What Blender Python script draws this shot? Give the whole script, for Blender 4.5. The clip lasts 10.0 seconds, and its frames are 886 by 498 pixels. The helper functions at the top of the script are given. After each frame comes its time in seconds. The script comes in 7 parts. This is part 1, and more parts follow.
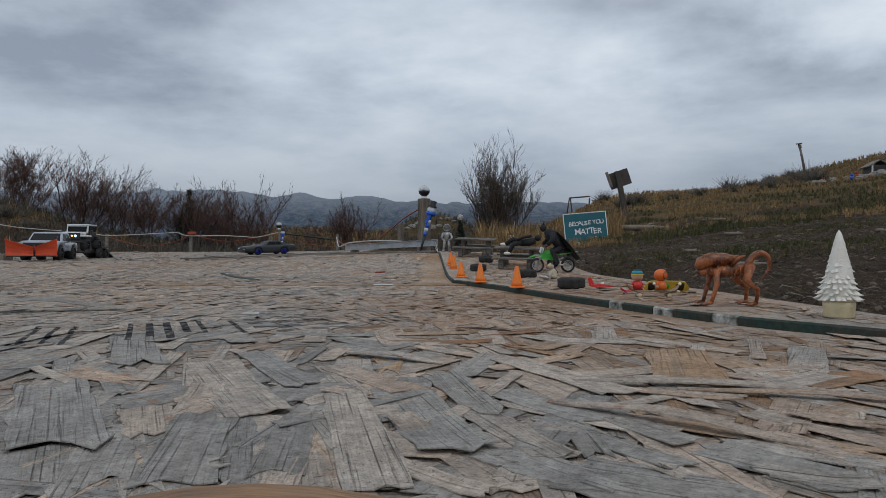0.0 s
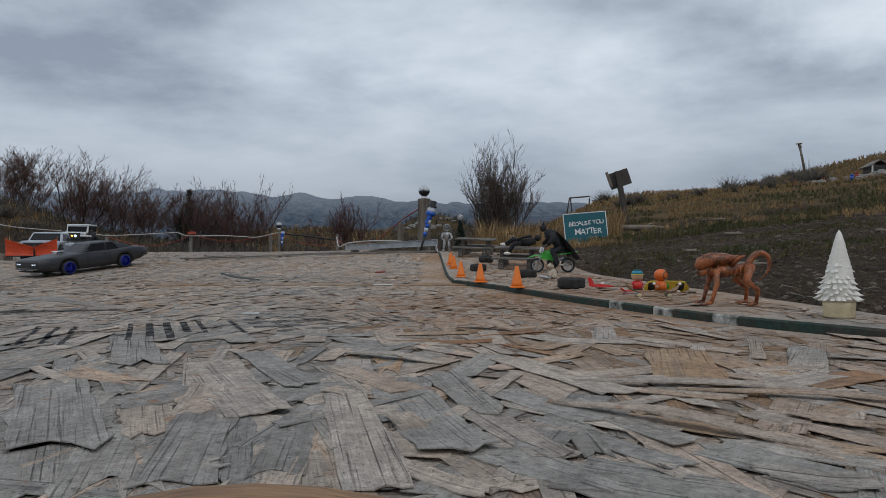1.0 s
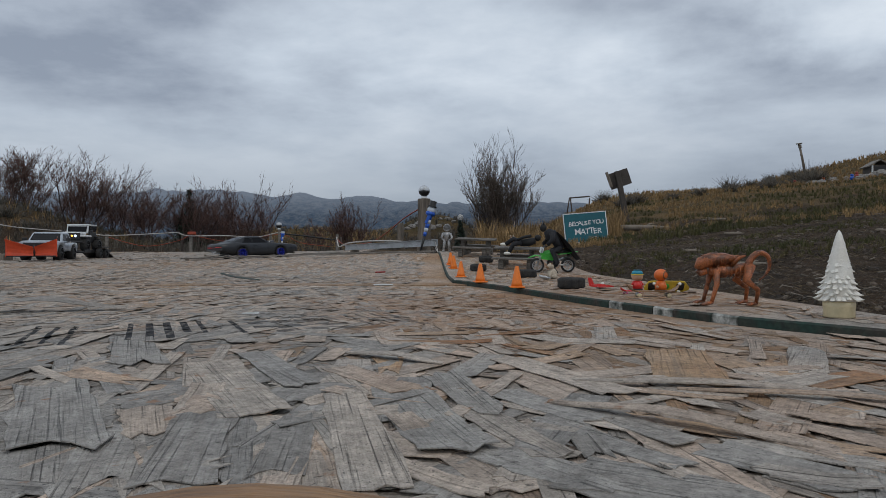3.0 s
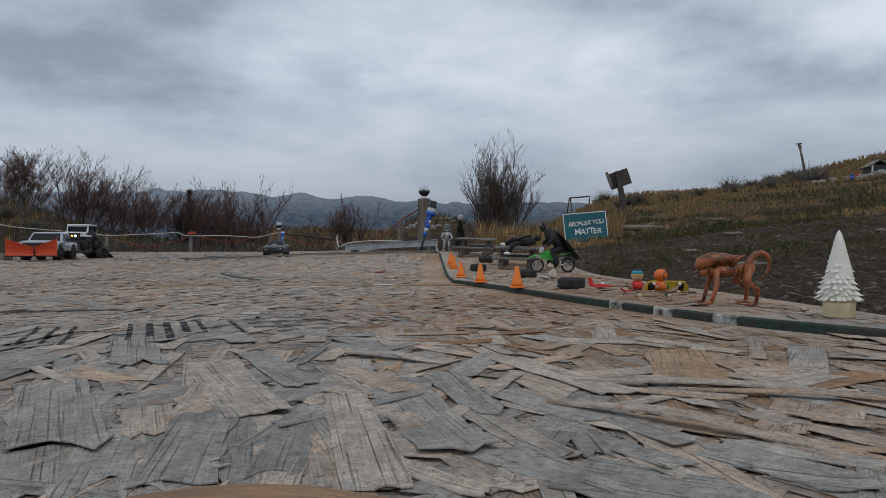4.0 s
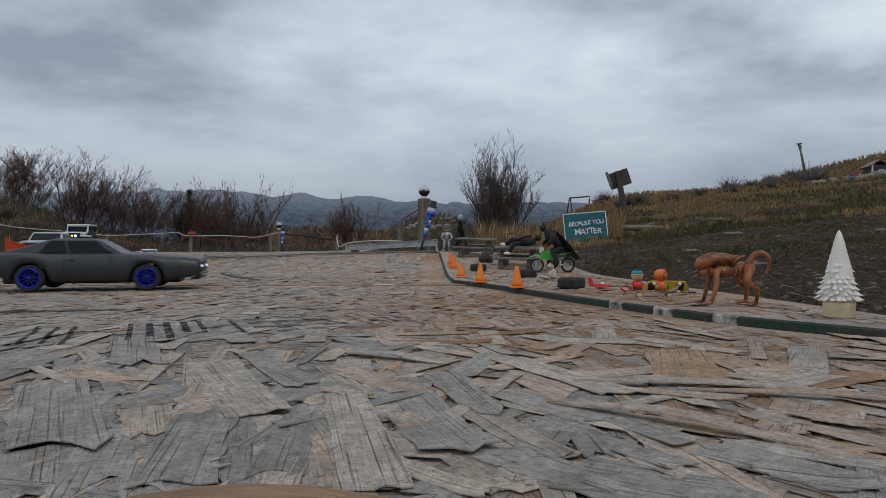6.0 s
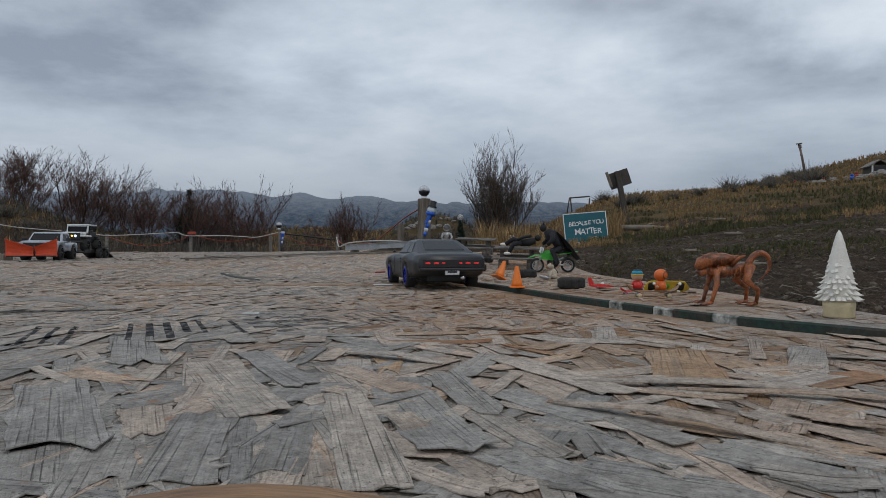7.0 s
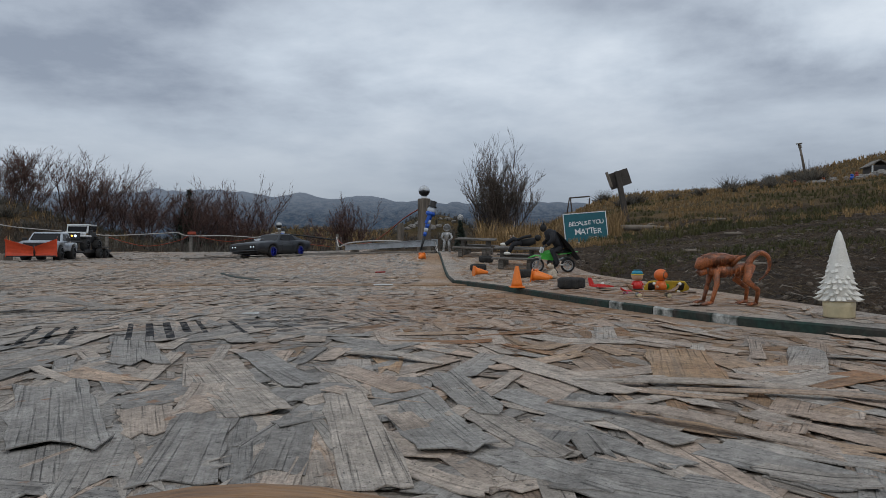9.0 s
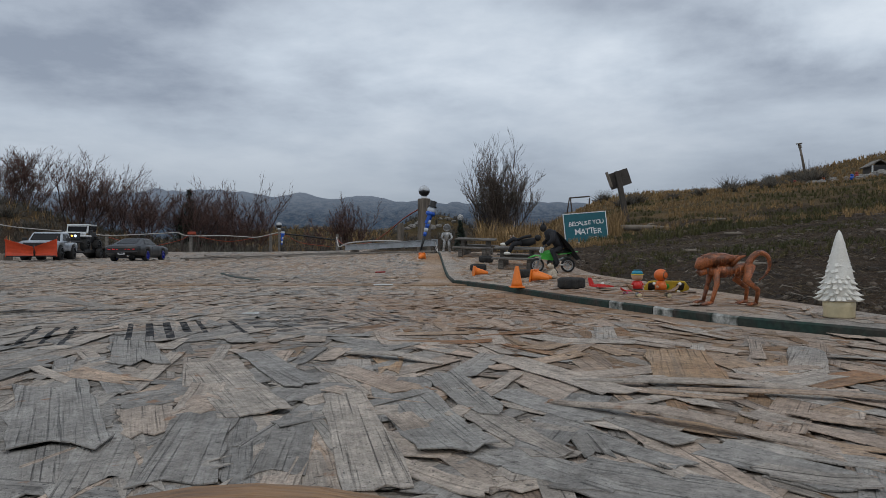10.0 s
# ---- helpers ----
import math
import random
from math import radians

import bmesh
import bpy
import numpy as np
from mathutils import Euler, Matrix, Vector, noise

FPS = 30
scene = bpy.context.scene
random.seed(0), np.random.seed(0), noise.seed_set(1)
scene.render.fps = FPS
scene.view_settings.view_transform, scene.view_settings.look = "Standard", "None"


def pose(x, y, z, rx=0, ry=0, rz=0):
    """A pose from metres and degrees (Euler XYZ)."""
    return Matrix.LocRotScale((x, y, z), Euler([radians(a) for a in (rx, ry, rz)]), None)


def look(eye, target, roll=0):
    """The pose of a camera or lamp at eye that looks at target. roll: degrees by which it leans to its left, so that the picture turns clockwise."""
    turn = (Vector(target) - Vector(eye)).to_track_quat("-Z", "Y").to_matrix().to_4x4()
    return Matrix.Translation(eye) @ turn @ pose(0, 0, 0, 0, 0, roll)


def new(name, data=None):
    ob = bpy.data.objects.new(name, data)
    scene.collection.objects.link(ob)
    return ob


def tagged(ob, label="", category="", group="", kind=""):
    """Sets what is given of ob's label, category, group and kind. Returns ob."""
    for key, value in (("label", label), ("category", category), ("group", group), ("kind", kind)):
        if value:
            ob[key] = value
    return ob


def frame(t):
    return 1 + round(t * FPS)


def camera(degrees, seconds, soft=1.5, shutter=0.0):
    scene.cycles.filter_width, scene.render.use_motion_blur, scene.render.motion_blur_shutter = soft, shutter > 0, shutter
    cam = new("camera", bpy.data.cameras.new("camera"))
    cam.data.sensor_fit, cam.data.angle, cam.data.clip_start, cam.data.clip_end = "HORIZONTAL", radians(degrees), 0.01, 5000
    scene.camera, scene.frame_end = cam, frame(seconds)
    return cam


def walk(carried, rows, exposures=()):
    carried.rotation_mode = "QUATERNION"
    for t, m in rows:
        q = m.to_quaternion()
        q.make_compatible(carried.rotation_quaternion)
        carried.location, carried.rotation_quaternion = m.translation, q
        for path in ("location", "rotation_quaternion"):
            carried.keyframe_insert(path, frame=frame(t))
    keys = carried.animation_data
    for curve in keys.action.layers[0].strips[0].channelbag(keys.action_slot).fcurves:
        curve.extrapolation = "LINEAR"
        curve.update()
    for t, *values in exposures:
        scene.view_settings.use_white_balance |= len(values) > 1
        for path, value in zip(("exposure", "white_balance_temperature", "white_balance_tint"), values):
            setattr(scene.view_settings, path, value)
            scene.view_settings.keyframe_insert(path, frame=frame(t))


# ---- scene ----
cam = camera(70, 10.0, soft=0.6, shutter=0.2)
walk(cam, [(0, pose(0, 0, 0.105, 90, 0, 0)), (10, pose(0, 0, 0.105, 90, 0, 0))])
scene.view_settings.exposure = 0.0

# ---- world: overcast sky ----
world = bpy.data.worlds.new("overcast_sky")
scene.world = world
world.use_nodes = True
SUN_UP, SUN_TURN = radians(48), radians(150)


def sky_nodes():
    nt = world.node_tree
    N, K = nt.nodes, nt.links
    N.clear()
    out = N.new("ShaderNodeOutputWorld")
    bg = N.new("ShaderNodeBackground")
    sky = N.new("ShaderNodeTexSky")
    sky.sky_type, sky.sun_disc = "NISHITA", False
    sky.sun_elevation, sky.sun_rotation = SUN_UP, SUN_TURN
    tc = N.new("ShaderNodeTexCoord")
    sep = N.new("ShaderNodeSeparateXYZ")
    K.new(tc.outputs["Generated"], sep.inputs[0])
    # cloud sheet seen in perspective: direction / (height + haze)
    add = N.new("ShaderNodeMath"); add.operation = "ADD"; add.inputs[1].default_value = 0.16
    mx = N.new("ShaderNodeMath"); mx.operation = "MAXIMUM"; mx.inputs[1].default_value = 0.0
    K.new(sep.outputs[2], mx.inputs[0]); K.new(mx.outputs[0], add.inputs[0])
    dx = N.new("ShaderNodeMath"); dx.operation = "DIVIDE"
    dy = N.new("ShaderNodeMath"); dy.operation = "DIVIDE"
    K.new(sep.outputs[0], dx.inputs[0]); K.new(add.outputs[0], dx.inputs[1])
    K.new(sep.outputs[1], dy.inputs[0]); K.new(add.outputs[0], dy.inputs[1])
    com = N.new("ShaderNodeCombineXYZ")
    K.new(dx.outputs[0], com.inputs[0]); K.new(dy.outputs[0], com.inputs[1])
    mp = N.new("ShaderNodeMapping")
    mp.inputs["Location"].default_value = (3.1, 1.7, 0)
    mp.inputs["Rotation"].default_value = (0, 0, radians(-18))
    K.new(com.outputs[0], mp.inputs[0])
    big = N.new("ShaderNodeTexNoise")
    big.inputs["Scale"].default_value, big.inputs["Detail"].default_value, big.inputs["Roughness"].default_value = 0.42, 7, 0.5
    big.inputs["Distortion"].default_value = 0.35
    fine = N.new("ShaderNodeTexNoise")
    fine.inputs["Scale"].default_value, fine.inputs["Detail"].default_value, fine.inputs["Roughness"].default_value = 1.5, 9, 0.60
    K.new(mp.outputs[0], big.inputs[0]); K.new(mp.outputs[0], fine.inputs[0])
    mix = N.new("ShaderNodeMath"); mix.operation = "MULTIPLY_ADD"; mix.inputs[1].default_value = 0.30
    K.new(fine.outputs[0], mix.inputs[0]); K.new(big.outputs[0], mix.inputs[2])
    tilt = N.new("ShaderNodeMath"); tilt.operation = "MULTIPLY_ADD"; tilt.inputs[1].default_value = -0.13
    K.new(sep.outputs[0], tilt.inputs[0]); K.new(mix.outputs[0], tilt.inputs[2])
    mix = tilt
    # cloud banks and thin places, with ragged rims
    wob = N.new("ShaderNodeTexNoise")
    wob.inputs["Scale"].default_value, wob.inputs["Detail"].default_value = 5.0, 6
    K.new(tc.outputs["Generated"], wob.inputs[0])
    wsub = N.new("ShaderNodeVectorMath"); wsub.operation = "MULTIPLY_ADD"
    wsub.inputs[1].default_value = (0.50, 0.0, 0.24)
    K.new(wob.outputs["Color"], wsub.inputs[0]); K.new(tc.outputs["Generated"], wsub.inputs[2])
    wsc = N.new("ShaderNodeVectorMath"); wsc.operation = "MULTIPLY"; wsc.inputs[1].default_value = (1, 1, 2.2)
    K.new(wsub.outputs[0], wsc.inputs[0])
    for (bx, by, bz), rad, amount in (((0.43, 0.875, 0.225), 0.22, -0.075), ((0.22, 0.94, 0.215), 0.15, 0.03), ((0.56, 0.80, 0.33), 0.20, 0.12),
                                      ((-0.42, 0.87, 0.22), 0.26, -0.03)):
        dist = N.new("ShaderNodeVectorMath"); dist.operation = "DISTANCE"
        dist.inputs[1].default_value = (bx + 0.25, by, (bz + 0.12) * 2.2)
        K.new(wsc.outputs[0], dist.inputs[0])
        blob = N.new("ShaderNodeMapRange"); blob.interpolation_type = "SMOOTHSTEP"
        for key, w in (("From Min", rad * 0.35), ("From Max", rad * 1.25), ("To Min", amount), ("To Max", 0.0)):
            blob.inputs[key].default_value = w
        K.new(dist.outputs["Value"], blob.inputs[0])
        plus = N.new("ShaderNodeMath"); plus.operation = "ADD"
        K.new(mix.outputs[0], plus.inputs[0]); K.new(blob.outputs[0], plus.inputs[1])
        mix = plus
    ramp = N.new("ShaderNodeValToRGB")
    el = ramp.color_ramp.elements
    el[0].position, el[0].color = 0.52, (0.255, 0.295, 0.365, 1)
    el[1].position, el[1].color = 0.78, (0.745, 0.805, 0.870, 1)
    e = el.new(0.58); e.color = (0.375, 0.425, 0.500, 1)
    e = el.new(0.66); e.color = (0.525, 0.590, 0.670, 1)
    K.new(mix.outputs[0], ramp.inputs[0])
    # thicker, greyer layer towards the horizon
    hz = N.new("ShaderNodeMapRange")
    hz.inputs["From Min"].default_value, hz.inputs["From Max"].default_value = 0.06, 0.26
    hz.inputs["To Min"].default_value, hz.inputs["To Max"].default_value = 0.92, 0.0
    K.new(sep.outputs[2], hz.inputs[0])
    hm = N.new("ShaderNodeMix"); hm.data_type = "RGBA"
    hm.inputs["B"].default_value = (0.285, 0.325, 0.390, 1)
    K.new(hz.outputs[0], hm.inputs["Factor"]); K.new(ramp.outputs[0], hm.inputs["A"])
    # a little of the clear sky above the clouds
    sc = N.new("ShaderNodeMix"); sc.data_type = "RGBA"; sc.blend_type = "ADD"
    sc.inputs["Factor"].default_value = 0.008
    K.new(hm.outputs["Result"], sc.inputs["A"]); K.new(sky.outputs[0], sc.inputs["B"])
    K.new(sc.outputs["Result"], bg.inputs[0])
    bg.inputs[1].default_value = 1.0
    K.new(bg.outputs[0], out.inputs[0])


sky_nodes()
sun = new("sun", bpy.data.lights.new("sun", "SUN"))
sun.data.energy, sun.data.angle, sun.data.color = 0.6, radians(25), (1.0, 0.92, 0.82)
sun.matrix_world = look((2.0, -3.0, 4.5), (0, 0, 0))


# ---- materials ----
def material(name, color, rough=0.6, metal=0.0, vary=0.25, scale=30.0, bump=0.0, bump_scale=200.0, second=None, amount=0.5,
             emit=None, coat=0.0, alpha=1.0, transmission=0.0, stretch=(1, 1, 1), island=0.0, coords="Object"):
    """A surface with colour variation at two scales and fine relief; second is mixed in by broad patches."""
    m = bpy.data.materials.new(name)
    m.use_nodes = True
    nt = m.node_tree
    N, K = nt.nodes, nt.links
    b = N["Principled BSDF"]
    b.inputs["Roughness"].default_value, b.inputs["Metallic"].default_value = rough, metal
    b.inputs["Coat Weight"].default_value = coat
    b.inputs["Transmission Weight"].default_value = transmission
    tc = N.new("ShaderNodeTexCoord")
    mp = N.new("ShaderNodeMapping"); mp.inputs["Scale"].default_value = stretch
    K.new(tc.outputs[coords], mp.inputs[0])
    n1 = N.new("ShaderNodeTexNoise"); n1.inputs["Scale"].default_value, n1.inputs["Detail"].default_value = scale, 5
    n2 = N.new("ShaderNodeTexNoise"); n2.inputs["Scale"].default_value, n2.inputs["Detail"].default_value = scale * 7.3, 3
    K.new(mp.outputs[0], n1.inputs[0]); K.new(mp.outputs[0], n2.inputs[0])
    base = N.new("ShaderNodeMix"); base.data_type = "RGBA"
    base.inputs["A"].default_value = (*color, 1)
    base.inputs["B"].default_value = (*(second or [c * 0.6 for c in color]), 1)
    mr = N.new("ShaderNodeMapRange")
    mr.inputs["From Min"].default_value, mr.inputs["From Max"].default_value = 0.42, 0.62
    mr.inputs["To Max"].default_value = amount
    K.new(n1.outputs[0], mr.inputs[0]); K.new(mr.outputs[0], base.inputs["Factor"])
    val = N.new("ShaderNodeMapRange")
    val.inputs["From Min"].default_value, val.inputs["From Max"].default_value = 0.3, 0.7
    val.inputs["To Min"].default_value, val.inputs["To Max"].default_value = 1 - vary, 1 + vary
    K.new(n2.outputs[0], val.inputs[0])
    fac = val.outputs[0]
    if island:
        g = N.new("ShaderNodeNewGeometry")
        r = N.new("ShaderNodeMapRange"); r.inputs["To Min"].default_value, r.inputs["To Max"].default_value = 1 - island, 1 + island
        K.new(g.outputs["Random Per Island"], r.inputs[0])
        mu = N.new("ShaderNodeMath"); mu.operation = "MULTIPLY"
        K.new(fac, mu.inputs[0]); K.new(r.outputs[0], mu.inputs[1])
        fac = mu.outputs[0]
    hsv = N.new("ShaderNodeHueSaturation")
    K.new(base.outputs["Result"], hsv.inputs["Color"]); K.new(fac, hsv.inputs["Value"])
    K.new(hsv.outputs[0], b.inputs["Base Color"])
    if bump:
        n3 = N.new("ShaderNodeTexNoise"); n3.inputs["Scale"].default_value, n3.inputs["Detail"].default_value = bump_scale, 5
        K.new(mp.outputs[0], n3.inputs[0])
        bu = N.new("ShaderNodeBump"); bu.inputs["Strength"].default_value, bu.inputs["Distance"].default_value = bump, 0.35 / bump_scale
        K.new(n3.outputs[0], bu.inputs["Height"]); K.new(bu.outputs[0], b.inputs["Normal"])
    if emit:
        b.inputs["Emission Color"].default_value = (*emit[0], 1)
        b.inputs["Emission Strength"].default_value = emit[1]
    return m


GREY_PAINT = material("matte_grey_paint", (0.024, 0.026, 0.030), 0.38, 0.0, 0.12, 12, second=(0.031, 0.034, 0.038))
DARK_GLASS = material("smoked_window", (0.008, 0.008, 0.009), 0.26, vary=0.05)
DARK_GLASS.node_tree.nodes["Principled BSDF"].inputs["Specular IOR Level"].default_value = 0.18
BLACK_PLASTIC = material("black_plastic", (0.016, 0.016, 0.017), 0.5, vary=0.3, scale=60)
RUBBER = material("rubber", (0.017, 0.017, 0.017), 0.85, vary=0.35, scale=60, second=(0.045, 0.04, 0.035), amount=0.5, bump=0.5, bump_scale=600)
BLUE_RIM = material("blue_anodised_rim", (0.008, 0.020, 0.36), 0.28, 0.45, 0.15, 40)
CHROME = material("chrome", (0.75, 0.76, 0.78), 0.18, 1.0, 0.1, 50)
ALUMINIUM = material("dull_aluminium", (0.52, 0.54, 0.56), 0.42, 0.8, 0.15, 14, second=(0.34, 0.35, 0.36), bump=0.1)
HEADLIGHT = material("headlight_glow", (0.9, 0.95, 1.0), 0.3, emit=((0.62, 0.78, 1.0), 1.2))
AMBER_LIGHT = material("amber_glow", (1.0, 0.5, 0.1), 0.3, emit=((1.0, 0.42, 0.06), 2.2))
RED_LIGHT = material("tail_light_glow", (0.45, 0.02, 0.02), 0.3, emit=((1.0, 0.05, 0.05), 0.32))
PLATE_WHITE = material("plate_white", (0.62, 0.64, 0.66), 0.4)
PRINT_DARK = material("dark_print", (0.03, 0.03, 0.035), 0.6)
CONE_ORANGE = material("cone_orange_plastic", (0.83, 0.205, 0.020), 0.42, vary=0.08, scale=25, second=(0.75, 0.19, 0.02))
PLOW_ORANGE = material("plow_red_orange_paint", (0.66, 0.075, 0.022), 0.42, vary=0.10, scale=20)
SILVER_PAINT = material("silver_paint", (0.40, 0.44, 0.49), 0.33, 0.25, 0.06, 20, coat=0.3)
WHITE_PAINT = material("white_paint", (0.72, 0.74, 0.74), 0.4, vary=0.06, scale=20)
WHITE_PLASTIC = material("white_plastic_frosted", (0.76, 0.74, 0.68), 0.38, vary=0.06, scale=60, second=(0.64, 0.60, 0.52), bump=0.8, bump_scale=420)
CREAM_PLASTIC = material("cream_plastic", (0.66, 0.56, 0.35), 0.35, vary=0.05, scale=40)
RUST_PLASTIC = material("rust_brown_figure", (0.34, 0.105, 0.034), 0.34, vary=0.5, scale=80, second=(0.080, 0.026, 0.010), amount=0.95, bump=0.9, bump_scale=420)
GREEN_PLASTIC = material("lime_green_plastic", (0.05, 0.40, 0.045), 0.35, vary=0.1)
RED_PLASTIC = material("red_plastic", (0.62, 0.03, 0.025), 0.35, vary=0.1)
ORANGE_PLASTIC = material("orange_plastic", (0.68, 0.14, 0.02), 0.4, vary=0.1)
YELLOW_PLASTIC = material("yellow_plastic", (0.68, 0.47, 0.05), 0.4, vary=0.1)
TEAL_PLASTIC = material("turquoise_plastic", (0.03, 0.33, 0.48), 0.4, vary=0.1)
PINK_PLASTIC = material("magenta_plastic", (0.50, 0.05, 0.22), 0.4, vary=0.1)
SKIN_PLASTIC = material("tan_plastic", (0.58, 0.36, 0.23), 0.5, vary=0.1)
BROWN_FUR = material("brown_fur", (0.21, 0.12, 0.06), 0.85, vary=0.4, scale=90, second=(0.05, 0.035, 0.025), amount=0.8, bump=0.6, bump_scale=700)
CREAM_FUR = material("cream_fur", (0.48, 0.41, 0.32), 0.85, vary=0.25, scale=90, bump=0.5, bump_scale=700)
DENIM = material("dark_blue_cloth", (0.012, 0.013, 0.017), 0.8, vary=0.3, scale=90, bump=0.4, bump_scale=900)
BLACK_CLOTH = material("black_cloth", (0.010, 0.010, 0.011), 0.7, vary=0.4, scale=40, bump=0.3, bump_scale=500)
GREY_WOOD = material("weathered_grey_wood", (0.235, 0.215, 0.190), 0.85, vary=0.3, scale=9, second=(0.13, 0.115, 0.098), amount=0.8, bump=0.6, bump_scale=45, stretch=(1, 1, 9))
TABLE_WOOD = material("dark_grey_stained_wood", (0.16, 0.145, 0.128), 0.8, vary=0.35, scale=25, second=(0.065, 0.06, 0.053), amount=0.9, bump=0.5, bump_scale=160, stretch=(1, 8, 8))
POST_WOOD = material("weathered_post_wood", (0.185, 0.155, 0.125), 0.88, vary=0.3, scale=22, second=(0.09, 0.075, 0.06), amount=0.9, bump=0.7, bump_scale=110, stretch=(1, 1, 0.08))
TAN_WOOD = material("oiled_tan_wood", (0.27, 0.145, 0.058), 0.5, vary=0.38, scale=30, second=(0.13, 0.062, 0.024), amount=0.9, bump=0.4, bump_scale=120, stretch=(0.22, 3, 3))
BLUE_CLOTH = material("blue_scarf_paint", (0.02, 0.11, 0.52), 0.5, vary=0.15, scale=60)
WHITE_CLOTH = material("white_stripe_paint", (0.62, 0.66, 0.72), 0.55, vary=0.1)
TEAL_SIGN = material("teal_sign_board", (0.0, 0.105, 0.135), 0.5, vary=0.08, scale=3)
SIGN_WHITE = material("sign_white", (0.75, 0.77, 0.77), 0.5, vary=0.04)
SIGN_BACK = material("brown_board", (0.065, 0.055, 0.048), 0.8, vary=0.3, scale=9, bump=0.3, bump_scale=60)
ROPE_WHITE = material("dirty_white_rope", (0.48, 0.45, 0.42), 0.8, vary=0.2, scale=40)
CORD_RED = material("orange_red_cord", (0.34, 0.058, 0.026), 0.6, vary=0.15, scale=40)
HOSE_BLACK = material("black_hose", (0.02, 0.02, 0.02), 0.5)
WIRE = material("rusted_wire", (0.09, 0.07, 0.06), 0.7, 0.3)
BARK = material("reddish_grey_bark", (0.105, 0.072, 0.062), 0.9, vary=0.35, scale=8, second=(0.055, 0.042, 0.040), island=0.35)
BARK_GREY = material("grey_brown_bark", (0.115, 0.088, 0.072), 0.9, vary=0.35, scale=8, second=(0.06, 0.05, 0.045), island=0.35)
TWIG_RED = material("reddish_twigs", (0.120, 0.064, 0.052), 0.9, vary=0.3, scale=9, second=(0.075, 0.050, 0.045), island=0.4)
NEEDLES = material("dark_green_needles", (0.022, 0.040, 0.022), 0.8, vary=0.4, scale=20, island=0.5)
TINSEL_GREEN = material("artificial_fir_green", (0.030, 0.055, 0.036), 0.6, vary=0.4, scale=60, second=(0.10, 0.12, 0.11), amount=0.5, island=0.6)
SILVER_TOY = material("silver_figure", (0.50, 0.50, 0.50), 0.4, 0.6, 0.35, 40, second=(0.16, 0.16, 0.16), amount=0.8)
DRY_GRASS = material("dry_yellow_grass", (0.300, 0.195, 0.085), 0.9, vary=0.25, scale=3, second=(0.20, 0.130, 0.062), amount=0.9, island=0.45)
GREEN_GRASS = material("dull_green_grass", (0.058, 0.062, 0.018), 0.9, vary=0.25, scale=3, second=(0.10, 0.080, 0.032), amount=0.9, island=0.45)
SAGE = material("sagebrush_grey_brown", (0.105, 0.090, 0.072), 0.9, vary=0.3, scale=4, second=(0.070, 0.068, 0.055), amount=0.9, island=0.5)
STRAW = material("old_straw", (0.150, 0.112, 0.066), 0.9, vary=0.3, scale=20, second=(0.09, 0.068, 0.042), amount=0.9, island=0.6)
STONE = material("grey_field_stone", (0.24, 0.225, 0.205), 0.85, vary=0.3, scale=14, second=(0.14, 0.13, 0.12), amount=0.8, bump=0.6, bump_scale=60, island=0.3)
CLOD = material("dirt_clod", (0.062, 0.046, 0.034), 0.95, vary=0.3, scale=30, second=(0.13, 0.105, 0.082), amount=0.7, island=0.5)
BLEACHED = material("bleached_sticks", (0.185, 0.155, 0.122), 0.85, vary=0.2, scale=20, island=0.4)
SHED_RED = material("faded_red_paint", (0.30, 0.05, 0.04), 0.7, vary=0.2)
GREEN_EDGE = material("worn_dark_green_paint", (0.010, 0.034, 0.025), 0.75, vary=0.4, scale=22, second=(0.040, 0.034, 0.026), amount=1.0, bump=0.6, bump_scale=240)
WHITE_EDGE = material("worn_white_paint", (0.40, 0.40, 0.37), 0.8, vary=0.3, scale=45, second=(0.045, 0.055, 0.045), amount=1.0, bump=0.5, bump_scale=240)
# clear dome: a whitish half-opaque colour stands in for the reflected cloudy sky
CLEAR_GLOBE = material("clear_plastic_globe", (0.80, 0.83, 0.86), 0.08, vary=0.10, scale=60)
CLEAR_GLOBE.node_tree.nodes["Principled BSDF"].inputs["Alpha"].default_value = 0.45


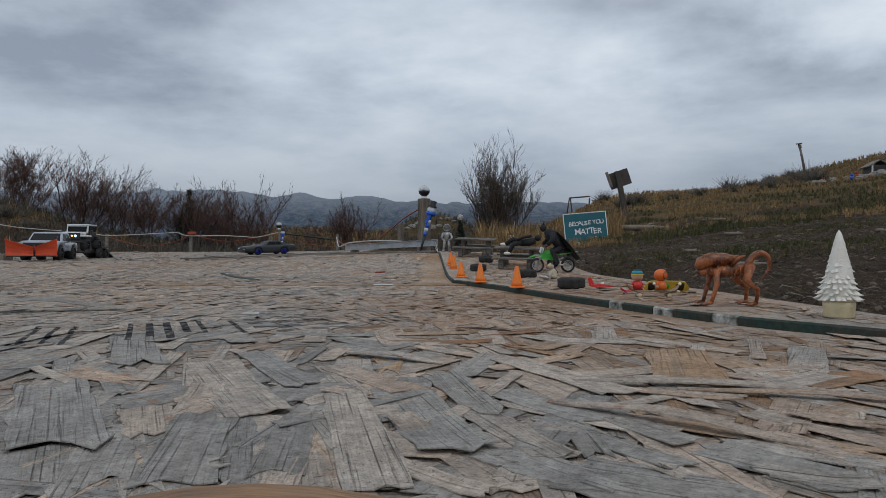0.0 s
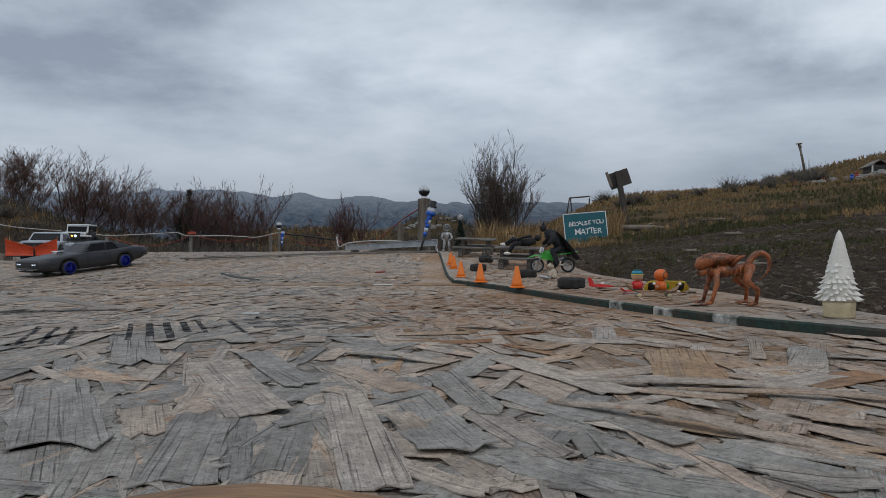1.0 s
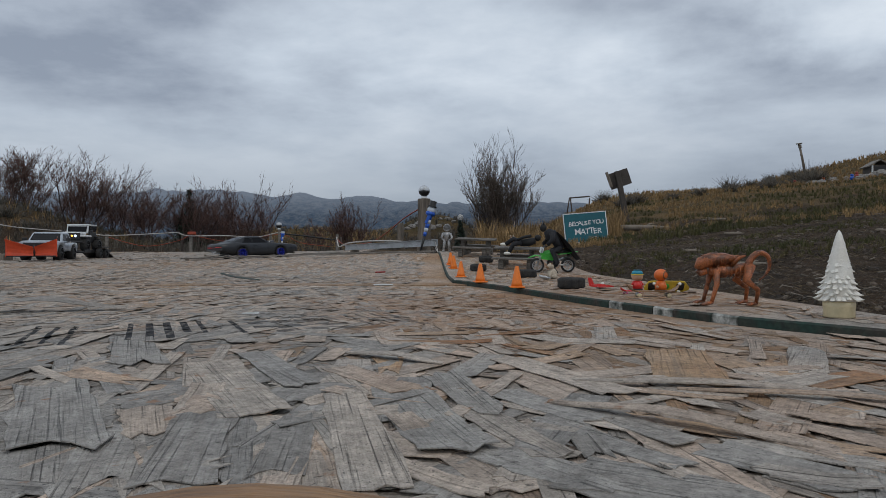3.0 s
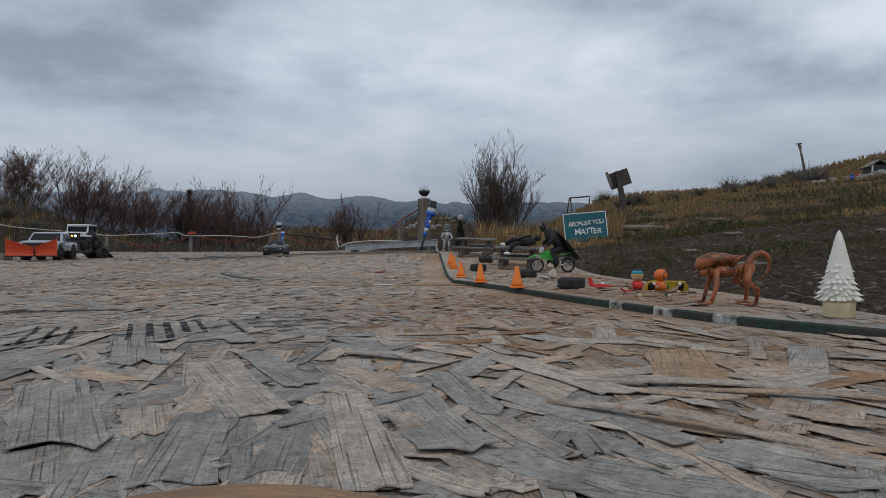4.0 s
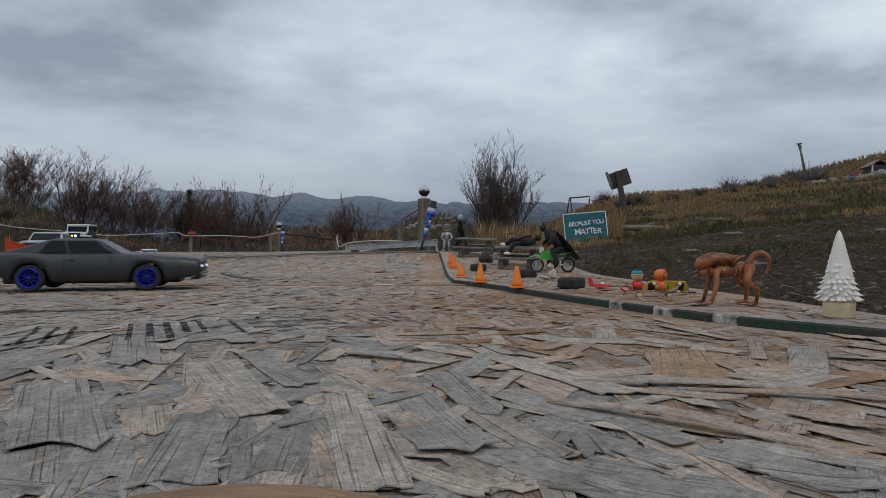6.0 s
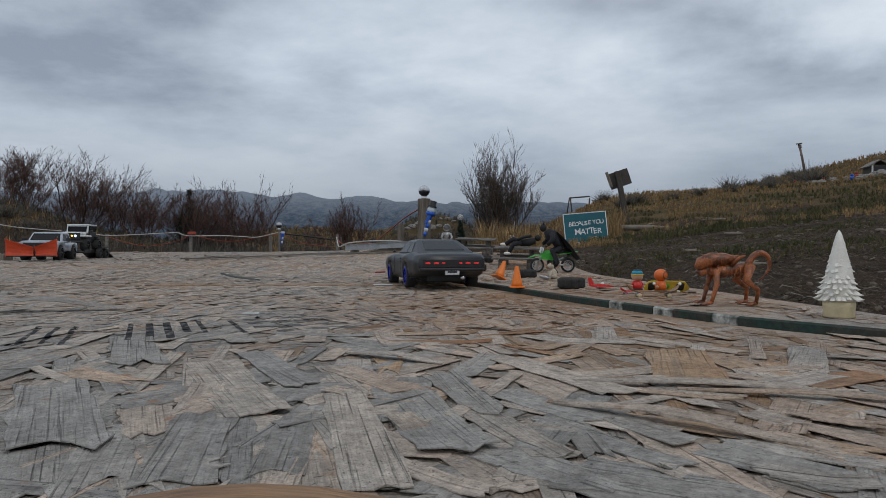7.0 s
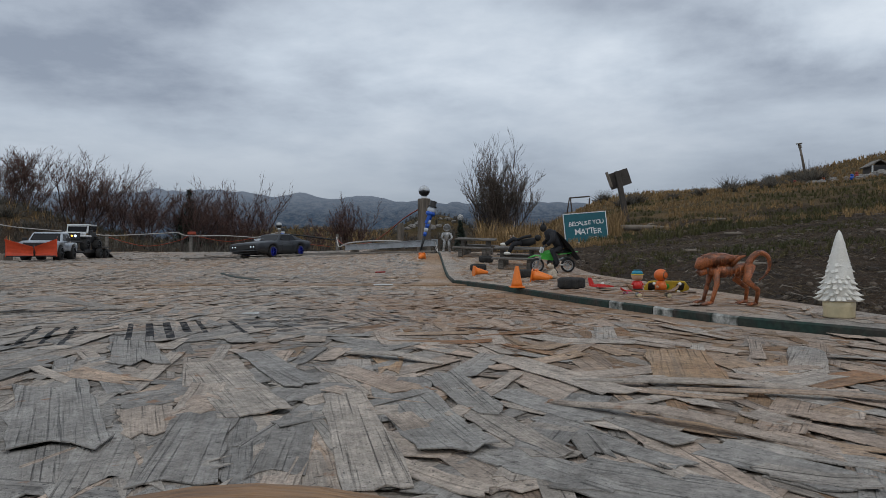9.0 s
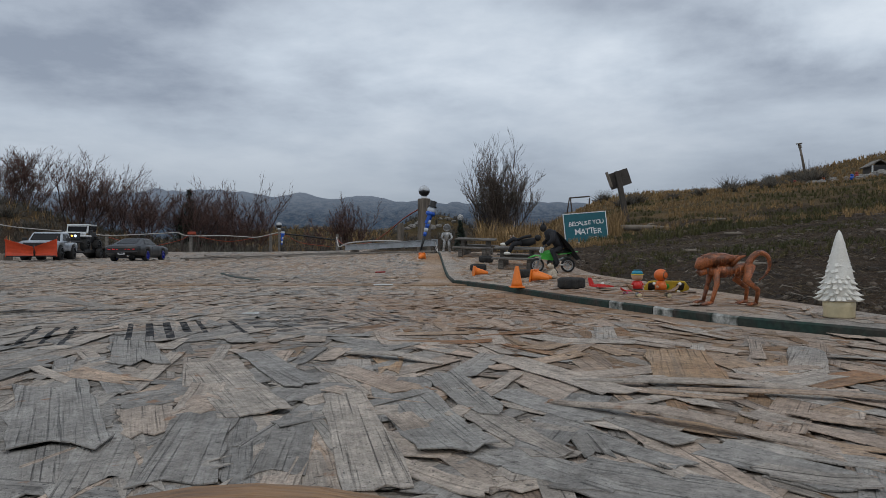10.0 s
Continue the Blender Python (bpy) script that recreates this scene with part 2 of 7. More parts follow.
def flake_material(name="weathered_strand_board", warm=0.0, value=0.93):
    """Weathered strand board: silver-grey strands, some tan to rust, long grain, ink bars of an old stamp."""
    m = bpy.data.materials.new(name)
    m.use_nodes = True
    nt = m.node_tree
    N, K = nt.nodes, nt.links
    b = N["Principled BSDF"]
    b.inputs["Roughness"].default_value = 0.82
    b.inputs["Specular IOR Level"].default_value = 0.3
    g = N.new("ShaderNodeNewGeometry")
    oi = N.new("ShaderNodeObjectInfo")

    def op(kind, a, c=None, clamp=False):
        n = N.new("ShaderNodeMath"); n.operation = kind; n.use_clamp = clamp
        for i, v in enumerate((a, c)):
            if v is None:
                continue
            if isinstance(v, (int, float)):
                n.inputs[i].default_value = v
            else:
                K.new(v, n.inputs[i])
        return n.outputs[0]

    def noise_tex(vec, scale, detail=4, rough=0.55):
        n = N.new("ShaderNodeTexNoise")
        n.inputs["Scale"].default_value, n.inputs["Detail"].default_value, n.inputs["Roughness"].default_value = scale, detail, rough
        K.new(vec, n.inputs[0])
        return n.outputs[0]

    def remap(v, a, c, lo=0.0, hi=1.0):
        n = N.new("ShaderNodeMapRange")
        for k, w in (("From Min", a), ("From Max", c), ("To Min", lo), ("To Max", hi)):
            n.inputs[k].default_value = w
        K.new(v, n.inputs[0])
        return n.outputs[0]

    def mixc(f, a, c, blend="MIX"):
        n = N.new("ShaderNodeMix"); n.data_type = "RGBA"; n.blend_type = blend
        for k, v in (("Factor", f), ("A", a), ("B", c)):
            if isinstance(v, float):
                n.inputs[k].default_value = v
            elif isinstance(v, tuple):
                n.inputs[k].default_value = (*v, 1)
            else:
                K.new(v, n.inputs[k])
        return n.outputs["Result"]

    rnd = op("FRACT", op("ADD", g.outputs["Random Per Island"], oi.outputs["Random"]))
    rnd2 = op("FRACT", op("MULTIPLY", rnd, 17.31))
    uv = N.new("ShaderNodeUVMap"); uv.uv_map = "grain"
    mp = N.new("ShaderNodeMapping"); mp.inputs["Scale"].default_value = (28, 620, 1)
    K.new(uv.outputs[0], mp.inputs[0])
    grain = noise_tex(mp.outputs[0], 1.0, 5, 0.6)
    mp2 = N.new("ShaderNodeMapping"); mp2.inputs["Scale"].default_value = (9, 130, 1)
    K.new(uv.outputs[0], mp2.inputs[0])
    bands = noise_tex(mp2.outputs[0], 1.0, 4, 0.6)
    pos = g.outputs["Position"]
    broad = noise_tex(pos, 2.1, 4, 0.6)
    mid = noise_tex(pos, 24.0, 5, 0.65)
    speck = noise_tex(pos, 210.0, 6, 0.7)
    sep = N.new("ShaderNodeSeparateXYZ"); K.new(pos, sep.inputs[0])
    # older, greyer board near the front; younger tan board beyond and to the right
    tanness = op("ADD", remap(sep.outputs[1], 0.40, 1.25, 0.02, 0.40), remap(sep.outputs[0], -0.25, 0.30, -0.06, 0.42))
    tanness = op("ADD", op("ADD", tanness, remap(broad, 0.35, 0.7, -0.22, 0.38)), warm)
    pick = op("ADD", op("MULTIPLY", rnd, 0.50), op("MULTIPLY", tanness, 0.62))
    ramp = N.new("ShaderNodeValToRGB")
    el = ramp.color_ramp.elements
    el[0].position, el[0].color = 0.0, (0.290, 0.276, 0.256, 1)
    el[1].position, el[1].color = 1.0, (0.350, 0.175, 0.085, 1)
    for p, c in ((0.28, (0.365, 0.343, 0.312)), (0.48, (0.520, 0.445, 0.372)), (0.66, (0.520, 0.400, 0.312)), (0.84, (0.430, 0.285, 0.170))):
        e = el.new(p); e.color = (*c, 1)
    K.new(pick, ramp.inputs[0])
    col = mixc(remap(bands, 0.44, 0.70, 0.0, 0.38), ramp.outputs[0], (0.215, 0.188, 0.162))
    hsv = N.new("ShaderNodeHueSaturation")
    K.new(col, hsv.inputs["Color"])
    v = op("MULTIPLY", remap(grain, 0.30, 0.70, 0.86, 1.10), remap(rnd2, 0, 1, 0.86, 1.12))
    v = op("MULTIPLY", v, remap(noise_tex(pos, 120.0, 9, 0.85), 0.34, 0.66, 0.52, 1.46))
    v = op("MULTIPLY", v, remap(mid, 0.3, 0.7, 0.76 * value, 1.18 * value))
    K.new(v, hsv.inputs["Value"])
    col = mixc(remap(speck, 0.61, 0.66, 0.0, 0.8), hsv.outputs[0], (0.06, 0.055, 0.05))
    mp3 = N.new("ShaderNodeMapping"); mp3.inputs["Scale"].default_value = (7, 620, 1)
    K.new(uv.outputs[0], mp3.inputs[0])
    fissure = noise_tex(mp3.outputs[0], 1.0, 3, 0.5)
    col = mixc(remap(fissure, 0.67, 0.72, 0.0, 0.8), col, (0.07, 0.060, 0.050))
    # fine pits, and small rusty spots where the inner wood shows
    col = mixc(remap(noise_tex(pos, 520.0, 4, 0.7), 0.58, 0.66, 0.0, 0.7), col, (0.085, 0.078, 0.070))
    col = mixc(remap(noise_tex(pos, 34.0, 5, 0.6), 0.655, 0.70, 0.0, 0.75), col, (0.300, 0.150, 0.075))
    # ochre stain in the middle of the deck, darkest at its heart
    dxs = op("MULTIPLY", op("SUBTRACT", sep.outputs[0], 0.13), 2.2)
    dys = op("MULTIPLY", op("SUBTRACT", sep.outputs[1], 1.16), 2.4)
    rad = op("ADD", op("MULTIPLY", dxs, dxs), op("MULTIPLY", dys, dys))
    st = op("MULTIPLY", remap(rad, 0.1, 1.0, 1.0, 0.0), remap(mid, 0.40, 0.60, 0.0, 0.80), True)
    col = mixc(st, col, (0.290, 0.150, 0.068))
    st = op("MULTIPLY", remap(rad, 0.0, 0.4, 1.0, 0.0), remap(mid, 0.48, 0.64, 0.0, 0.80), True)
    col = mixc(st, col, (0.085, 0.060, 0.042))
    # stamp ink: bars of an illegible mark set askew, worn through
    along = op("ADD", sep.outputs[0], op("MULTIPLY", sep.outputs[1], 0.47))
    across = op("SUBTRACT", sep.outputs[1], op("MULTIPLY", sep.outputs[0], 0.466))
    cell = N.new("ShaderNodeTexWhiteNoise"); cell.noise_dimensions = "1D"
    K.new(op("FLOOR", op("MULTIPLY", along, 14.0)), cell.inputs["W"])
    bars = op("LESS_THAN", op("FRACT", op("MULTIPLY", along, 42.0)), op("ADD", op("MULTIPLY", cell.outputs[0], 0.30), 0.26))
    rows_ = op("LESS_THAN", op("FRACT", op("MULTIPLY", across, 17.0)), 0.48)
    flat = op("GREATER_THAN", cell.outputs[0], 0.70)
    bars = op("ADD", op("MULTIPLY", bars, op("SUBTRACT", 1.0, flat)), op("MULTIPLY", rows_, flat))
    stroke = N.new("ShaderNodeTexWhiteNoise"); stroke.noise_dimensions = "1D"
    K.new(op("FLOOR", op("MULTIPLY", along, 42.0)), stroke.inputs["W"])
    bars = op("MULTIPLY", bars, op("GREATER_THAN", stroke.outputs[0], 0.14))
    half = op("GREATER_THAN", across, op("ADD", op("MULTIPLY", stroke.outputs[0], 0.10), 0.83))
    bars = op("MULTIPLY", bars, half)
    zone = op("MULTIPLY", op("GREATER_THAN", along, -0.16), op("LESS_THAN", along, 0.40))
    zone = op("MULTIPLY", zone, op("MULTIPLY", op("GREATER_THAN", across, 0.865), op("LESS_THAN", across, 1.075)))
    zone = op("MULTIPLY", zone, remap(along, 0.12, 0.24, 1.0, 0.6))
    ink = op("MULTIPLY", bars, zone)
    worn = op("MULTIPLY", ink, remap(noise_tex(pos, 70.0, 4), 0.36, 0.48, 0.45, 1.0))
    col = mixc(worn, col, (0.022, 0.022, 0.024))
    K.new(col, b.inputs["Base Color"])
    bu = N.new("ShaderNodeBump"); bu.inputs["Strength"].default_value, bu.inputs["Distance"].default_value = 1.0, 0.0022
    K.new(op("SUBTRACT", op("ADD", grain, op("MULTIPLY", bands, 0.5)), remap(fissure, 0.60, 0.70, 0.0, 0.9)), bu.inputs["Height"])
    K.new(bu.outputs[0], b.inputs["Normal"])
    return m


FLAKE = flake_material()
FLAKE_TAN = flake_material("weathered_tan_strand", 0.34, 1.0)
FLAKE_UNDER = flake_material("inner_brown_strand", 0.26, 0.70)
FLAKE_PALE = flake_material("bleached_strand", -0.04, 0.98)


def ground_material():
    m = bpy.data.materials.new("dirt_and_grass")
    m.use_nodes = True
    nt = m.node_tree
    N, K = nt.nodes, nt.links
    b = N["Principled BSDF"]
    b.inputs["Roughness"].default_value = 0.95
    b.inputs["Specular IOR Level"].default_value = 0.15
    g = N.new("ShaderNodeNewGeometry")

    def noise_tex(scale, detail=5, rough=0.6):
        n = N.new("ShaderNodeTexNoise")
        n.inputs["Scale"].default_value, n.inputs["Detail"].default_value, n.inputs["Roughness"].default_value = scale, detail, rough
        K.new(g.outputs["Position"], n.inputs[0])
        return n.outputs[0]

    def remap(v, a, c, lo=0.0, hi=1.0):
        n = N.new("ShaderNodeMapRange")
        for k, w in (("From Min", a), ("From Max", c), ("To Min", lo), ("To Max", hi)):
            n.inputs[k].default_value = w
        K.new(v, n.inputs[0])
        return n.outputs[0]

    def mixc(f, a, c):
        n = N.new("ShaderNodeMix"); n.data_type = "RGBA"
        for k, v in (("Factor", f), ("A", a), ("B", c)):
            if isinstance(v, tuple):
                n.inputs[k].default_value = (*v, 1)
            else:
                K.new(v, n.inputs[k])
        return n.outputs["Result"]

    sep = N.new("ShaderNodeSeparateXYZ"); K.new(g.outputs["Position"], sep.inputs[0])
    dirt = mixc(remap(noise_tex(5.0), 0.35, 0.65), (0.074, 0.046, 0.026), (0.032, 0.021, 0.012))
    dirt = mixc(remap(noise_tex(60.0), 0.57, 0.70, 0, 0.6), dirt, (0.19, 0.155, 0.12))
    dirt = mixc(remap(noise_tex(130.0), 0.52, 0.60, 0, 0.85), dirt, (0.016, 0.013, 0.010))
    dirt = mixc(remap(noise_tex(25.0), 0.54, 0.64, 0, 0.6), dirt, (0.030, 0.026, 0.020))
    grass = mixc(remap(noise_tex(1.3), 0.4, 0.6), (0.062, 0.046, 0.019), (0.125, 0.082, 0.036))
    add = N.new("ShaderNodeMath"); add.operation = "ADD"
    K.new(remap(sep.outputs[1], 4.0, 14.0, -0.26, 0.20), add.inputs[0]); K.new(noise_tex(0.9, 6, 0.65), add.inputs[1])
    col = mixc(remap(add.outputs[0], 0.46, 0.62), dirt, grass)
    # distance haze put into the colour: far ground fades to grey-blue
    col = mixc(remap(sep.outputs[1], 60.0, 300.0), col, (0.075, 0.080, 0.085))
    K.new(col, b.inputs["Base Color"])
    bu = N.new("ShaderNodeBump"); bu.inputs["Strength"].default_value, bu.inputs["Distance"].default_value = 1.0, 0.035
    K.new(noise_tex(30.0, 7, 0.65), bu.inputs["Height"]); K.new(bu.outputs[0], b.inputs["Normal"])
    return m


GROUND = ground_material()


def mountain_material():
    """Far wooded slopes, distance haze put into their blue colour and glow; a dusting of snow on the heights."""
    m = bpy.data.materials.new("haze_tinted_hills")
    m.use_nodes = True
    nt = m.node_tree
    N, K = nt.nodes, nt.links
    b = N["Principled BSDF"]
    b.inputs["Roughness"].default_value = 1.0
    b.inputs["Specular IOR Level"].default_value = 0.0
    g = N.new("ShaderNodeNewGeometry")
    sep = N.new("ShaderNodeSeparateXYZ"); K.new(g.outputs["Position"], sep.inputs[0])
    n = N.new("ShaderNodeTexNoise"); n.inputs["Scale"].default_value, n.inputs["Detail"].default_value, n.inputs["Roughness"].default_value = 0.02, 10, 0.82
    K.new(g.outputs["Position"], n.inputs[0])
    mu = N.new("ShaderNodeMath"); mu.operation = "MULTIPLY_ADD"; mu.inputs[1].default_value = 170.0
    K.new(n.outputs[0], mu.inputs[0]); K.new(sep.outputs[2], mu.inputs[2])
    snow = N.new("ShaderNodeMapRange"); snow.inputs["From Min"].default_value, snow.inputs["From Max"].default_value = 225, 360
    snow.inputs["To Max"].default_value = 0.42
    K.new(mu.outputs[0], snow.inputs[0])
    n2 = N.new("ShaderNodeTexNoise"); n2.inputs["Scale"].default_value, n2.inputs["Detail"].default_value, n2.inputs["Roughness"].default_value = 0.035, 9, 0.8
    K.new(g.outputs["Position"], n2.inputs[0])
    pr = N.new("ShaderNodeMapRange"); pr.inputs["From Min"].default_value, pr.inputs["From Max"].default_value = 0.40, 0.60
    K.new(n2.outputs[0], pr.inputs[0])
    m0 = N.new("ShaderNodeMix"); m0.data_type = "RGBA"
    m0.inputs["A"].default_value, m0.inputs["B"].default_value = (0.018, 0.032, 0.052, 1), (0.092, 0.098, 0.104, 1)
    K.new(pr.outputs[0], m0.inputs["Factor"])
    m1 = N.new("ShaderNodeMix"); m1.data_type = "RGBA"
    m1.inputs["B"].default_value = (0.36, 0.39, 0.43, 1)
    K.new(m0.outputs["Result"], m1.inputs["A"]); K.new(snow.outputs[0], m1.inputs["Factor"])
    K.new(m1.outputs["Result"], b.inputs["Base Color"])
    # faint blue emission imitates the haze; the slopes themselves give no light
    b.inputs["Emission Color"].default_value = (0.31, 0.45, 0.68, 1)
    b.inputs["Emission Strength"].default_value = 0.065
    return m


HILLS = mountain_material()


# ---- geometry helpers ----
class Shape:
    """Collects vertices and faces of one mesh; m places each piece, mat numbers its material."""

    def __init__(self):
        self.v, self.f, self.k, self.s = [], [], [], []

    def add(self, verts, faces, m=None, mat=0, smooth=False):
        n = len(self.v)
        self.v += [tuple(m @ Vector(p)) if m else tuple(p) for p in verts]
        self.f += [tuple(i + n for i in face) for face in faces]
        self.k += [mat] * len(faces)
        self.s += [smooth] * len(faces)
        return self

    def box(self, sx, sy, sz, m=None, mat=0, bevel=0.12, taper=1.0):
        """A box on z = 0 with cut edges; taper narrows its top."""
        c = bevel * min(sx, sy, sz)
        rings = []
        for z, inset, t in ((0, c, 1.0), (c, 0, 1.0), (sz - c, 0, taper), (sz, c, taper)):
            x, y = sx / 2 * t - inset, sy / 2 * t - inset
            rings.append([(x, y - c, z), (x - c, y, z), (-x + c, y, z), (-x, y - c, z), (-x, -y + c, z), (-x + c, -y, z), (x - c, -y, z), (x, -y + c, z)])
        return self.loft(rings, m, mat)

    def loft(self, rings, m=None, mat=0, smooth=False, caps=True):
        n = len(rings[0])
        faces = []
        for i in range(len(rings) - 1):
            for j in range(n):
                faces.append((i * n + j, i * n + (j + 1) % n, (i + 1) * n + (j + 1) % n, (i + 1) * n + j))
        if caps:
            faces += [tuple(reversed(range(n))), tuple(range((len(rings) - 1) * n, len(rings) * n))]
        return self.add([p for r in rings for p in r], faces, m, mat, smooth)

    def turned(self, profile, m=None, mat=0, n=16, smooth=True, caps=True):
        """A lathe: profile of (radius, z)."""
        return self.loft([[(r * math.cos(a * math.tau / n), r * math.sin(a * math.tau / n), z) for a in range(n)] for r, z in profile], m, mat, smooth, caps)

    def tube(self, pts, radii, mat=0, n=6, m=None, smooth=True, flat=1.0):
        """A tube along points; radii is a number or one for each point; flat squashes it."""
        pts = [Vector(p) for p in pts]
        if isinstance(radii, (int, float)):
            radii = [radii] * len(pts)
        rings = []
        side = None
        for i, p in enumerate(pts):
            d = (pts[min(i + 1, len(pts) - 1)] - pts[max(i - 1, 0)])
            d = d.normalized() if d.length > 1e-9 else Vector((0, 0, 1))
            if side is None or abs(side.dot(d)) > 0.95:
                side = d.cross(Vector((0, 0, 1)) if abs(d.z) < 0.9 else Vector((0, 1, 0)))
            side = (side - d * side.dot(d)).normalized()
            up = d.cross(side)
            rings.append([tuple(p + (side * math.cos(a * math.tau / n) + up * (flat * math.sin(a * math.tau / n))) * radii[i]) for a in range(n)])
        return self.loft(rings, m, mat, smooth)

    def ball(self, r, m=None, mat=0, n=14, squash=(1, 1, 1)):
        rows = max(6, n // 2)
        prof = [(max(1e-4, math.sin(math.pi * i / rows)), -math.cos(math.pi * i / rows)) for i in range(rows + 1)]
        rings = [[(q * r * squash[0] * math.cos(a * math.tau / n), q * r * squash[1] * math.sin(a * math.tau / n), z * r * squash[2]) for a in range(n)] for q, z in prof]
        return self.loft(rings, m, mat, True)

    def plate(self, outline, thick, m=None, mat=0):
        """A flat plate: outline of (x, y) counter-clockwise, from z = 0 up."""
        return self.loft([[(x, y, 0) for x, y in outline], [(x, y, thick) for x, y in outline]], m, mat)

    def mesh(self, name, materials):
        me = bpy.data.meshes.new(name)
        me.from_pydata(self.v, [], self.f)
        for mt in (materials if isinstance(materials, (list, tuple)) else [materials]):
            me.materials.append(mt)
        me.polygons.foreach_set("material_index", self.k)
        me.polygons.foreach_set("use_smooth", self.s)
        me.update()
        bm = bmesh.new(); bm.from_mesh(me)
        bmesh.ops.recalc_face_normals(bm, faces=bm.faces)
        bm.to_mesh(me); bm.free()
        return me


def part(name, shape, materials, parent, label="", m=None):
    ob = new(name, shape.mesh(name, materials))
    ob.parent = parent
    if m:
        ob.matrix_basis = m
    if label:
        tagged(ob, label)
    return ob


def thing(name, m, label, category, group="", shape=None, materials=None, kind=""):
    """A top-level thing: an Empty at its base, or one mesh."""
    ob = new(name, shape.mesh(name, materials) if shape else None)
    if not shape:
        ob.empty_display_size = 0.02
    ob.matrix_basis = m
    return tagged(ob, label, category, group, kind)


def ease(a, b, v):
    u = min(1.0, max(0.0, (v - a) / (b - a)))
    return u * u * (3 - 2 * u)


def deck_z(x, y):
    """The deck lies flat in front and swells to a crest further off."""
    return ease(2.2, 3.3, y) * (0.030 + 0.050 * math.exp(-((x + 0.1) / 1.0) ** 2)) + 0.04 * ease(4.8, 7.5, y) - 0.035 * ease(-1.0, -1.8, x) * ease(3.3, 2.5, y)


PANEL_T = 0.013


def panel_z(x, y):
    return deck_z(x, y) + PANEL_T


def deck_tilt(x, y):
    """The turn that lays an upright thing on the slope of the deck."""
    e = 0.08
    nrm = Vector((-(deck_z(x + e, y) - deck_z(x - e, y)) / (2 * e), -(deck_z(x, y + e) - deck_z(x, y - e)) / (2 * e), 1)).normalized()
    return Vector((0, 0, 1)).rotation_difference(nrm).to_matrix().to_4x4()


def on_deck(x, y, rz=0, lift=0.0):
    return Matrix.Translation((x, y, deck_z(x, y) + lift)) @ deck_tilt(x, y) @ pose(0, 0, 0, 0, 0, rz)


# ---- ground: one sheet from the deck to the horizon ----
def ground_z(x, y):
    a = x / max(y, 0.5)
    z = -0.032 + deck_z(x, y)
    z += 0.12 * max(0.0, min(x, 40) - 0.62) * ease(-4, 1.0, y)
    hill = ease(0.04, 0.30, a)
    run = max(0.0, min(y, 25) - 9.0)
    z += 0.090 * run * hill
    z += 0.9 * math.exp(-((x + 7.6) / 2.3) ** 2 - ((y - 9.5) / 2.6) ** 2)          # bank by the trucks
    z += 0.55 * math.exp(-((x + 3.1) / 3.0) ** 2 - ((y - 15) / 2.5) ** 2)          # grassy rise
    z += 0.62 * math.exp(-((x + 0.1) / 1.1) ** 2 - ((y - 12) / 2.0) ** 2)          # rocky knoll behind the post
    z += 0.40 * ease(13.0, 18.5, x) * ease(14, 24, y) - 0.28 * math.exp(-((x - 10.8) / 2.4) ** 2) * ease(14, 24, y)
    if y > 25:
        z -= 0.22 * (y - 25) * ease(25, 40, y) if y < 300 else 0.22 * 275
    if y > 17 and y <= 300:
        z -= (1 - hill) * 0.05 * (y - 17) * ease(17, 30, y)
    elif y > 300:
        z -= (1 - hill) * 0.05 * 283
    r = math.hypot(x, y)
    amp = 0.010 + 0.05 * ease(1.5, 10, r)
    if -3.4 < x < 0.7 and -1.0 < y < 7.0:
        amp = 0.004
    z += amp * noise.noise(Vector((x * 1.1, y * 1.1, 3))) + amp * 0.5 * noise.noise(Vector((x * 4.3, y * 4.3, 7)))
    return z


def build_ground():
    n = 300
    us = np.linspace(-9.5, 9.5, n)
    xs = 0.42 * np.sinh(us)
    ys = np.concatenate([0.42 * np.sinh(np.linspace(-9.5, 0, 60))[:-1], 0.42 * np.sinh(np.linspace(0, 9.7, 260))])
    verts = [(x, y, ground_z(x, y)) for y in ys for x in xs]
    faces = [(j * n + i, j * n + i + 1, (j + 1) * n + i + 1, (j + 1) * n + i) for j in range(len(ys) - 1) for i in range(n - 1)]
    me = bpy.data.meshes.new("ground")
    me.from_pydata(verts, [], faces)
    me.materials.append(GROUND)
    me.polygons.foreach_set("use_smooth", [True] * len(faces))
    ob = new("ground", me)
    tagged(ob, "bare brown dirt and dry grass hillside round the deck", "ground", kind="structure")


build_ground()


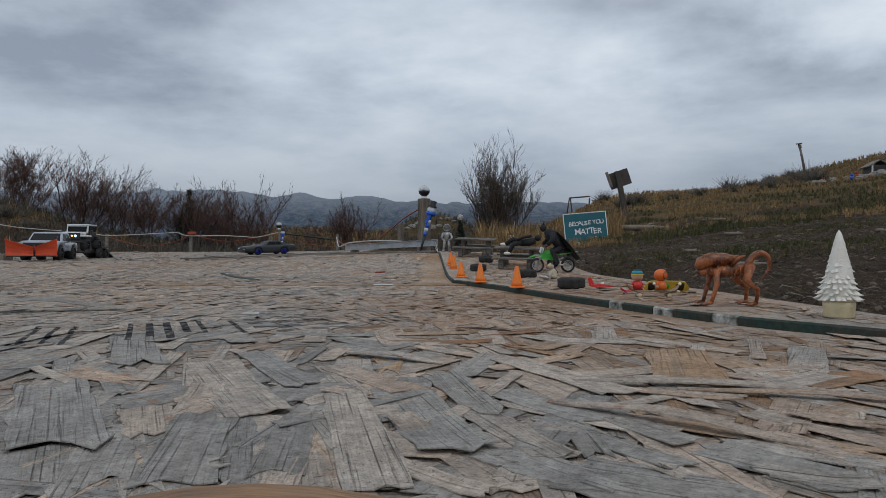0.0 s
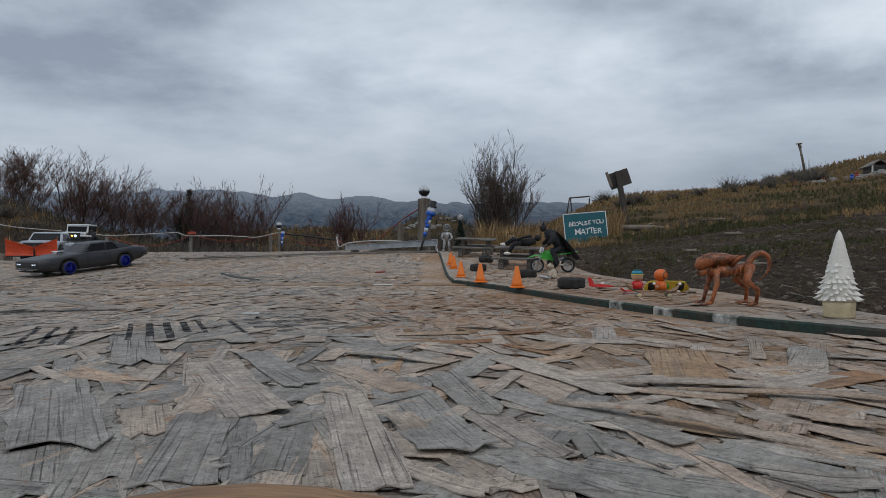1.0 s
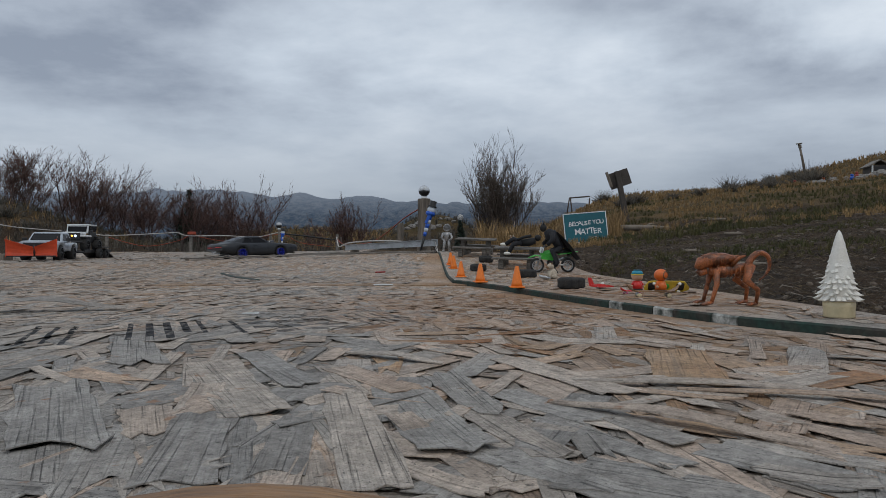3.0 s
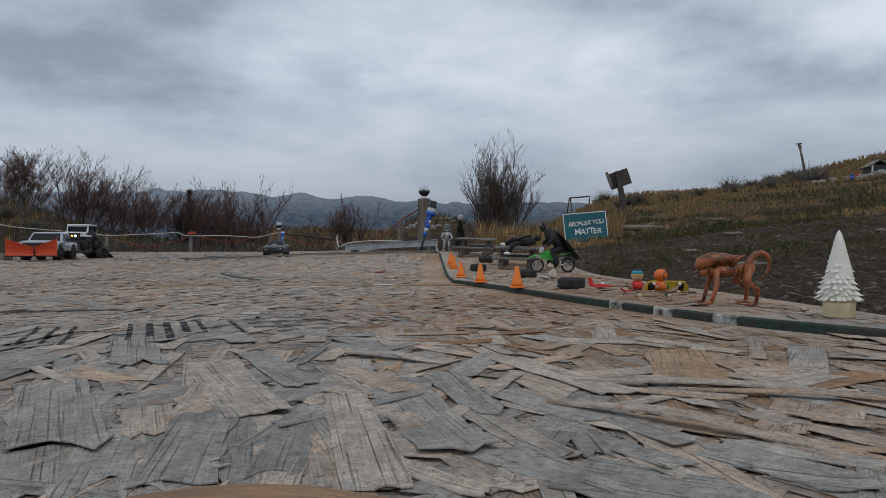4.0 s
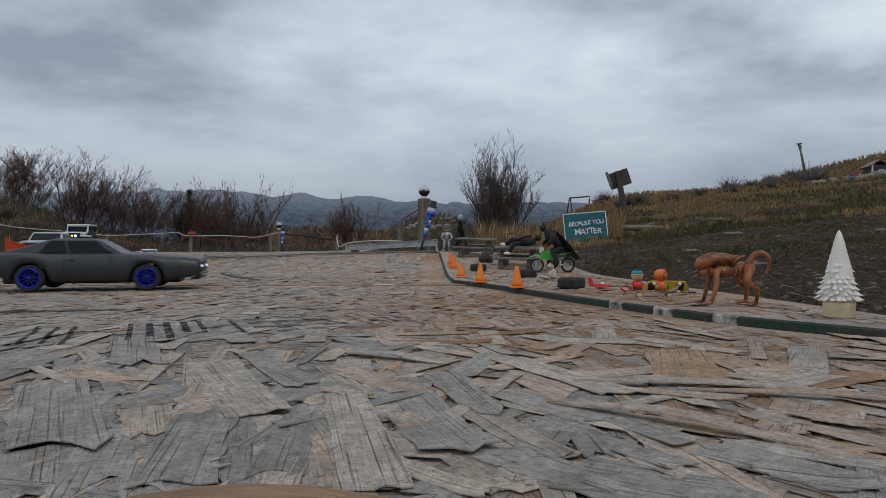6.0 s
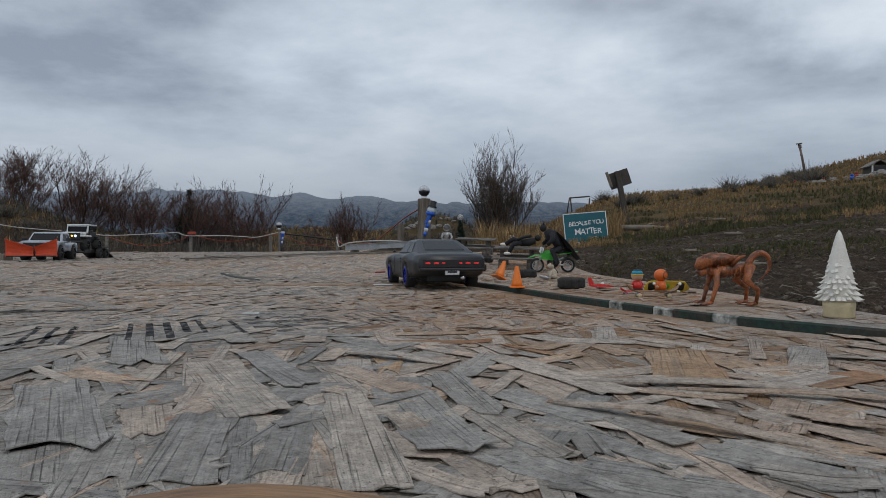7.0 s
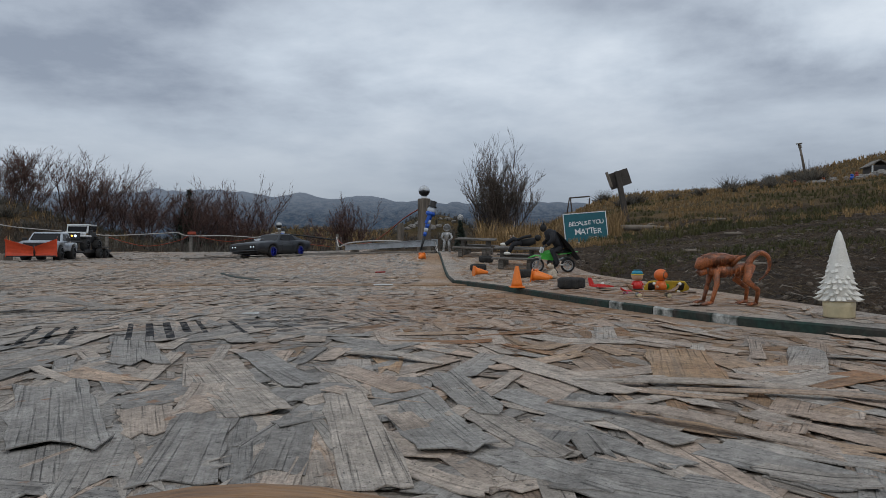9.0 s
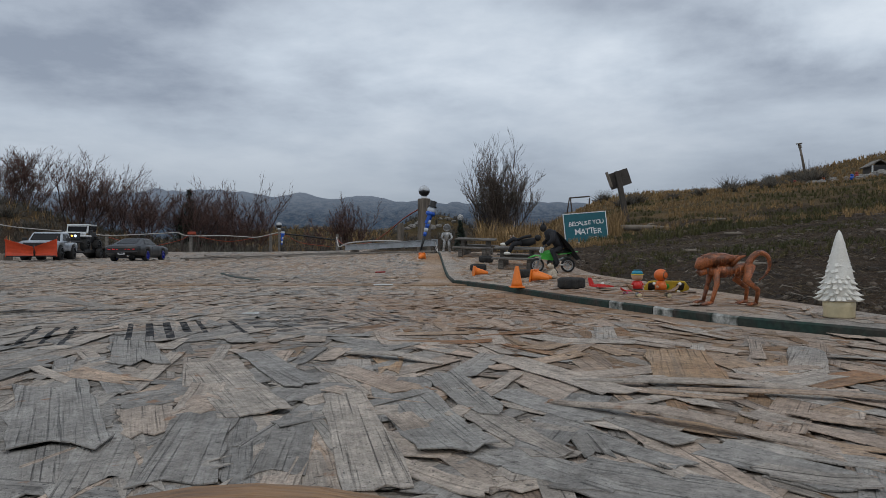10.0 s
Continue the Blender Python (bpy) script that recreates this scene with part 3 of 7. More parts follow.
def build_mountains():
    """Far ridges beyond the valley, two ranges behind each other."""
    for y0, depth, low, high, seed, rise in ((1700, 500, -62, 92, 11, 0.0), (2600, 900, -60, 340, 5, 0.0)):
        nx, ny = 220, 26
        verts, faces = [], []
        for j in range(ny):
            v = j / (ny - 1)
            for i in range(nx):
                x = -3200 + 6400 * i / (nx - 1)
                y = y0 + depth * v
                ridge = 0.83 + 0.05 * noise.noise(Vector((x * 0.0013, seed, 0))) + 0.02 * noise.noise(Vector((x * 0.006, seed, 2)))
                ridge += 0.06 * ease(-820, -1150, x) - 0.10 * ease(-450, 150, x) if depth > 600 else 0.0
                up = math.sin(min(1.0, v * 1.25) * math.pi / 2) ** 1.2
                rough = 34 * noise.fractal(Vector((x * 0.006, y * 0.006, seed)), 0.8, 2.2, 5) * math.sin(v * math.pi)
                verts.append((x, y, low + (high - low) * ridge * up + rough))
        for j in range(ny - 1):
            for i in range(nx - 1):
                faces.append((j * nx + i, j * nx + i + 1, (j + 1) * nx + i + 1, (j + 1) * nx + i))
        me = bpy.data.meshes.new("backdrop")
        me.from_pydata(verts, [], faces)
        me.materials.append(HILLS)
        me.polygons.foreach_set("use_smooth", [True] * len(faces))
        tagged(new("backdrop", me), "wooded hills coloured blue for haze, with a dusting of snow", "hills", kind="structure")


build_mountains()


# ---- deck: warped strand board sheets ----
def slab(name, x0, x1, y0, y1, lift, thick, label, step=0.08, inside=None):
    nx, ny = max(2, round((x1 - x0) / step) + 1), max(2, round((y1 - y0) / step) + 1)
    top, bot, faces = [], [], []
    for j in range(ny):
        for i in range(nx):
            x, y = x0 + (x1 - x0) * i / (nx - 1), y0 + (y1 - y0) * j / (ny - 1)
            z = deck_z(x, y) + lift
            top.append((x, y, z)); bot.append((x, y, z - thick))
    n = nx * ny
    for j in range(ny - 1):
        for i in range(nx - 1):
            a, b2, c, d = j * nx + i, j * nx + i + 1, (j + 1) * nx + i + 1, (j + 1) * nx + i
            faces += [(a, b2, c, d), (d + n, c + n, b2 + n, a + n)]
    edge = [j * nx for j in range(ny)], [j * nx + nx - 1 for j in range(ny)], list(range(nx)), [(ny - 1) * nx + i for i in range(nx)]
    for line in edge:
        for a, b2 in zip(line, line[1:]):
            faces.append((a, b2, b2 + n, a + n))
    s = Shape(); s.add(top + bot, faces)
    me = s.mesh(name, FLAKE)
    lay = me.uv_layers.new(name="grain")
    co = np.array([v.co[:2] for v in me.vertices])
    idx = np.empty(len(me.loops), int); me.loops.foreach_get("vertex_index", idx)
    lay.data.foreach_set("uv", (co[idx] * (1.0, 1.0)).ravel())
    return tagged(new(name, me), label, "deck", kind="structure")


DECK_LABEL = "weathered peeling strand board deck sheet, silver grey and tan"
deck = slab("deck", -3.0, 0.60, -0.7, 1.80, 0.0, 0.014, DECK_LABEL)
deck_mid = slab("deck", -3.0, 0.46, 1.806, 3.32, 0.003, 0.014, DECK_LABEL)
deck_far = slab("deck", -4.6, -0.75, 3.33, 7.2, 0.004, 0.014, DECK_LABEL)


EDGE_LINE = ((0.40, 0.69), (0.72, 0.520), (0.80, 0.452), (0.86, 0.412), (0.97, 0.361), (1.18, 0.280), (1.42, 0.205), (1.61, 0.150), (1.78, 0.086), (1.90, 0.034), (3.40, -0.024))


def panel_front(y):
    """x of the side panel's slightly bowed edge towards the deck."""
    for (y0, x0), (y1, x1) in zip(EDGE_LINE, EDGE_LINE[1:]):
        if y <= y1:
            return x0 + (x1 - x0) * (y - y0) / (y1 - y0)
    return EDGE_LINE[-1][1]


def panel_back(y):
    return 0.655 - 0.045 * y


def build_panel():
    ys = [0.45 + 0.05 * i for i in range(58)]
    top, faces = [], []
    n = 7
    for y in ys:
        a, b2 = panel_front(y), panel_back(y)
        if b2 < a + 0.01:
            b2 = a + 0.01
        for i in range(n):
            x = a + (b2 - a) * i / (n - 1)
            top.append((x, y, panel_z(x, y)))
    m = len(top)
    bot = [(x, y, z - PANEL_T + 0.001) for x, y, z in top]
    for j in range(len(ys) - 1):
        for i in range(n - 1):
            a, b2, c, d = j * n + i, j * n + i + 1, (j + 1) * n + i + 1, (j + 1) * n + i
            faces += [(a, b2, c, d), (d + m, c + m, b2 + m, a + m)]
        for i in (0, n - 1):
            faces.append((j * n + i, (j + 1) * n + i, (j + 1) * n + i + m, j * n + i + m))
    for i in range(n - 1):
        for j in (0, len(ys) - 1):
            faces.append((j * n + i, j * n + i + 1, j * n + i + 1 + m, j * n + i + m))
    s = Shape(); s.add(top + bot, faces)
    me = s.mesh("side_panel", FLAKE)
    lay = me.uv_layers.new(name="grain")
    co = np.array([v.co[:2] for v in me.vertices])
    idx = np.empty(len(me.loops), int); me.loops.foreach_get("vertex_index", idx)
    lay.data.foreach_set("uv", co[idx].ravel())
    return tagged(new("side_panel", me), "raised strand board sheet beside the deck", "deck", kind="structure")


side_panel = build_panel()


def edge_strip(y0, y1, mat, label):
    """A painted strip of the panel's front edge, slightly wavy."""
    s = Shape()
    ys = [y0 + (y1 - y0) * i / 8 for i in range(9)]
    rings = []
    for y in ys:
        x = panel_front(y)
        z = deck_z(x, y)
        w = 0.0015 * noise.noise(Vector((y * 30, 1, 1)))
        h = PANEL_T - 0.0004 + 0.0010 * noise.noise(Vector((y * 45, 5, 1)))
        rings.append([(x - 0.006 + w, y, z), (x + 0.001, y, z), (x + 0.001, y, z + h), (x - 0.003 + w, y, z + h + 0.0006), (x - 0.006 + w, y, z + h - 0.002)])
    s.loft(rings)
    return part("edge_strip", s, mat, side_panel, label)


GRN, WHT = (GREEN_EDGE, "worn dark green painted edge"), (WHITE_EDGE, "worn white painted edge")
for a, c, (mt, lb) in ((0.47, 0.866, GRN), (0.868, 0.906, WHT), (0.908, 0.973, GRN), (0.975, 1.016, WHT), (1.018, 1.088, GRN), (1.090, 1.126, WHT),
                       (1.128, 1.895, GRN), (1.90, 3.3, (GREEN_EDGE, "bare dark weathered edge"))):
    edge_strip(a, c, mt, lb)


def flake_mesh(length, width, curl, rng, near=True, thick=0.00045):
    """One torn strand: a thin sheet with straight split sides and broken ends, one end or side lifting."""
    nl, nw = (4, 3) if not near else (5, 5) if thick < 0.0006 else (9, 6)
    kind = rng.random()
    rag = 0.16 if kind < 0.6 else 0.42
    rag0 = [rng.uniform(-rag, rag) * min(length * 0.6, width) for _ in range(nw)]
    rag1 = [rng.uniform(-rag, rag) * min(length * 0.6, width) for _ in range(nw)]
    sk = rng.uniform(-0.25, 0.25) * width
    taper = rng.uniform(0.4, 0.8) if kind > 0.8 else rng.uniform(0.88, 1.0)
    lift_end, lift_side = curl * rng.uniform(0.4, 1.0), curl * rng.uniform(0.0, 0.5)
    side_w = [[rng.uniform(0.88, 1.06) for _ in range(nl)] for _ in range(2)]
    top = []
    for i in range(nl):
        u = i / (nl - 1)
        for j in range(nw):
            v = j / (nw - 1) - 0.5
            x = (u - 0.5) * length + (rag0[j] if i == 0 else rag1[j] if i == nl - 1 else 0)
            y = v * width * (side_w[0][i] if v < 0 else side_w[1][i]) * (1 - (1 - taper) * u) + sk * (u - 0.5)
            if nl > 8:
                edge = (j in (0, nw - 1)) * 0.035 * width
                y += rng.uniform(-edge, edge)
                x += rng.uniform(-0.05, 0.05) * width * (i in (0, nl - 1))
            z = lift_end * max(0, u - 0.6) ** 2 / 0.16 + lift_side * max(0, v) ** 2 * 4
            top.append((x, y, z))
    return top, nl, nw, thick


def flake_faces(nl, nw, base=0):
    n = nl * nw
    f = []
    for i in range(nl - 1):
        for j in range(nw - 1):
            a = base + i * nw + j
            f.append((a, a + nw, a + nw + 1, a + 1))
    ring = [i * nw for i in range(nl)] + [(nl - 1) * nw + j for j in range(1, nw)] + [i * nw + nw - 1 for i in range(nl - 2, -1, -1)] + [j for j in range(nw - 2, 0, -1)]
    for a, b2 in zip(ring, ring[1:] + ring[:1]):
        f.append((base + b2, base + a, base + n + a, base + n + b2))
    return f


def set_grain(me, uvs):
    lay = me.uv_layers.new(name="grain")
    idx = np.empty(len(me.loops), int)
    me.loops.foreach_get("vertex_index", idx)
    lay.data.foreach_set("uv", np.array(uvs, dtype=float)[idx].ravel())


def strand_size(rng):
    if rng.random() < 0.45:
        return rng.uniform(0.030, 0.065), rng.uniform(0.006, 0.014)
    return rng.uniform(0.055, 0.105), rng.uniform(0.010, 0.022)


def strand_turn(rng):
    """Most strands lie along the sheet's length, some across it."""
    return rng.choice((rng.gauss(88, 14), rng.gauss(112, 14), rng.gauss(100, 30), rng.gauss(62, 18), rng.uniform(0, 180)))


def loose_flakes():
    """Single torn strands lying over each other where one looks straight down on them."""
    rng = random.Random(4)
    kinds = []
    for k in range(40):
        le, wi = rng.uniform(0.06, 0.14), rng.uniform(0.012, 0.036)
        top, nl, nw, t = flake_mesh(le, wi, rng.choice((0.0, 0.0, 0.0, 0.0005, 0.0010, 0.0025)), rng, True, 0.0005)
        verts = top + [(x, y, z - t) for x, y, z in top]
        me = bpy.data.meshes.new("wood_flake")
        me.from_pydata(verts, [], flake_faces(nl, nw))
        me.materials.append(FLAKE_TAN if k % 7 == 0 else FLAKE)
        o = (rng.uniform(0, 9), rng.uniform(0, 9))
        set_grain(me, [(x + o[0], y + o[1]) for x, y, z in verts])
        kinds.append(me)
    for k in range(230):
        y = 0.17 + 0.62 * (k / 230) ** 0.9 + rng.uniform(-0.01, 0.01)
        x = rng.uniform(-0.78, 0.80) * y
        ob = new("wood_flake", rng.choice(kinds))
        ob.parent = deck
        ob.matrix_basis = pose(x, y, 0.0020 + 0.0008 * rng.random(), rng.uniform(-0.3, 0.3), rng.uniform(-0.3, 0.3), strand_turn(rng) + rng.choice((0, 180)))


def large_flakes(rows, seed):
    """The broad loose strands near the front: x, y of the middle, length, width, turn, lift of the free end, 1 where tan."""
    rng = random.Random(seed)
    for k, (x, y, le, wi, turn, curl, tan) in enumerate(rows):
        top, nl, nw, t = flake_mesh(le, wi, 0.4 * curl, rng, True, 0.0007)
        verts = top + [(px, py, pz - t) for px, py, pz in top]
        me = bpy.data.meshes.new("wood_flake")
        me.from_pydata(verts, [], flake_faces(nl, nw))
        me.materials.append(FLAKE_TAN if tan else FLAKE_PALE)
        o = (rng.uniform(0, 9), rng.uniform(0, 9))
        set_grain(me, [(px + o[0], py + o[1]) for px, py, pz in verts])
        ob = new("wood_flake", me)
        ob.parent = deck
        ob.matrix_basis = pose(x, y, 0.0026 + 0.0006 * (k % 3), 0, 0, turn)


def strewn_flakes(parent, count, x0, x1, y0, y1, seed, zf, keep=None, lift=0.0006, name="wood_flakes", size=1.0, curls=(0.0, 0.0, 0.0, 0.0003, 0.0012), mat=FLAKE):
    """The many strands of a board's face, joined."""
    rng = random.Random(seed)
    V, Fc, UV = [], [], []
    while count > 0:
        count -= 1
        y = rng.uniform(y0, y1)
        x = rng.uniform(x0, x1)
        if keep and not keep(x, y):
            continue
        le, wi = strand_size(rng)
        le, wi = le * size, wi * size
        top, nl, nw, t = flake_mesh(le, wi, rng.choice(curls), rng, False)
        turn = radians(strand_turn(rng)) + rng.choice((0, math.pi))
        c, sn = math.cos(turn), math.sin(turn)
        up = lift + rng.random() * 0.0007
        tx, ty = rng.uniform(-0.003, 0.003), rng.uniform(-0.006, 0.006)
        n = len(V)
        o = (rng.uniform(0, 9), rng.uniform(0, 9))
        pts = []
        for px, py, pz in top:
            wx, wy = x + px * c - py * sn, y + px * sn + py * c
            pts.append((wx, wy, zf(wx, wy) + up + pz + px * tx + py * ty))
        V += pts + [(a, b2, z - t) for a, b2, z in pts]
        UV += [(px + o[0], py + o[1]) for px, py, pz in top] * 2
        Fc += flake_faces(nl, nw, n)
    me = bpy.data.meshes.new(name)
    me.from_pydata(V, [], Fc)
    me.materials.append(mat)
    set_grain(me, UV)
    ob = new(name, me)
    ob.parent = parent
    return tagged(ob, "crumbling grey and tan wood strands", kind="stuff")


def off_panel(x, y):
    return x < panel_front(y) - 0.06 or x > panel_back(y) + 0.08


strewn_flakes(deck, 2600, -0.85, 0.95, 0.10, 0.85, 21, deck_z, lambda x, y: off_panel(x, y) and abs(x) < 0.85 * y + 0.1, mat=FLAKE_UNDER)
strewn_flakes(deck, 3600, -1.60, 0.60, 0.80, 1.77, 22, deck_z, lambda x, y: off_panel(x, y) and abs(x) < 0.85 * y + 0.1, curls=(0.0, 0.0, 0.0, 0.0010, 0.0024))
strewn_flakes(deck, 2600, -2.95, 0.55, -0.65, 1.77, 26, deck_z, lambda x, y: off_panel(x, y) and not (y > 0.1 and abs(x) < 0.85 * y + 0.1) and not (abs(x) < 0.15 and abs(y) < 0.2))
strewn_flakes(deck_mid, 6200, -2.9, -0.08, 1.84, 3.28, 23, lambda x, y: deck_z(x, y) + 0.003, lambda x, y: off_panel(x, y) and abs(x) < 0.85 * y + 0.1, size=0.85, curls=(0.0, 0.0, 0.0, 0.0010, 0.0028))
strewn_flakes(deck_far, 4600, -4.5, -0.80, 3.38, 7.1, 24, lambda x, y: deck_z(x, y) + 0.004, size=0.9, curls=(0.0, 0.0, 0.001, 0.005))
strewn_flakes(side_panel, 2600, 0.0, 0.62, 0.55, 3.25, 25, panel_z, lambda x, y: panel_front(y) + 0.045 < x < panel_back(y) - 0.045, lift=0.0003, size=0.8, curls=(0.0, 0.0, 0.0005, 0.0015, 0.003))


# ---- plants ----
def bare_shrub(x, y, height, spread, lean, seed, mats, label, stems=12, fine=1.0, thick=1.0, fork=0.85, dome=0.0):
    """A leafless shrub: stems from one base, forking into limbs and twigs."""
    rng = random.Random(seed)
    z = ground_z(x, y) - 0.05
    ob = thing("shrub", Matrix.Translation((x, y, z)), label, "shrub", "bare shrubs")
    wood, twigs = Shape(), Shape()

    def grow(p, d, length, r, level):
        pts, radii = [p], [r]
        n = 4 if level else 6
        q = p.copy()
        for i in range(n):
            d = (d + Vector((rng.gauss(0, 0.10) + lean * 0.05, rng.gauss(0, 0.10), 0.05 if level else 0.04 * (1 - i / n)))).normalized()
            q = q + d * length / n
            pts.append(q.copy()); radii.append(r * (1 - 0.75 * (i + 1) / n))
        (wood if level < 1 else twigs).tube(pts, radii, 0, 4 if level == 0 else 3)
        if level < 3:
            kids = (9, 6, 4)[level]
            kids = max(2, round(kids * fine))
            for k in range(kids):
                u = rng.uniform(0.22, 0.98)
                i = min(n - 1, int(u * n))
                base = pts[i].lerp(pts[i + 1], u * n - i)
                side = Vector((rng.gauss(0, 1), rng.gauss(0, 1), rng.uniform(-0.1, 0.9))).normalized()
                nd = (d * 1.0 + side * fork).normalized()
                grow(base, nd, length * rng.uniform(0.28, 0.52), max(r * 0.45, 0.0021), level + 1)

    for s in range(stems):
        a = rng.uniform(0, math.tau)
        out = rng.uniform(0.05, 0.62) * spread / height * 1.4
        d = Vector((math.cos(a) * out + lean, math.sin(a) * out, 1)).normalized()
        p = Vector((rng.gauss(0, 0.13) * spread, rng.gauss(0, 0.10) * spread, 0))
        grow(p, d, height * rng.uniform(0.42, 0.70) * (1 - dome * out * height / spread), 0.012 * thick * height / 1.6 * rng.uniform(0.6, 1.2), 0)
    part("trunk", wood, mats[0], ob)
    tagged(part("crown", twigs, mats[1], ob), kind="stuff")
    return ob


W1 = "leafless willow shrub with reddish twigs beyond the fence"
for k, (x, y, h, sp, le, st) in enumerate(((-7.45, 10.0, 1.00, 1.1, 0.10, 10), (-6.60, 9.8, 1.20, 1.0, 0.06, 12), (-5.55, 9.6, 1.44, 1.2, 0.16, 15),
                                         (-5.0, 9.9, 1.25, 0.9, 0.10, 10), (-4.65, 9.6, 1.10, 0.9, 0.02, 9), (-4.15, 10.4, 1.15, 1.0, 0.0, 10),
                                         (-3.75, 9.8, 1.25, 1.0, 0.05, 11), (-3.2, 9.7, 1.30, 1.0, 0.12, 13))):
    bare_shrub(x, y, h * 0.98, sp, le, 40 + k, (BARK, TWIG_RED), W1, round(st * 1.2))
for k in range(13):
    bare_shrub(-7.9 + 0.40 * k, 10.4 + 0.5 * (k % 3), 0.80 + 0.13 * (k % 2), 1.0, 0.03, 70 + k, (BARK, TWIG_RED), "low tangled leafless brush behind the fence", 9, 1.0)
bare_shrub(-1.58, 10.5, 0.98, 1.0, 0.0, 91, (BARK, TWIG_RED), "small rounded leafless shrub with reddish twigs", 34, 0.8, 0.8, 0.5)
bare_shrub(-1.95, 10.2, 0.55, 0.6, 0.0, 93, (BARK, TWIG_RED), "small rounded leafless shrub with reddish twigs", 8)
bare_shrub(0.94, 10.5, 2.05, 1.10, -0.02, 92, (BARK_GREY, BARK_GREY), "dense grey-brown leafless shrub in dry grass", 84, 0.8, 0.6, 0.6, 0.5)


def conifer(x, y, h, seed, mat, label, name="fir_tree", group="", z=None, tiers=16, width=0.32, needle=0.05):
    rng = random.Random(seed)
    base = ground_z(x, y) if z is None else z
    ob = thing(name, Matrix.Translation((x, y, base)), label, "tree", group)
    t = Shape().tube([(0, 0, 0), (0, 0, h * 0.5), (0, 0, h * 0.97)], [h * 0.025, h * 0.015, h * 0.003], 0, 6)
    part("trunk", t, BARK, ob)
    s = Shape()
    for i in range(tiers):
        u = i / tiers
        r = width * h * (1 - u) + 0.02 * h
        zz = h * (0.10 + 0.88 * u)
        for k in range(int(9 + 9 * (1 - u))):
            a = rng.uniform(0, math.tau)
            rr = r * rng.uniform(0.6, 1.1)
            for q in range(5):
                w = (q + 1) / 5
                c = Vector((math.cos(a) * rr * w, math.sin(a) * rr * w, zz - 0.12 * rr * w + rng.gauss(0, 0.01) * h))
                for _ in range(3):
                    d = Vector((rng.gauss(0, 1), rng.gauss(0, 1), rng.gauss(0.2, 0.7))).normalized() * needle * h
                    side = d.cross(Vector((0, 0, 1))).normalized() * needle * h * 0.18
                    s.add([tuple(c - side), tuple(c + side), tuple(c + d)], [(0, 1, 2)])
    tagged(part("crown", s, mat, ob), kind="stuff")
    return ob


conifer(-4.05, 10.1, 0.98, 3, NEEDLES, "small dark green young fir among bare shrubs")


def tufts(name, spots, mat, label, seed, height, blades=14):
    """Grass tufts: curved blades, joined."""
    rng = random.Random(seed)
    V, Fc = [], []
    for x, y, k in spots:
        z = ground_z(x, y) - 0.01
        for b2 in range(blades):
            a = rng.uniform(0, math.tau)
            h = height * k * rng.uniform(0.5, 1.15)
            o = rng.uniform(0, 0.28) * h
            w = 0.006 * h + 0.0006 + 0.00024 * max(0.0, y)
            bx, by = x + math.cos(a) * o, y + math.sin(a) * o
            le = rng.uniform(0.1, 0.6) * h
            ca, sa = math.cos(a), math.sin(a)
            n = len(V)
            V += [(bx - sa * w, by + ca * w, z), (bx + sa * w, by - ca * w, z), (bx + ca * le * 0.35 + sa * w * 0.7, by + sa * le * 0.35 - ca * w * 0.7, z + h * 0.6),
                  (bx + ca * le * 0.35 - sa * w * 0.7, by + sa * le * 0.35 + ca * w * 0.7, z + h * 0.6), (bx + ca * le, by + sa * le, z + h)]
            Fc += [(n, n + 1, n + 2, n + 3), (n + 3, n + 2, n + 4)]
    me = bpy.data.meshes.new(name)
    me.from_pydata(V, [], Fc)
    me.materials.append(mat)
    tagged(new(name, me), label, "grass", kind="stuff")


def grass():
    rng = random.Random(77)
    dry, green, tall, low = [], [], [], []
    for _ in range(8200):
        y = 6 + 20 * rng.random() ** 1.3
        x = y * rng.uniform(0.10, 0.85)
        p = noise.noise(Vector((x * 0.5, y * 0.5, 9)))
        if y > 17 or p > 0.12:
            dry.append((x, y, rng.uniform(0.4, 1.2) * (0.45 + 0.03 * y)))
        elif p < -0.02:
            green.append((x, y, rng.uniform(0.4, 1.0)))
    for _ in range(5200):
        y = 0.9 + 7.5 * rng.random()
        x = max(panel_back(y) + 0.12, y * rng.uniform(0.25, 0.8))
        if noise.noise(Vector((x * 0.8, y * 0.8, 2))) > 0.02:
            green.append((x, y, rng.uniform(0.12, 0.42)))
    for _ in range(560):
        y = rng.uniform(7.0, 12.0)
        a = rng.uniform(0.055, 0.285)
        if y < 8.8 and 0.175 < a:
            continue
        tall.append((y * a, y, rng.uniform(0.5, 1.2)))
    for _ in range(2600):
        y = rng.uniform(7.6, 16)
        low.append((y * rng.uniform(-0.75, 0.06), y, rng.uniform(0.4, 1.2)))
    for _ in range(420):
        y = rng.uniform(9.0, 14.5)
        dry.append((y * rng.uniform(-0.29, -0.08), y, rng.uniform(0.5, 1.1)))
    for _ in range(260):
        dry.append((-7.4 + rng.gauss(0, 1.0), 8.6 + rng.gauss(0, 0.7), rng.uniform(0.6, 1.5)))
    tufts("dry_grass", dry, DRY_GRASS, "dry yellow grass over the hillside", 1, 0.13)
    tufts("green_grass", green, GREEN_GRASS, "short dull green grass in patches", 2, 0.10)
    tufts("tall_dry_grass", tall, DRY_GRASS, "tall dry straw-coloured grass by the shrub", 3, 0.30, 20)
    tufts("brush_grass", low, SAGE, "brown dry grass below the bare shrubs", 4, 0.12)


grass()


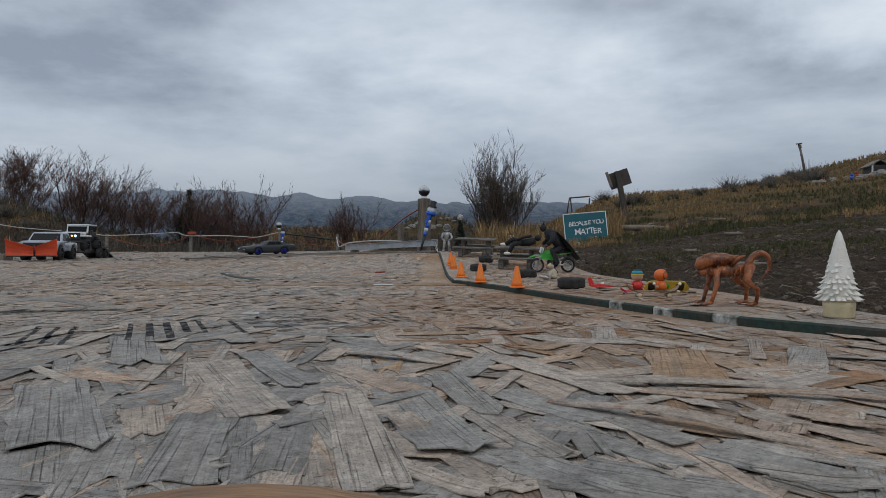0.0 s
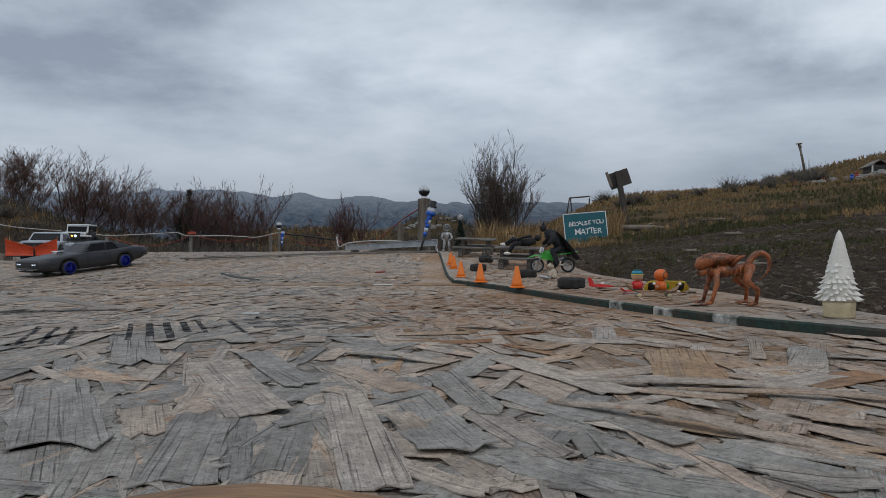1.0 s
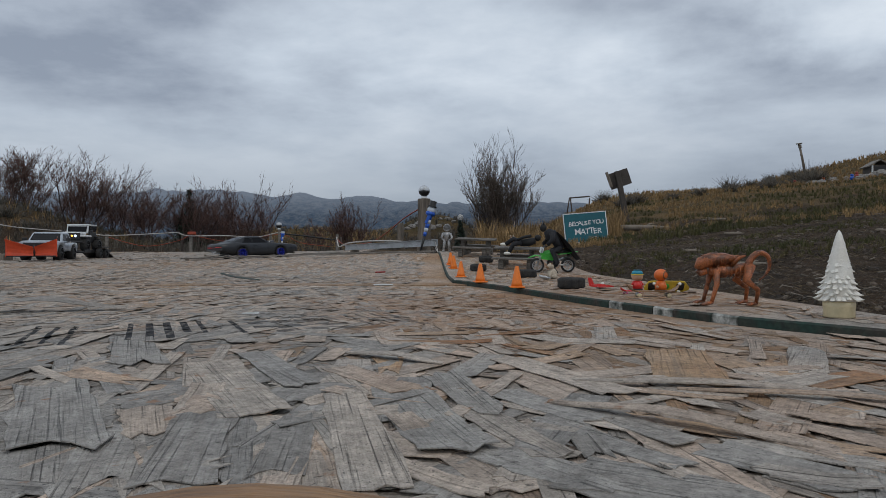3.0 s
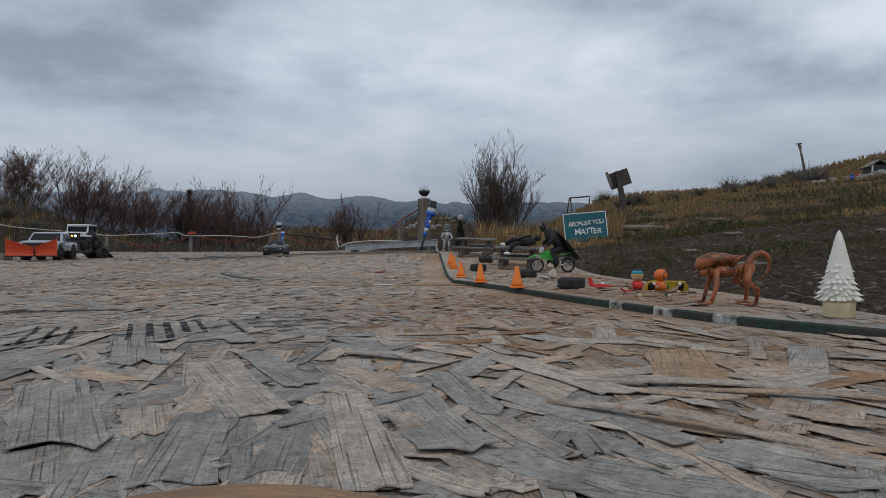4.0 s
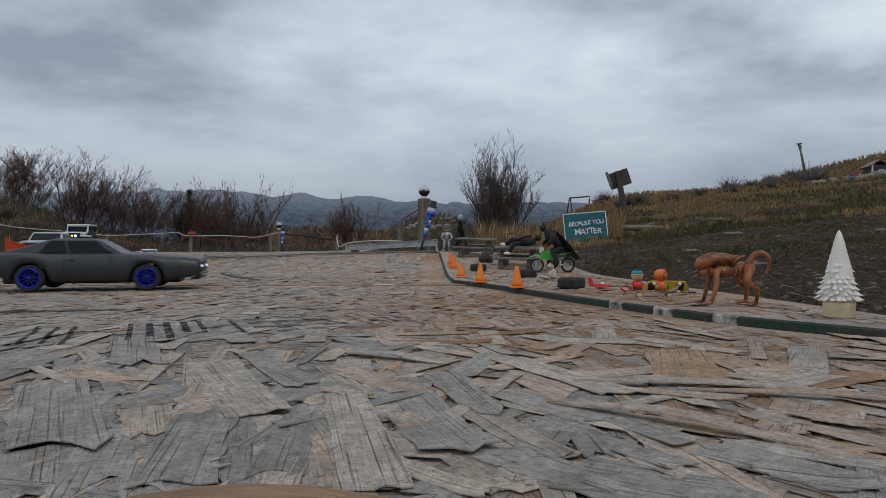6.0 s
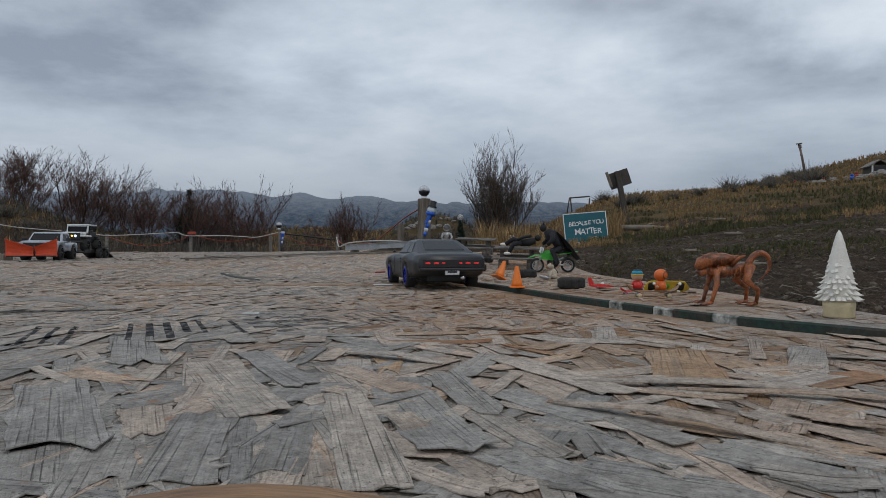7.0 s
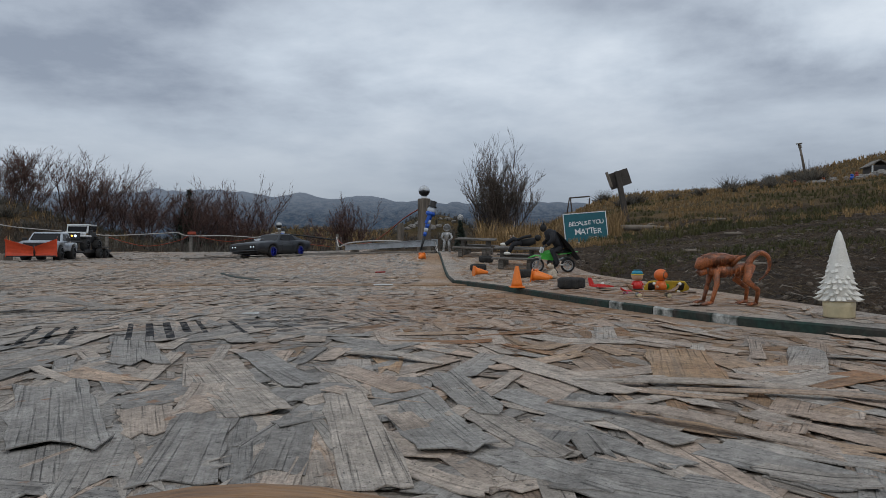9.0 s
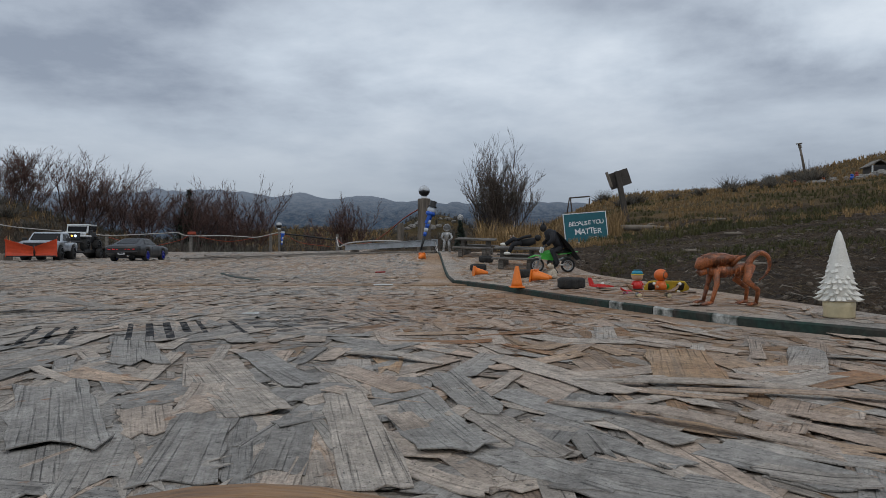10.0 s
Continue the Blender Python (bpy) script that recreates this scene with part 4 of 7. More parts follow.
def sagebrush():
    rng = random.Random(9)
    for k, (x, y, h) in enumerate(((10.9, 24.0, 0.85), (11.8, 24.3, 0.45), (12.6, 24.4, 0.55), (13.3, 24.2, 0.5), (12.2, 23.6, 0.4), (11.3, 19.6, 1.0), (9.2, 18.0, 0.45), (8.0, 17.6, 0.40), (7.2, 17.8, 0.42), (6.4, 17.5, 0.36), (10.0, 19.0, 0.5), (11.4, 20.0, 0.8), (6.1, 24.0, 0.7),
                                   (10.9, 18.5, 0.7), (4.9, 17.0, 0.5), (5.3, 17.4, 0.55), (-6.9, 8.4, 0.34), (-6.3, 8.2, 0.30), (-7.3, 9.0, 0.36), (-6.0, 8.7, 0.34), (-5.5, 8.4, 0.26), (-6.6, 9.2, 0.3))):
        ob = thing("sagebrush", Matrix.Translation((x, y, ground_z(x, y) - 0.04)), "grey-brown dry sagebrush on the hillside", "shrub", "sagebrush")
        s = Shape()
        for _ in range(260):
            a, e = rng.uniform(0, math.tau), rng.uniform(0.1, 1.2)
            d = Vector((math.cos(a) * math.cos(e), math.sin(a) * math.cos(e), math.sin(e))) * h * rng.uniform(0.4, 0.85)
            p = Vector((rng.gauss(0, 0.12), rng.gauss(0, 0.12), 0)) * h
            mid = p + d * 0.55 + Vector((rng.gauss(0, 0.05), rng.gauss(0, 0.05), 0)) * h
            s.tube([p, mid, p + d], [0.007, 0.005, 0.002], 0, 3)
        tagged(part("crown", s, SAGE, ob), kind="stuff")


sagebrush()


def lump(rng, r, n=7):
    """Points of an uneven stone."""
    rings = []
    for i in range(5):
        ph = -math.pi / 2 + math.pi * (i + 0.02) / 4.04
        rings.append([(math.cos(k * math.tau / n) * math.cos(ph) * r * rng.uniform(0.8, 1.15), math.sin(k * math.tau / n) * math.cos(ph) * r * rng.uniform(0.8, 1.15), math.sin(ph) * r * 0.65) for k in range(n)])
    return rings


def litter():
    rng = random.Random(31)
    clods, sticks = Shape(), Shape()
    for _ in range(5200):
        y = 0.9 + 9 * rng.random() ** 1.6
        x = max(panel_back(y) + 0.06, y * rng.uniform(0.2, 0.85))
        clods.loft(lump(rng, (0.002 + 0.012 * rng.random() ** 3) * (0.6 + 0.14 * y), 5), Matrix.Translation((x, y, ground_z(x, y) + 0.001)) @ pose(0, 0, 0, rng.uniform(-40, 40), rng.uniform(-40, 40), rng.uniform(0, 360)) @ Matrix.Diagonal((rng.uniform(0.6, 1.7), 1, rng.uniform(0.5, 1.3), 1)), 0, False)
    for _ in range(170):
        y = 1.1 + 8 * rng.random() ** 1.3
        x = max(panel_back(y) + 0.06, y * rng.uniform(0.22, 0.85))
        a, le = rng.uniform(0, math.tau), rng.uniform(0.02, 0.07) * (0.6 + 0.15 * y)
        z = ground_z(x, y) + 0.006
        sticks.tube([(x, y, z), (x + math.cos(a) * le * 0.5, y + math.sin(a) * le * 0.5, z + 0.006), (x + math.cos(a + 0.4) * le, y + math.sin(a + 0.4) * le, z + 0.002)], [0.0022, 0.002, 0.001], 0, 4)
    straw = Shape()
    for _ in range(8000):
        y = 1.0 + 9 * rng.random() ** 1.4
        x = max(panel_back(y) + 0.05, y * rng.uniform(0.22, 0.85))
        a, le = rng.uniform(0, math.tau), rng.uniform(0.008, 0.03) * (0.6 + 0.15 * y)
        z = ground_z(x, y) + 0.003
        straw.tube([(x, y, z), (x + math.cos(a) * le, y + math.sin(a) * le, z + rng.uniform(0, 0.5) * le)], [0.0008 * (0.6 + 0.15 * y), 0.0005 * (0.6 + 0.15 * y)], 0, 3)
    tagged(new("straw_litter", straw.mesh("straw_litter", STRAW)), "bits of dry straw over the dirt", "litter", kind="stuff")
    tagged(new("dirt_clods", clods.mesh("dirt_clods", CLOD)), "brown dirt clods and pebbles", "dirt", kind="stuff")
    tagged(new("dry_sticks", sticks.mesh("dry_sticks", BLEACHED)), "bleached sticks and straw on the dirt", "litter", kind="stuff")
    for k, (x, y, le, a) in enumerate(((3.0, 9.4, 0.75, 4), (4.1, 9.6, 0.35, 160), (1.35, 3.4, 0.14, 20), (2.55, 5.5, 0.24, 15), (1.15, 2.35, 0.16, 10), (2.3, 3.3, 0.16, 30))):
        p = [(le * (u - 0.5), 0.03 * le * math.sin(5 * u + k), 0.05 * le) for u in (0, 0.25, 0.5, 0.75, 1)]
        s = Shape().tube(p, [0.05 * le, 0.06 * le, 0.055 * le, 0.045 * le, 0.02 * le], 0, 7)
        s.tube([p[2], (0.12 * le, 0.10 * le, 0.12 * le), (0.25 * le, 0.14 * le, 0.13 * le)], [0.025 * le, 0.02 * le, 0.008 * le], 0, 5)
        thing("dead_branch", Matrix.Translation((x, y, ground_z(x, y))) @ pose(0, 0, 0, 0, 0, a), "bleached dead branch lying on the dirt", "branch", "dead branches", s, BLEACHED)


litter()


def rocks():
    rng = random.Random(17)
    spots = [(-0.9 + rng.uniform(-0.5, 0.5), 8.6 + rng.uniform(-0.6, 0.6), rng.uniform(0.03, 0.08)) for _ in range(16)]
    spots += [(rng.uniform(10.6, 13.6), rng.uniform(17.4, 18.8), rng.uniform(0.05, 0.16)) for _ in range(46)]
    spots += [(-0.2 + rng.uniform(-0.6, 0.4), 10.8 + rng.uniform(-0.5, 0.5), rng.uniform(0.04, 0.10)) for _ in range(14)]
    for x, y, r in spots:
        s = Shape().loft(lump(rng, r, 9), None, 0, False)
        thing("stone", Matrix.Translation((x, y, ground_z(x, y) + 0.25 * r)) @ pose(0, 0, 0, rng.uniform(-15, 15), rng.uniform(-15, 15), rng.uniform(0, 360)),
              "rough grey field stone in the dry grass", "stone", "field stones", s, STONE)


rocks()


# ---- fence line, posts, cords ----
def globe_light(x, y, z_top, r, post_half, post_z0, label):
    """A solar globe on a post: dark lower half, clear upper half on a white collar."""
    ob = thing("globe_light", Matrix.Translation((x, y, z_top)), label, "lamp", "globe lights")
    part("collar", Shape().turned([(r * 0.62, 0), (r * 0.62, r * 0.18), (r * 0.42, r * 0.22), (r * 0.42, r * 0.5)], n=16), WHITE_PAINT, ob, "white collar")
    c = r * 1.35
    part("bowl", Shape().turned([(r * 0.35, c - 0.93 * r), (r * 0.7, c - 0.7 * r), (r * 0.93, c - 0.35 * r), (r, c), (0.97 * r, c + 0.02 * r)], n=20), BLACK_PLASTIC, ob, "black lower half")
    part("dome", Shape().turned([(r, c + 0.02 * r), (0.94 * r, c + 0.36 * r), (0.72 * r, c + 0.70 * r), (0.4 * r, c + 0.92 * r), (0.02 * r, c + r)], n=20), CLEAR_GLOBE, ob, "clear plastic dome")
    part("emitter", Shape().turned([(r * 0.35, c + 0.02 * r), (r * 0.35, c + 0.3 * r), (r * 0.2, c + 0.5 * r)], n=10), WHITE_PAINT, ob)
    return ob


def wood_post(x, y, half, top, label, lean=0.0, mat=None):
    z0 = ground_z(x, y) - 0.05
    s = Shape().box(2 * half, 2 * half, top - z0, None, 0, 0.06)
    s.plate([(-half * 0.5, -half * 1.004), (half * 0.1, -half * 1.004), (half * 0.05, -half), (-half * 0.45, -half)], (top - z0) * 0.8)
    return thing("wooden_post", Matrix.Translation((x, y, z0)) @ pose(0, 0, 0, 0, lean, 0), label, "post", "posts", s, mat or POST_WOOD)


wood_post(-0.135, 4.55, 0.045, 0.465, "square weathered wooden post with a split face")
globe_light(-0.135, 4.55, 0.467, 0.041, 0, 0, "clear and black solar globe light on a wooden post")


def snowman_stake(x, y, z, lean, h, label):
    """A painted stake with a snowman's head, scarf and hat; one mesh."""
    s = Shape()
    k = h / 0.36
    s.tube([(0, 0, 0), (0, 0, 0.13 * k)], [0.004 * k, 0.011 * k], 2, 8)
    for i in range(5):
        z0, z1 = (0.13 + 0.03 * i) * k, (0.16 + 0.03 * i) * k
        s.tube([(0, 0, z0), (0, 0, z1)], [(0.011 + 0.0015 * i) * k, (0.0125 + 0.0015 * i) * k], i % 2, 10)
    s.turned([(0.016 * k, 0.275 * k), (0.032 * k, 0.285 * k), (0.034 * k, 0.30 * k), (0.022 * k, 0.31 * k)], None, 0, 14)
    s.box(0.02 * k, 0.012 * k, 0.07 * k, pose(-0.014 * k, -0.022 * k, 0.22 * k, 0, 12, 0), 0)
    s.ball(0.030 * k, Matrix.Translation((0, 0, 0.322 * k)), 1, 14)
    s.turned([(0.036 * k, 0.342 * k), (0.036 * k, 0.347 * k), (0.024 * k, 0.348 * k), (0.023 * k, 0.385 * k), (0.002 * k, 0.386 * k)], None, 2, 14)
    return thing("garden_stake", Matrix.Translation((x, y, z)) @ pose(0, 0, 0, 0, lean, 0), label, "garden stake", "garden stakes", s, [BLUE_CLOTH, WHITE_CLOTH, BLACK_PLASTIC])


snowman_stake(-0.148, 4.0, 0.072, 15, 0.325, "blue and white striped snowman stake leaning on a post")


def beam():
    """A channel-shaped metal rail lying behind the deck."""
    a, b2 = Vector((-0.80, 5.2, 0.095)), Vector((-0.035, 4.12, 0.125))
    d = (b2 - a).normalized()
    up, side = Vector((0, 0, 1)), d.cross(Vector((0, 0, 1))).normalized()
    prof = [(0.018, 0), (0.018, 0.003), (0.003, 0.004), (0.003, 0.038), (0.018, 0.040), (0.018, 0.043), (-0.001, 0.043), (-0.001, 0)]
    s = Shape().loft([[tuple(p + side * u + up * v) for u, v in prof] for p in (a, a.lerp(b2, 0.5), b2)])
    ob = thing("metal_rail", Matrix.Identity(4), "long dull grey metal channel rail behind the deck", "rail", "", s, ALUMINIUM)
    for t in (0.12, 0.86):
        p = a.lerp(b2, t)
        h = p.z - ground_z(p.x, p.y) + 0.03
        blk = Shape().box(0.07, 0.05, h, None, 0)
        thing("wood_block", Matrix.Translation((p.x, p.y + 0.012, p.z - h)), "short wooden block under the metal rail", "block", "rail blocks", blk, POST_WOOD)


beam()


def sag(points, n=6, dip=0.0):
    """A smooth line through points."""
    P = [Vector(p) for p in points]
    out = []
    for i in range(len(P) - 1):
        p0, p1, p2, p3 = P[max(i - 1, 0)], P[i], P[i + 1], P[min(i + 2, len(P) - 1)]
        for k in range(n):
            t = k / n
            q = 0.5 * ((2 * p1) + (p2 - p0) * t + (2 * p0 - 5 * p1 + 4 * p2 - p3) * t * t + (3 * p1 - p0 - 3 * p2 + p3) * t ** 3)
            out.append(q)
    return out + [P[-1]]


def cord(name, pts, r, mat, label):
    thing(name, Matrix.Identity(4), label, name.replace("_", " "), "", Shape().tube(sag(pts), r, 0, 6), mat)


FY = 7.5
cord("rope", [(-5.6, 7.9, 0.42), (-5.1, 7.7, 0.36), (-4.3, 7.6, 0.30), (-3.95, FY, 0.265), (-3.3, FY, 0.292), (-3.15, FY, 0.300), (-3.02, FY, 0.262), (-2.6, FY, 0.262),
              (-2.35, FY, 0.250), (-2.2, FY, 0.245), (-1.95, FY, 0.300), (-1.88, FY, 0.292)], 0.0062, ROPE_WHITE, "dirty white rope strung along the fence")
cord("hose", [(-1.88, FY, 0.285), (-1.6, FY, 0.255), (-1.38, FY, 0.225), (-1.30, FY, 0.215), (-1.27, FY, 0.235)], 0.010, HOSE_BLACK, "black hose hung along the fence")
cord("rope", [(-1.26, FY, 0.245), (-1.20, 7.2, 0.18), (-1.08, 6.6, 0.130), (-0.85, 5.7, 0.158), (-0.55, 4.95, 0.168), (-0.30, 4.55, 0.160)], 0.0062, ROPE_WHITE, "white rope lying along the metal rail")
cord("cord", [(-4.0, FY + 0.04, 0.25), (-3.55, FY + 0.04, 0.14), (-3.15, FY + 0.04, 0.205), (-2.98, FY + 0.04, 0.295), (-2.90, FY + 0.04, 0.25), (-2.55, FY + 0.04, 0.195), (-2.2, FY + 0.04, 0.245),
              (-1.9, FY + 0.04, 0.275), (-1.7, FY + 0.04, 0.18), (-1.35, FY + 0.04, 0.135)], 0.0042, CORD_RED, "orange-red extension cord drooping along the fence")
cord("cord", [(-1.22, 7.3, 0.22), (-1.05, 6.8, 0.150), (-0.72, 6.1, 0.165), (-0.5, 5.3, 0.22), (-0.3, 4.75, 0.33), (-0.18, 4.52, 0.385)], 0.0042, CORD_RED, "orange-red cord running up to the post")
cord("thin_wire", [(-0.065, 4.2, 0.15), (-0.045, 4.1, 0.105), (-0.03, 4.0, 0.085), (-0.055, 4.15, 0.16)], 0.0025, ROPE_WHITE, "thin pale wire looped at the rail's end")


def wire_fence():
    """Small mesh panels on stakes behind the far end of the deck."""
    for x0, x1 in ((-3.12, -2.92), (-1.93, -1.22)):
        y = FY + 0.06
        z0, h = ground_z((x0 + x1) / 2, y) - 0.01, 0.23
        ob = thing("wire_fence", Matrix.Translation((x0, y, z0)), "low rusty wire mesh fence on stakes", "fence", "wire fences")
        w = x1 - x0
        for xx in (0, w):
            part("post", Shape().tube([(xx, 0, -0.03), (xx, 0, h)], 0.010, 0, 6), WIRE, ob)
        s = Shape()
        n = max(4, int(w / 0.022))
        for i in range(1, n):
            s.tube([(w * i / n, 0, 0), (w * i / n, 0, h * 0.94)], 0.0013, 0, 3)
        for j in range(9):
            s.tube([(0, 0, h * j / 9), (w, 0, h * j / 9)], 0.0013, 0, 3)
        tagged(part("mesh", s, WIRE, ob), kind="stuff")


wire_fence()
thing("clip", Matrix.Translation((-2.97, FY - 0.02, 0.275)), "red plastic insulator clip on the rope", "clip", "", Shape().box(0.10, 0.02, 0.035, None, 0, 0.3), CORD_RED)
for x in (-4.0, -3.0, -2.05, -1.26):
    wood_post(x, FY + 0.03, 0.014, 0.285, "thin weathered fence stake", 0, GREY_WOOD)
wood_post(-1.905, FY - 0.15, 0.010, 0.33, "thin grey light post", 0, GREY_WOOD)
globe_light(-1.905, FY - 0.15, 0.332, 0.036, 0, 0, "clear and black solar globe light on a white post")
snowman_stake(-1.86, FY - 0.25, 0.055, 6, 0.27, "small blue and white snowman stake by the fence")
wood_post(-0.62, 9.2, 0.045, 0.48, "grey weathered fence post in brush")


# ---- signs and things on the hillside ----
def yard_sign():
    x, y = 1.935, 8.5
    ob = thing("yard_sign", Matrix.Translation((x, y, 0.20)) @ pose(0, 0, 0, -8, -4.5, -4), "teal yard sign with white hand lettering on the hillside", "sign")
    w, h = 0.565, 0.40
    part("board", Shape().box(w, 0.008, h, None, 0, 0.2), TEAL_SIGN, ob)
    for nm, sx, sz, px, pz in (("rim", w + 0.012, 0.012, 0, -0.004), ("rim", w + 0.012, 0.012, 0, h - 0.008), ("rim", 0.012, h, -w / 2, 0.0), ("rim", 0.012, h, w / 2, 0.0)):
        part(nm, Shape().box(sx, 0.011, sz, Matrix.Translation((px, 0, pz)), 0, 0.1), SIGN_WHITE, ob, "white rim")
    for lx in (-0.18, 0.18):
        part("stake", Shape().tube([(lx, 0.008, -0.30), (lx, 0.008, 0.2)], 0.004, 0, 6), WIRE, ob)
    wide = {"B": 0.62, "E": 0.54, "C": 0.64, "A": 0.68, "U": 0.66, "S": 0.58, "Y": 0.62, "O": 0.72, "M": 0.78, "T": 0.58, "R": 0.62, " ": 0.34}
    rng = random.Random(5)
    for text, size, x0, z0 in (("BECAUSE YOU", 0.078, -0.226, 0.225), ("MATTER", 0.106, -0.155, 0.100)):
        px = x0
        for ch in text:
            if ch != " ":
                cu = bpy.data.curves.new("letter", "FONT")
                cu.body, cu.size, cu.extrude, cu.shear, cu.offset = ch, size * rng.uniform(0.94, 1.10), 0.0006, 0.10, 0.0006
                cu.materials.append(SIGN_WHITE)
                t = new("letter", cu)
                t.parent = ob
                t.matrix_basis = pose(px, -0.0065, z0 + rng.uniform(-0.006, 0.006) + 0.03 * (px - x0), 90, rng.uniform(-9, 3), 0)
            px += wide[ch] * size * 0.90
    part("flourish", Shape().tube([(0.07, -0.006, 0.055), (0.13, -0.006, 0.062), (0.125, -0.006, 0.04)], 0.004, 0, 5), SIGN_WHITE, ob)


yard_sign()


def board_on_post():
    """A square board seen from behind on a leaning post."""
    x, y = 3.45, 11.8
    z = ground_z(x, y) - 0.1
    top = 1.62
    ob = thing("board_sign", Matrix.Translation((x, y, z)) @ pose(0, 0, 0, 0, -11, 0), "brown wooden board on a leaning post, seen from behind", "sign")
    h = (top - z)
    part("post", Shape().box(0.095, 0.07, h * 0.96, None, 0, 0.1), SIGN_BACK, ob)
    part("board", Shape().box(0.40, 0.03, 0.30, pose(0.05, 0.06, h - 0.34, 0, -8, 0), 0, 0.1), SIGN_BACK, ob)
    part("bracket", Shape().box(0.05, 0.03, 0.30, pose(-0.15, 0.03, h - 0.32, 0, -8, 0), 0, 0.1), POST_WOOD, ob)


board_on_post()


def leaning_pole():
    x, y = 14.2, 24.8
    z = ground_z(x, y) - 0.1
    s = Shape().tube([(0, 0, 0), (-0.10, 0, 0.55), (-0.24, 0, 1.22)], [0.055, 0.045, 0.038], 0, 8)
    s.box(0.22, 0.08, 0.04, pose(-0.24, 0, 1.20, 0, -8, 0))
    s.box(0.09, 0.10, 0.14, pose(-0.20, 0, 1.04, 0, -8, 0))
    thing("pole", Matrix.Translation((x, y, z)), "short leaning weathered pole with a crosspiece", "pole", "", s, POST_WOOD)


leaning_pole()


def small_shed():
    x, y = 13.0, 19.0
    z = ground_z(x, y)
    ob = thing("toy_shed", Matrix.Translation((x, y, z + 0.02)) @ pose(0, 0, 0, 0, 0, -12), "small dark wooden shed with a pitched roof on the hill", "shed")
    part("wall", Shape().box(0.52, 0.5, 0.24, None, 0, 0.05), SIGN_BACK, ob)
    for s in (-1, 1):
        part("roof", Shape().box(0.39, 0.62, 0.035, pose(s * 0.155, 0, 0.275, 0, s * 32, 0), 0, 0.1), GREY_WOOD, ob)
    # a flat black plate stands in for the shaded inside of the doorway
    part("doorway", Shape().box(0.30, 0.03, 0.19, Matrix.Translation((0.02, -0.25, 0)), 0, 0.05), BLACK_PLASTIC, ob)
    part("door_post", Shape().box(0.04, 0.04, 0.24, Matrix.Translation((-0.2, -0.26, 0)), 0, 0.1), WHITE_PAINT, ob)
    for k, (dx, dy, mt, lb) in enumerate(((-0.9, -0.5, SHED_RED, "red"), (-1.3, -0.9, BLUE_CLOTH, "blue"), (0.9, -0.4, SHED_RED, "red"), (-2.0, -0.7, ORANGE_PLASTIC, "orange"), (0.3, -0.9, WHITE_PAINT, "white"), (-2.6, -0.3, SHED_RED, "red"))):
        s = Shape().ball(0.06, Matrix.Translation((0, 0, 0.055)), 0, 10)
        s.ball(0.042, Matrix.Translation((0, 0, 0.14)), 0, 10)
        thing("garden_ornament", Matrix.Translation((x + dx, y + dy, ground_z(x + dx, y + dy))), "small faded " + lb + " garden ornament among stones", "ornament", "garden ornaments", s, mt)


small_shed()


def swing_frame():
    x, y = 4.7, 23.5
    z = ground_z(x, y) - 0.1
    ob = thing("pipe_frame", Matrix.Translation((x, y, z)), "thin dark metal pipe frame on the ridge", "frame")
    top = 2.0 - z
    part("crossbar", Shape().tube([(0, 0, top), (0.75, 0, top + 0.06)], 0.03, 0, 6), WIRE, ob)
    for a, b2 in ((0.0, -0.10), (0.03, 0.14), (0.75, 0.70)):
        part("leg", Shape().tube([(a, 0, top), (b2, 0.1, 0)], 0.025, 0, 6), WIRE, ob)


swing_frame()


# ---- toys on the side panel ----
def cone_at(m):
    ob = thing("traffic_cone", m, "small orange plastic toy traffic cone", "cone", "traffic cones")
    part("base", Shape().box(0.034, 0.034, 0.0035, None, 0, 0.3), CONE_ORANGE, ob)
    part("body", Shape().turned([(0.0142, 0.0035), (0.0122, 0.012), (0.0085, 0.030), (0.0052, 0.046), (0.0040, 0.0505), (0.0022, 0.0510), (0.0030, 0.045)], n=20), CONE_ORANGE, ob)
    return ob


def on_panel(x, y, rz=0, lift=0.001):
    return Matrix.Translation((x, y, panel_z(x, y) + lift)) @ deck_tilt(x, y) @ pose(0, 0, 0, 0, 0, rz)


CONE_SPOTS = [(0.031, 2.62, 8), (0.042, 2.50, 20), (0.058, 2.05, 5), (0.102, 1.73, 12), (0.174, 1.49, 3)]
cones = [cone_at(on_panel(*c)) for c in CONE_SPOTS]


def tyre(r, w, hole=0.62, tread=22):
    """A lying rubber tyre with tread blocks."""
    s = Shape().turned([(r * hole, w * 0.1), (r * 0.84, 0), (r * 0.97, w * 0.12), (r, w * 0.3), (r, w * 0.7), (r * 0.97, w * 0.88), (r * 0.84, w), (r * hole, w * 0.9), (r * hole * 0.96, w * 0.5), (r * hole, w * 0.1)], n=28, caps=False)
    for k in range(tread):
        a = k * math.tau / tread
        s.box(0.05 * r, 0.16 * r, w * 0.32, pose(math.cos(a) * r * 0.99, math.sin(a) * r * 0.99, w * (0.14 if k % 2 else 0.52), 0, 0, math.degrees(a)), 0, 0.2)
    return s


tyre_mesh = tyre(0.031, 0.025)
for x, y, a in ((0.296, 1.46, 0), (0.268, 2.02, 40), (0.135, 2.42, 75), (0.185, 2.72, 10)):
    thing("rubber_tyre_obstacle", on_panel(x, y, a), "small black rubber tyre lying flat", "tyre", "loose tyres", tyre_mesh, RUBBER)


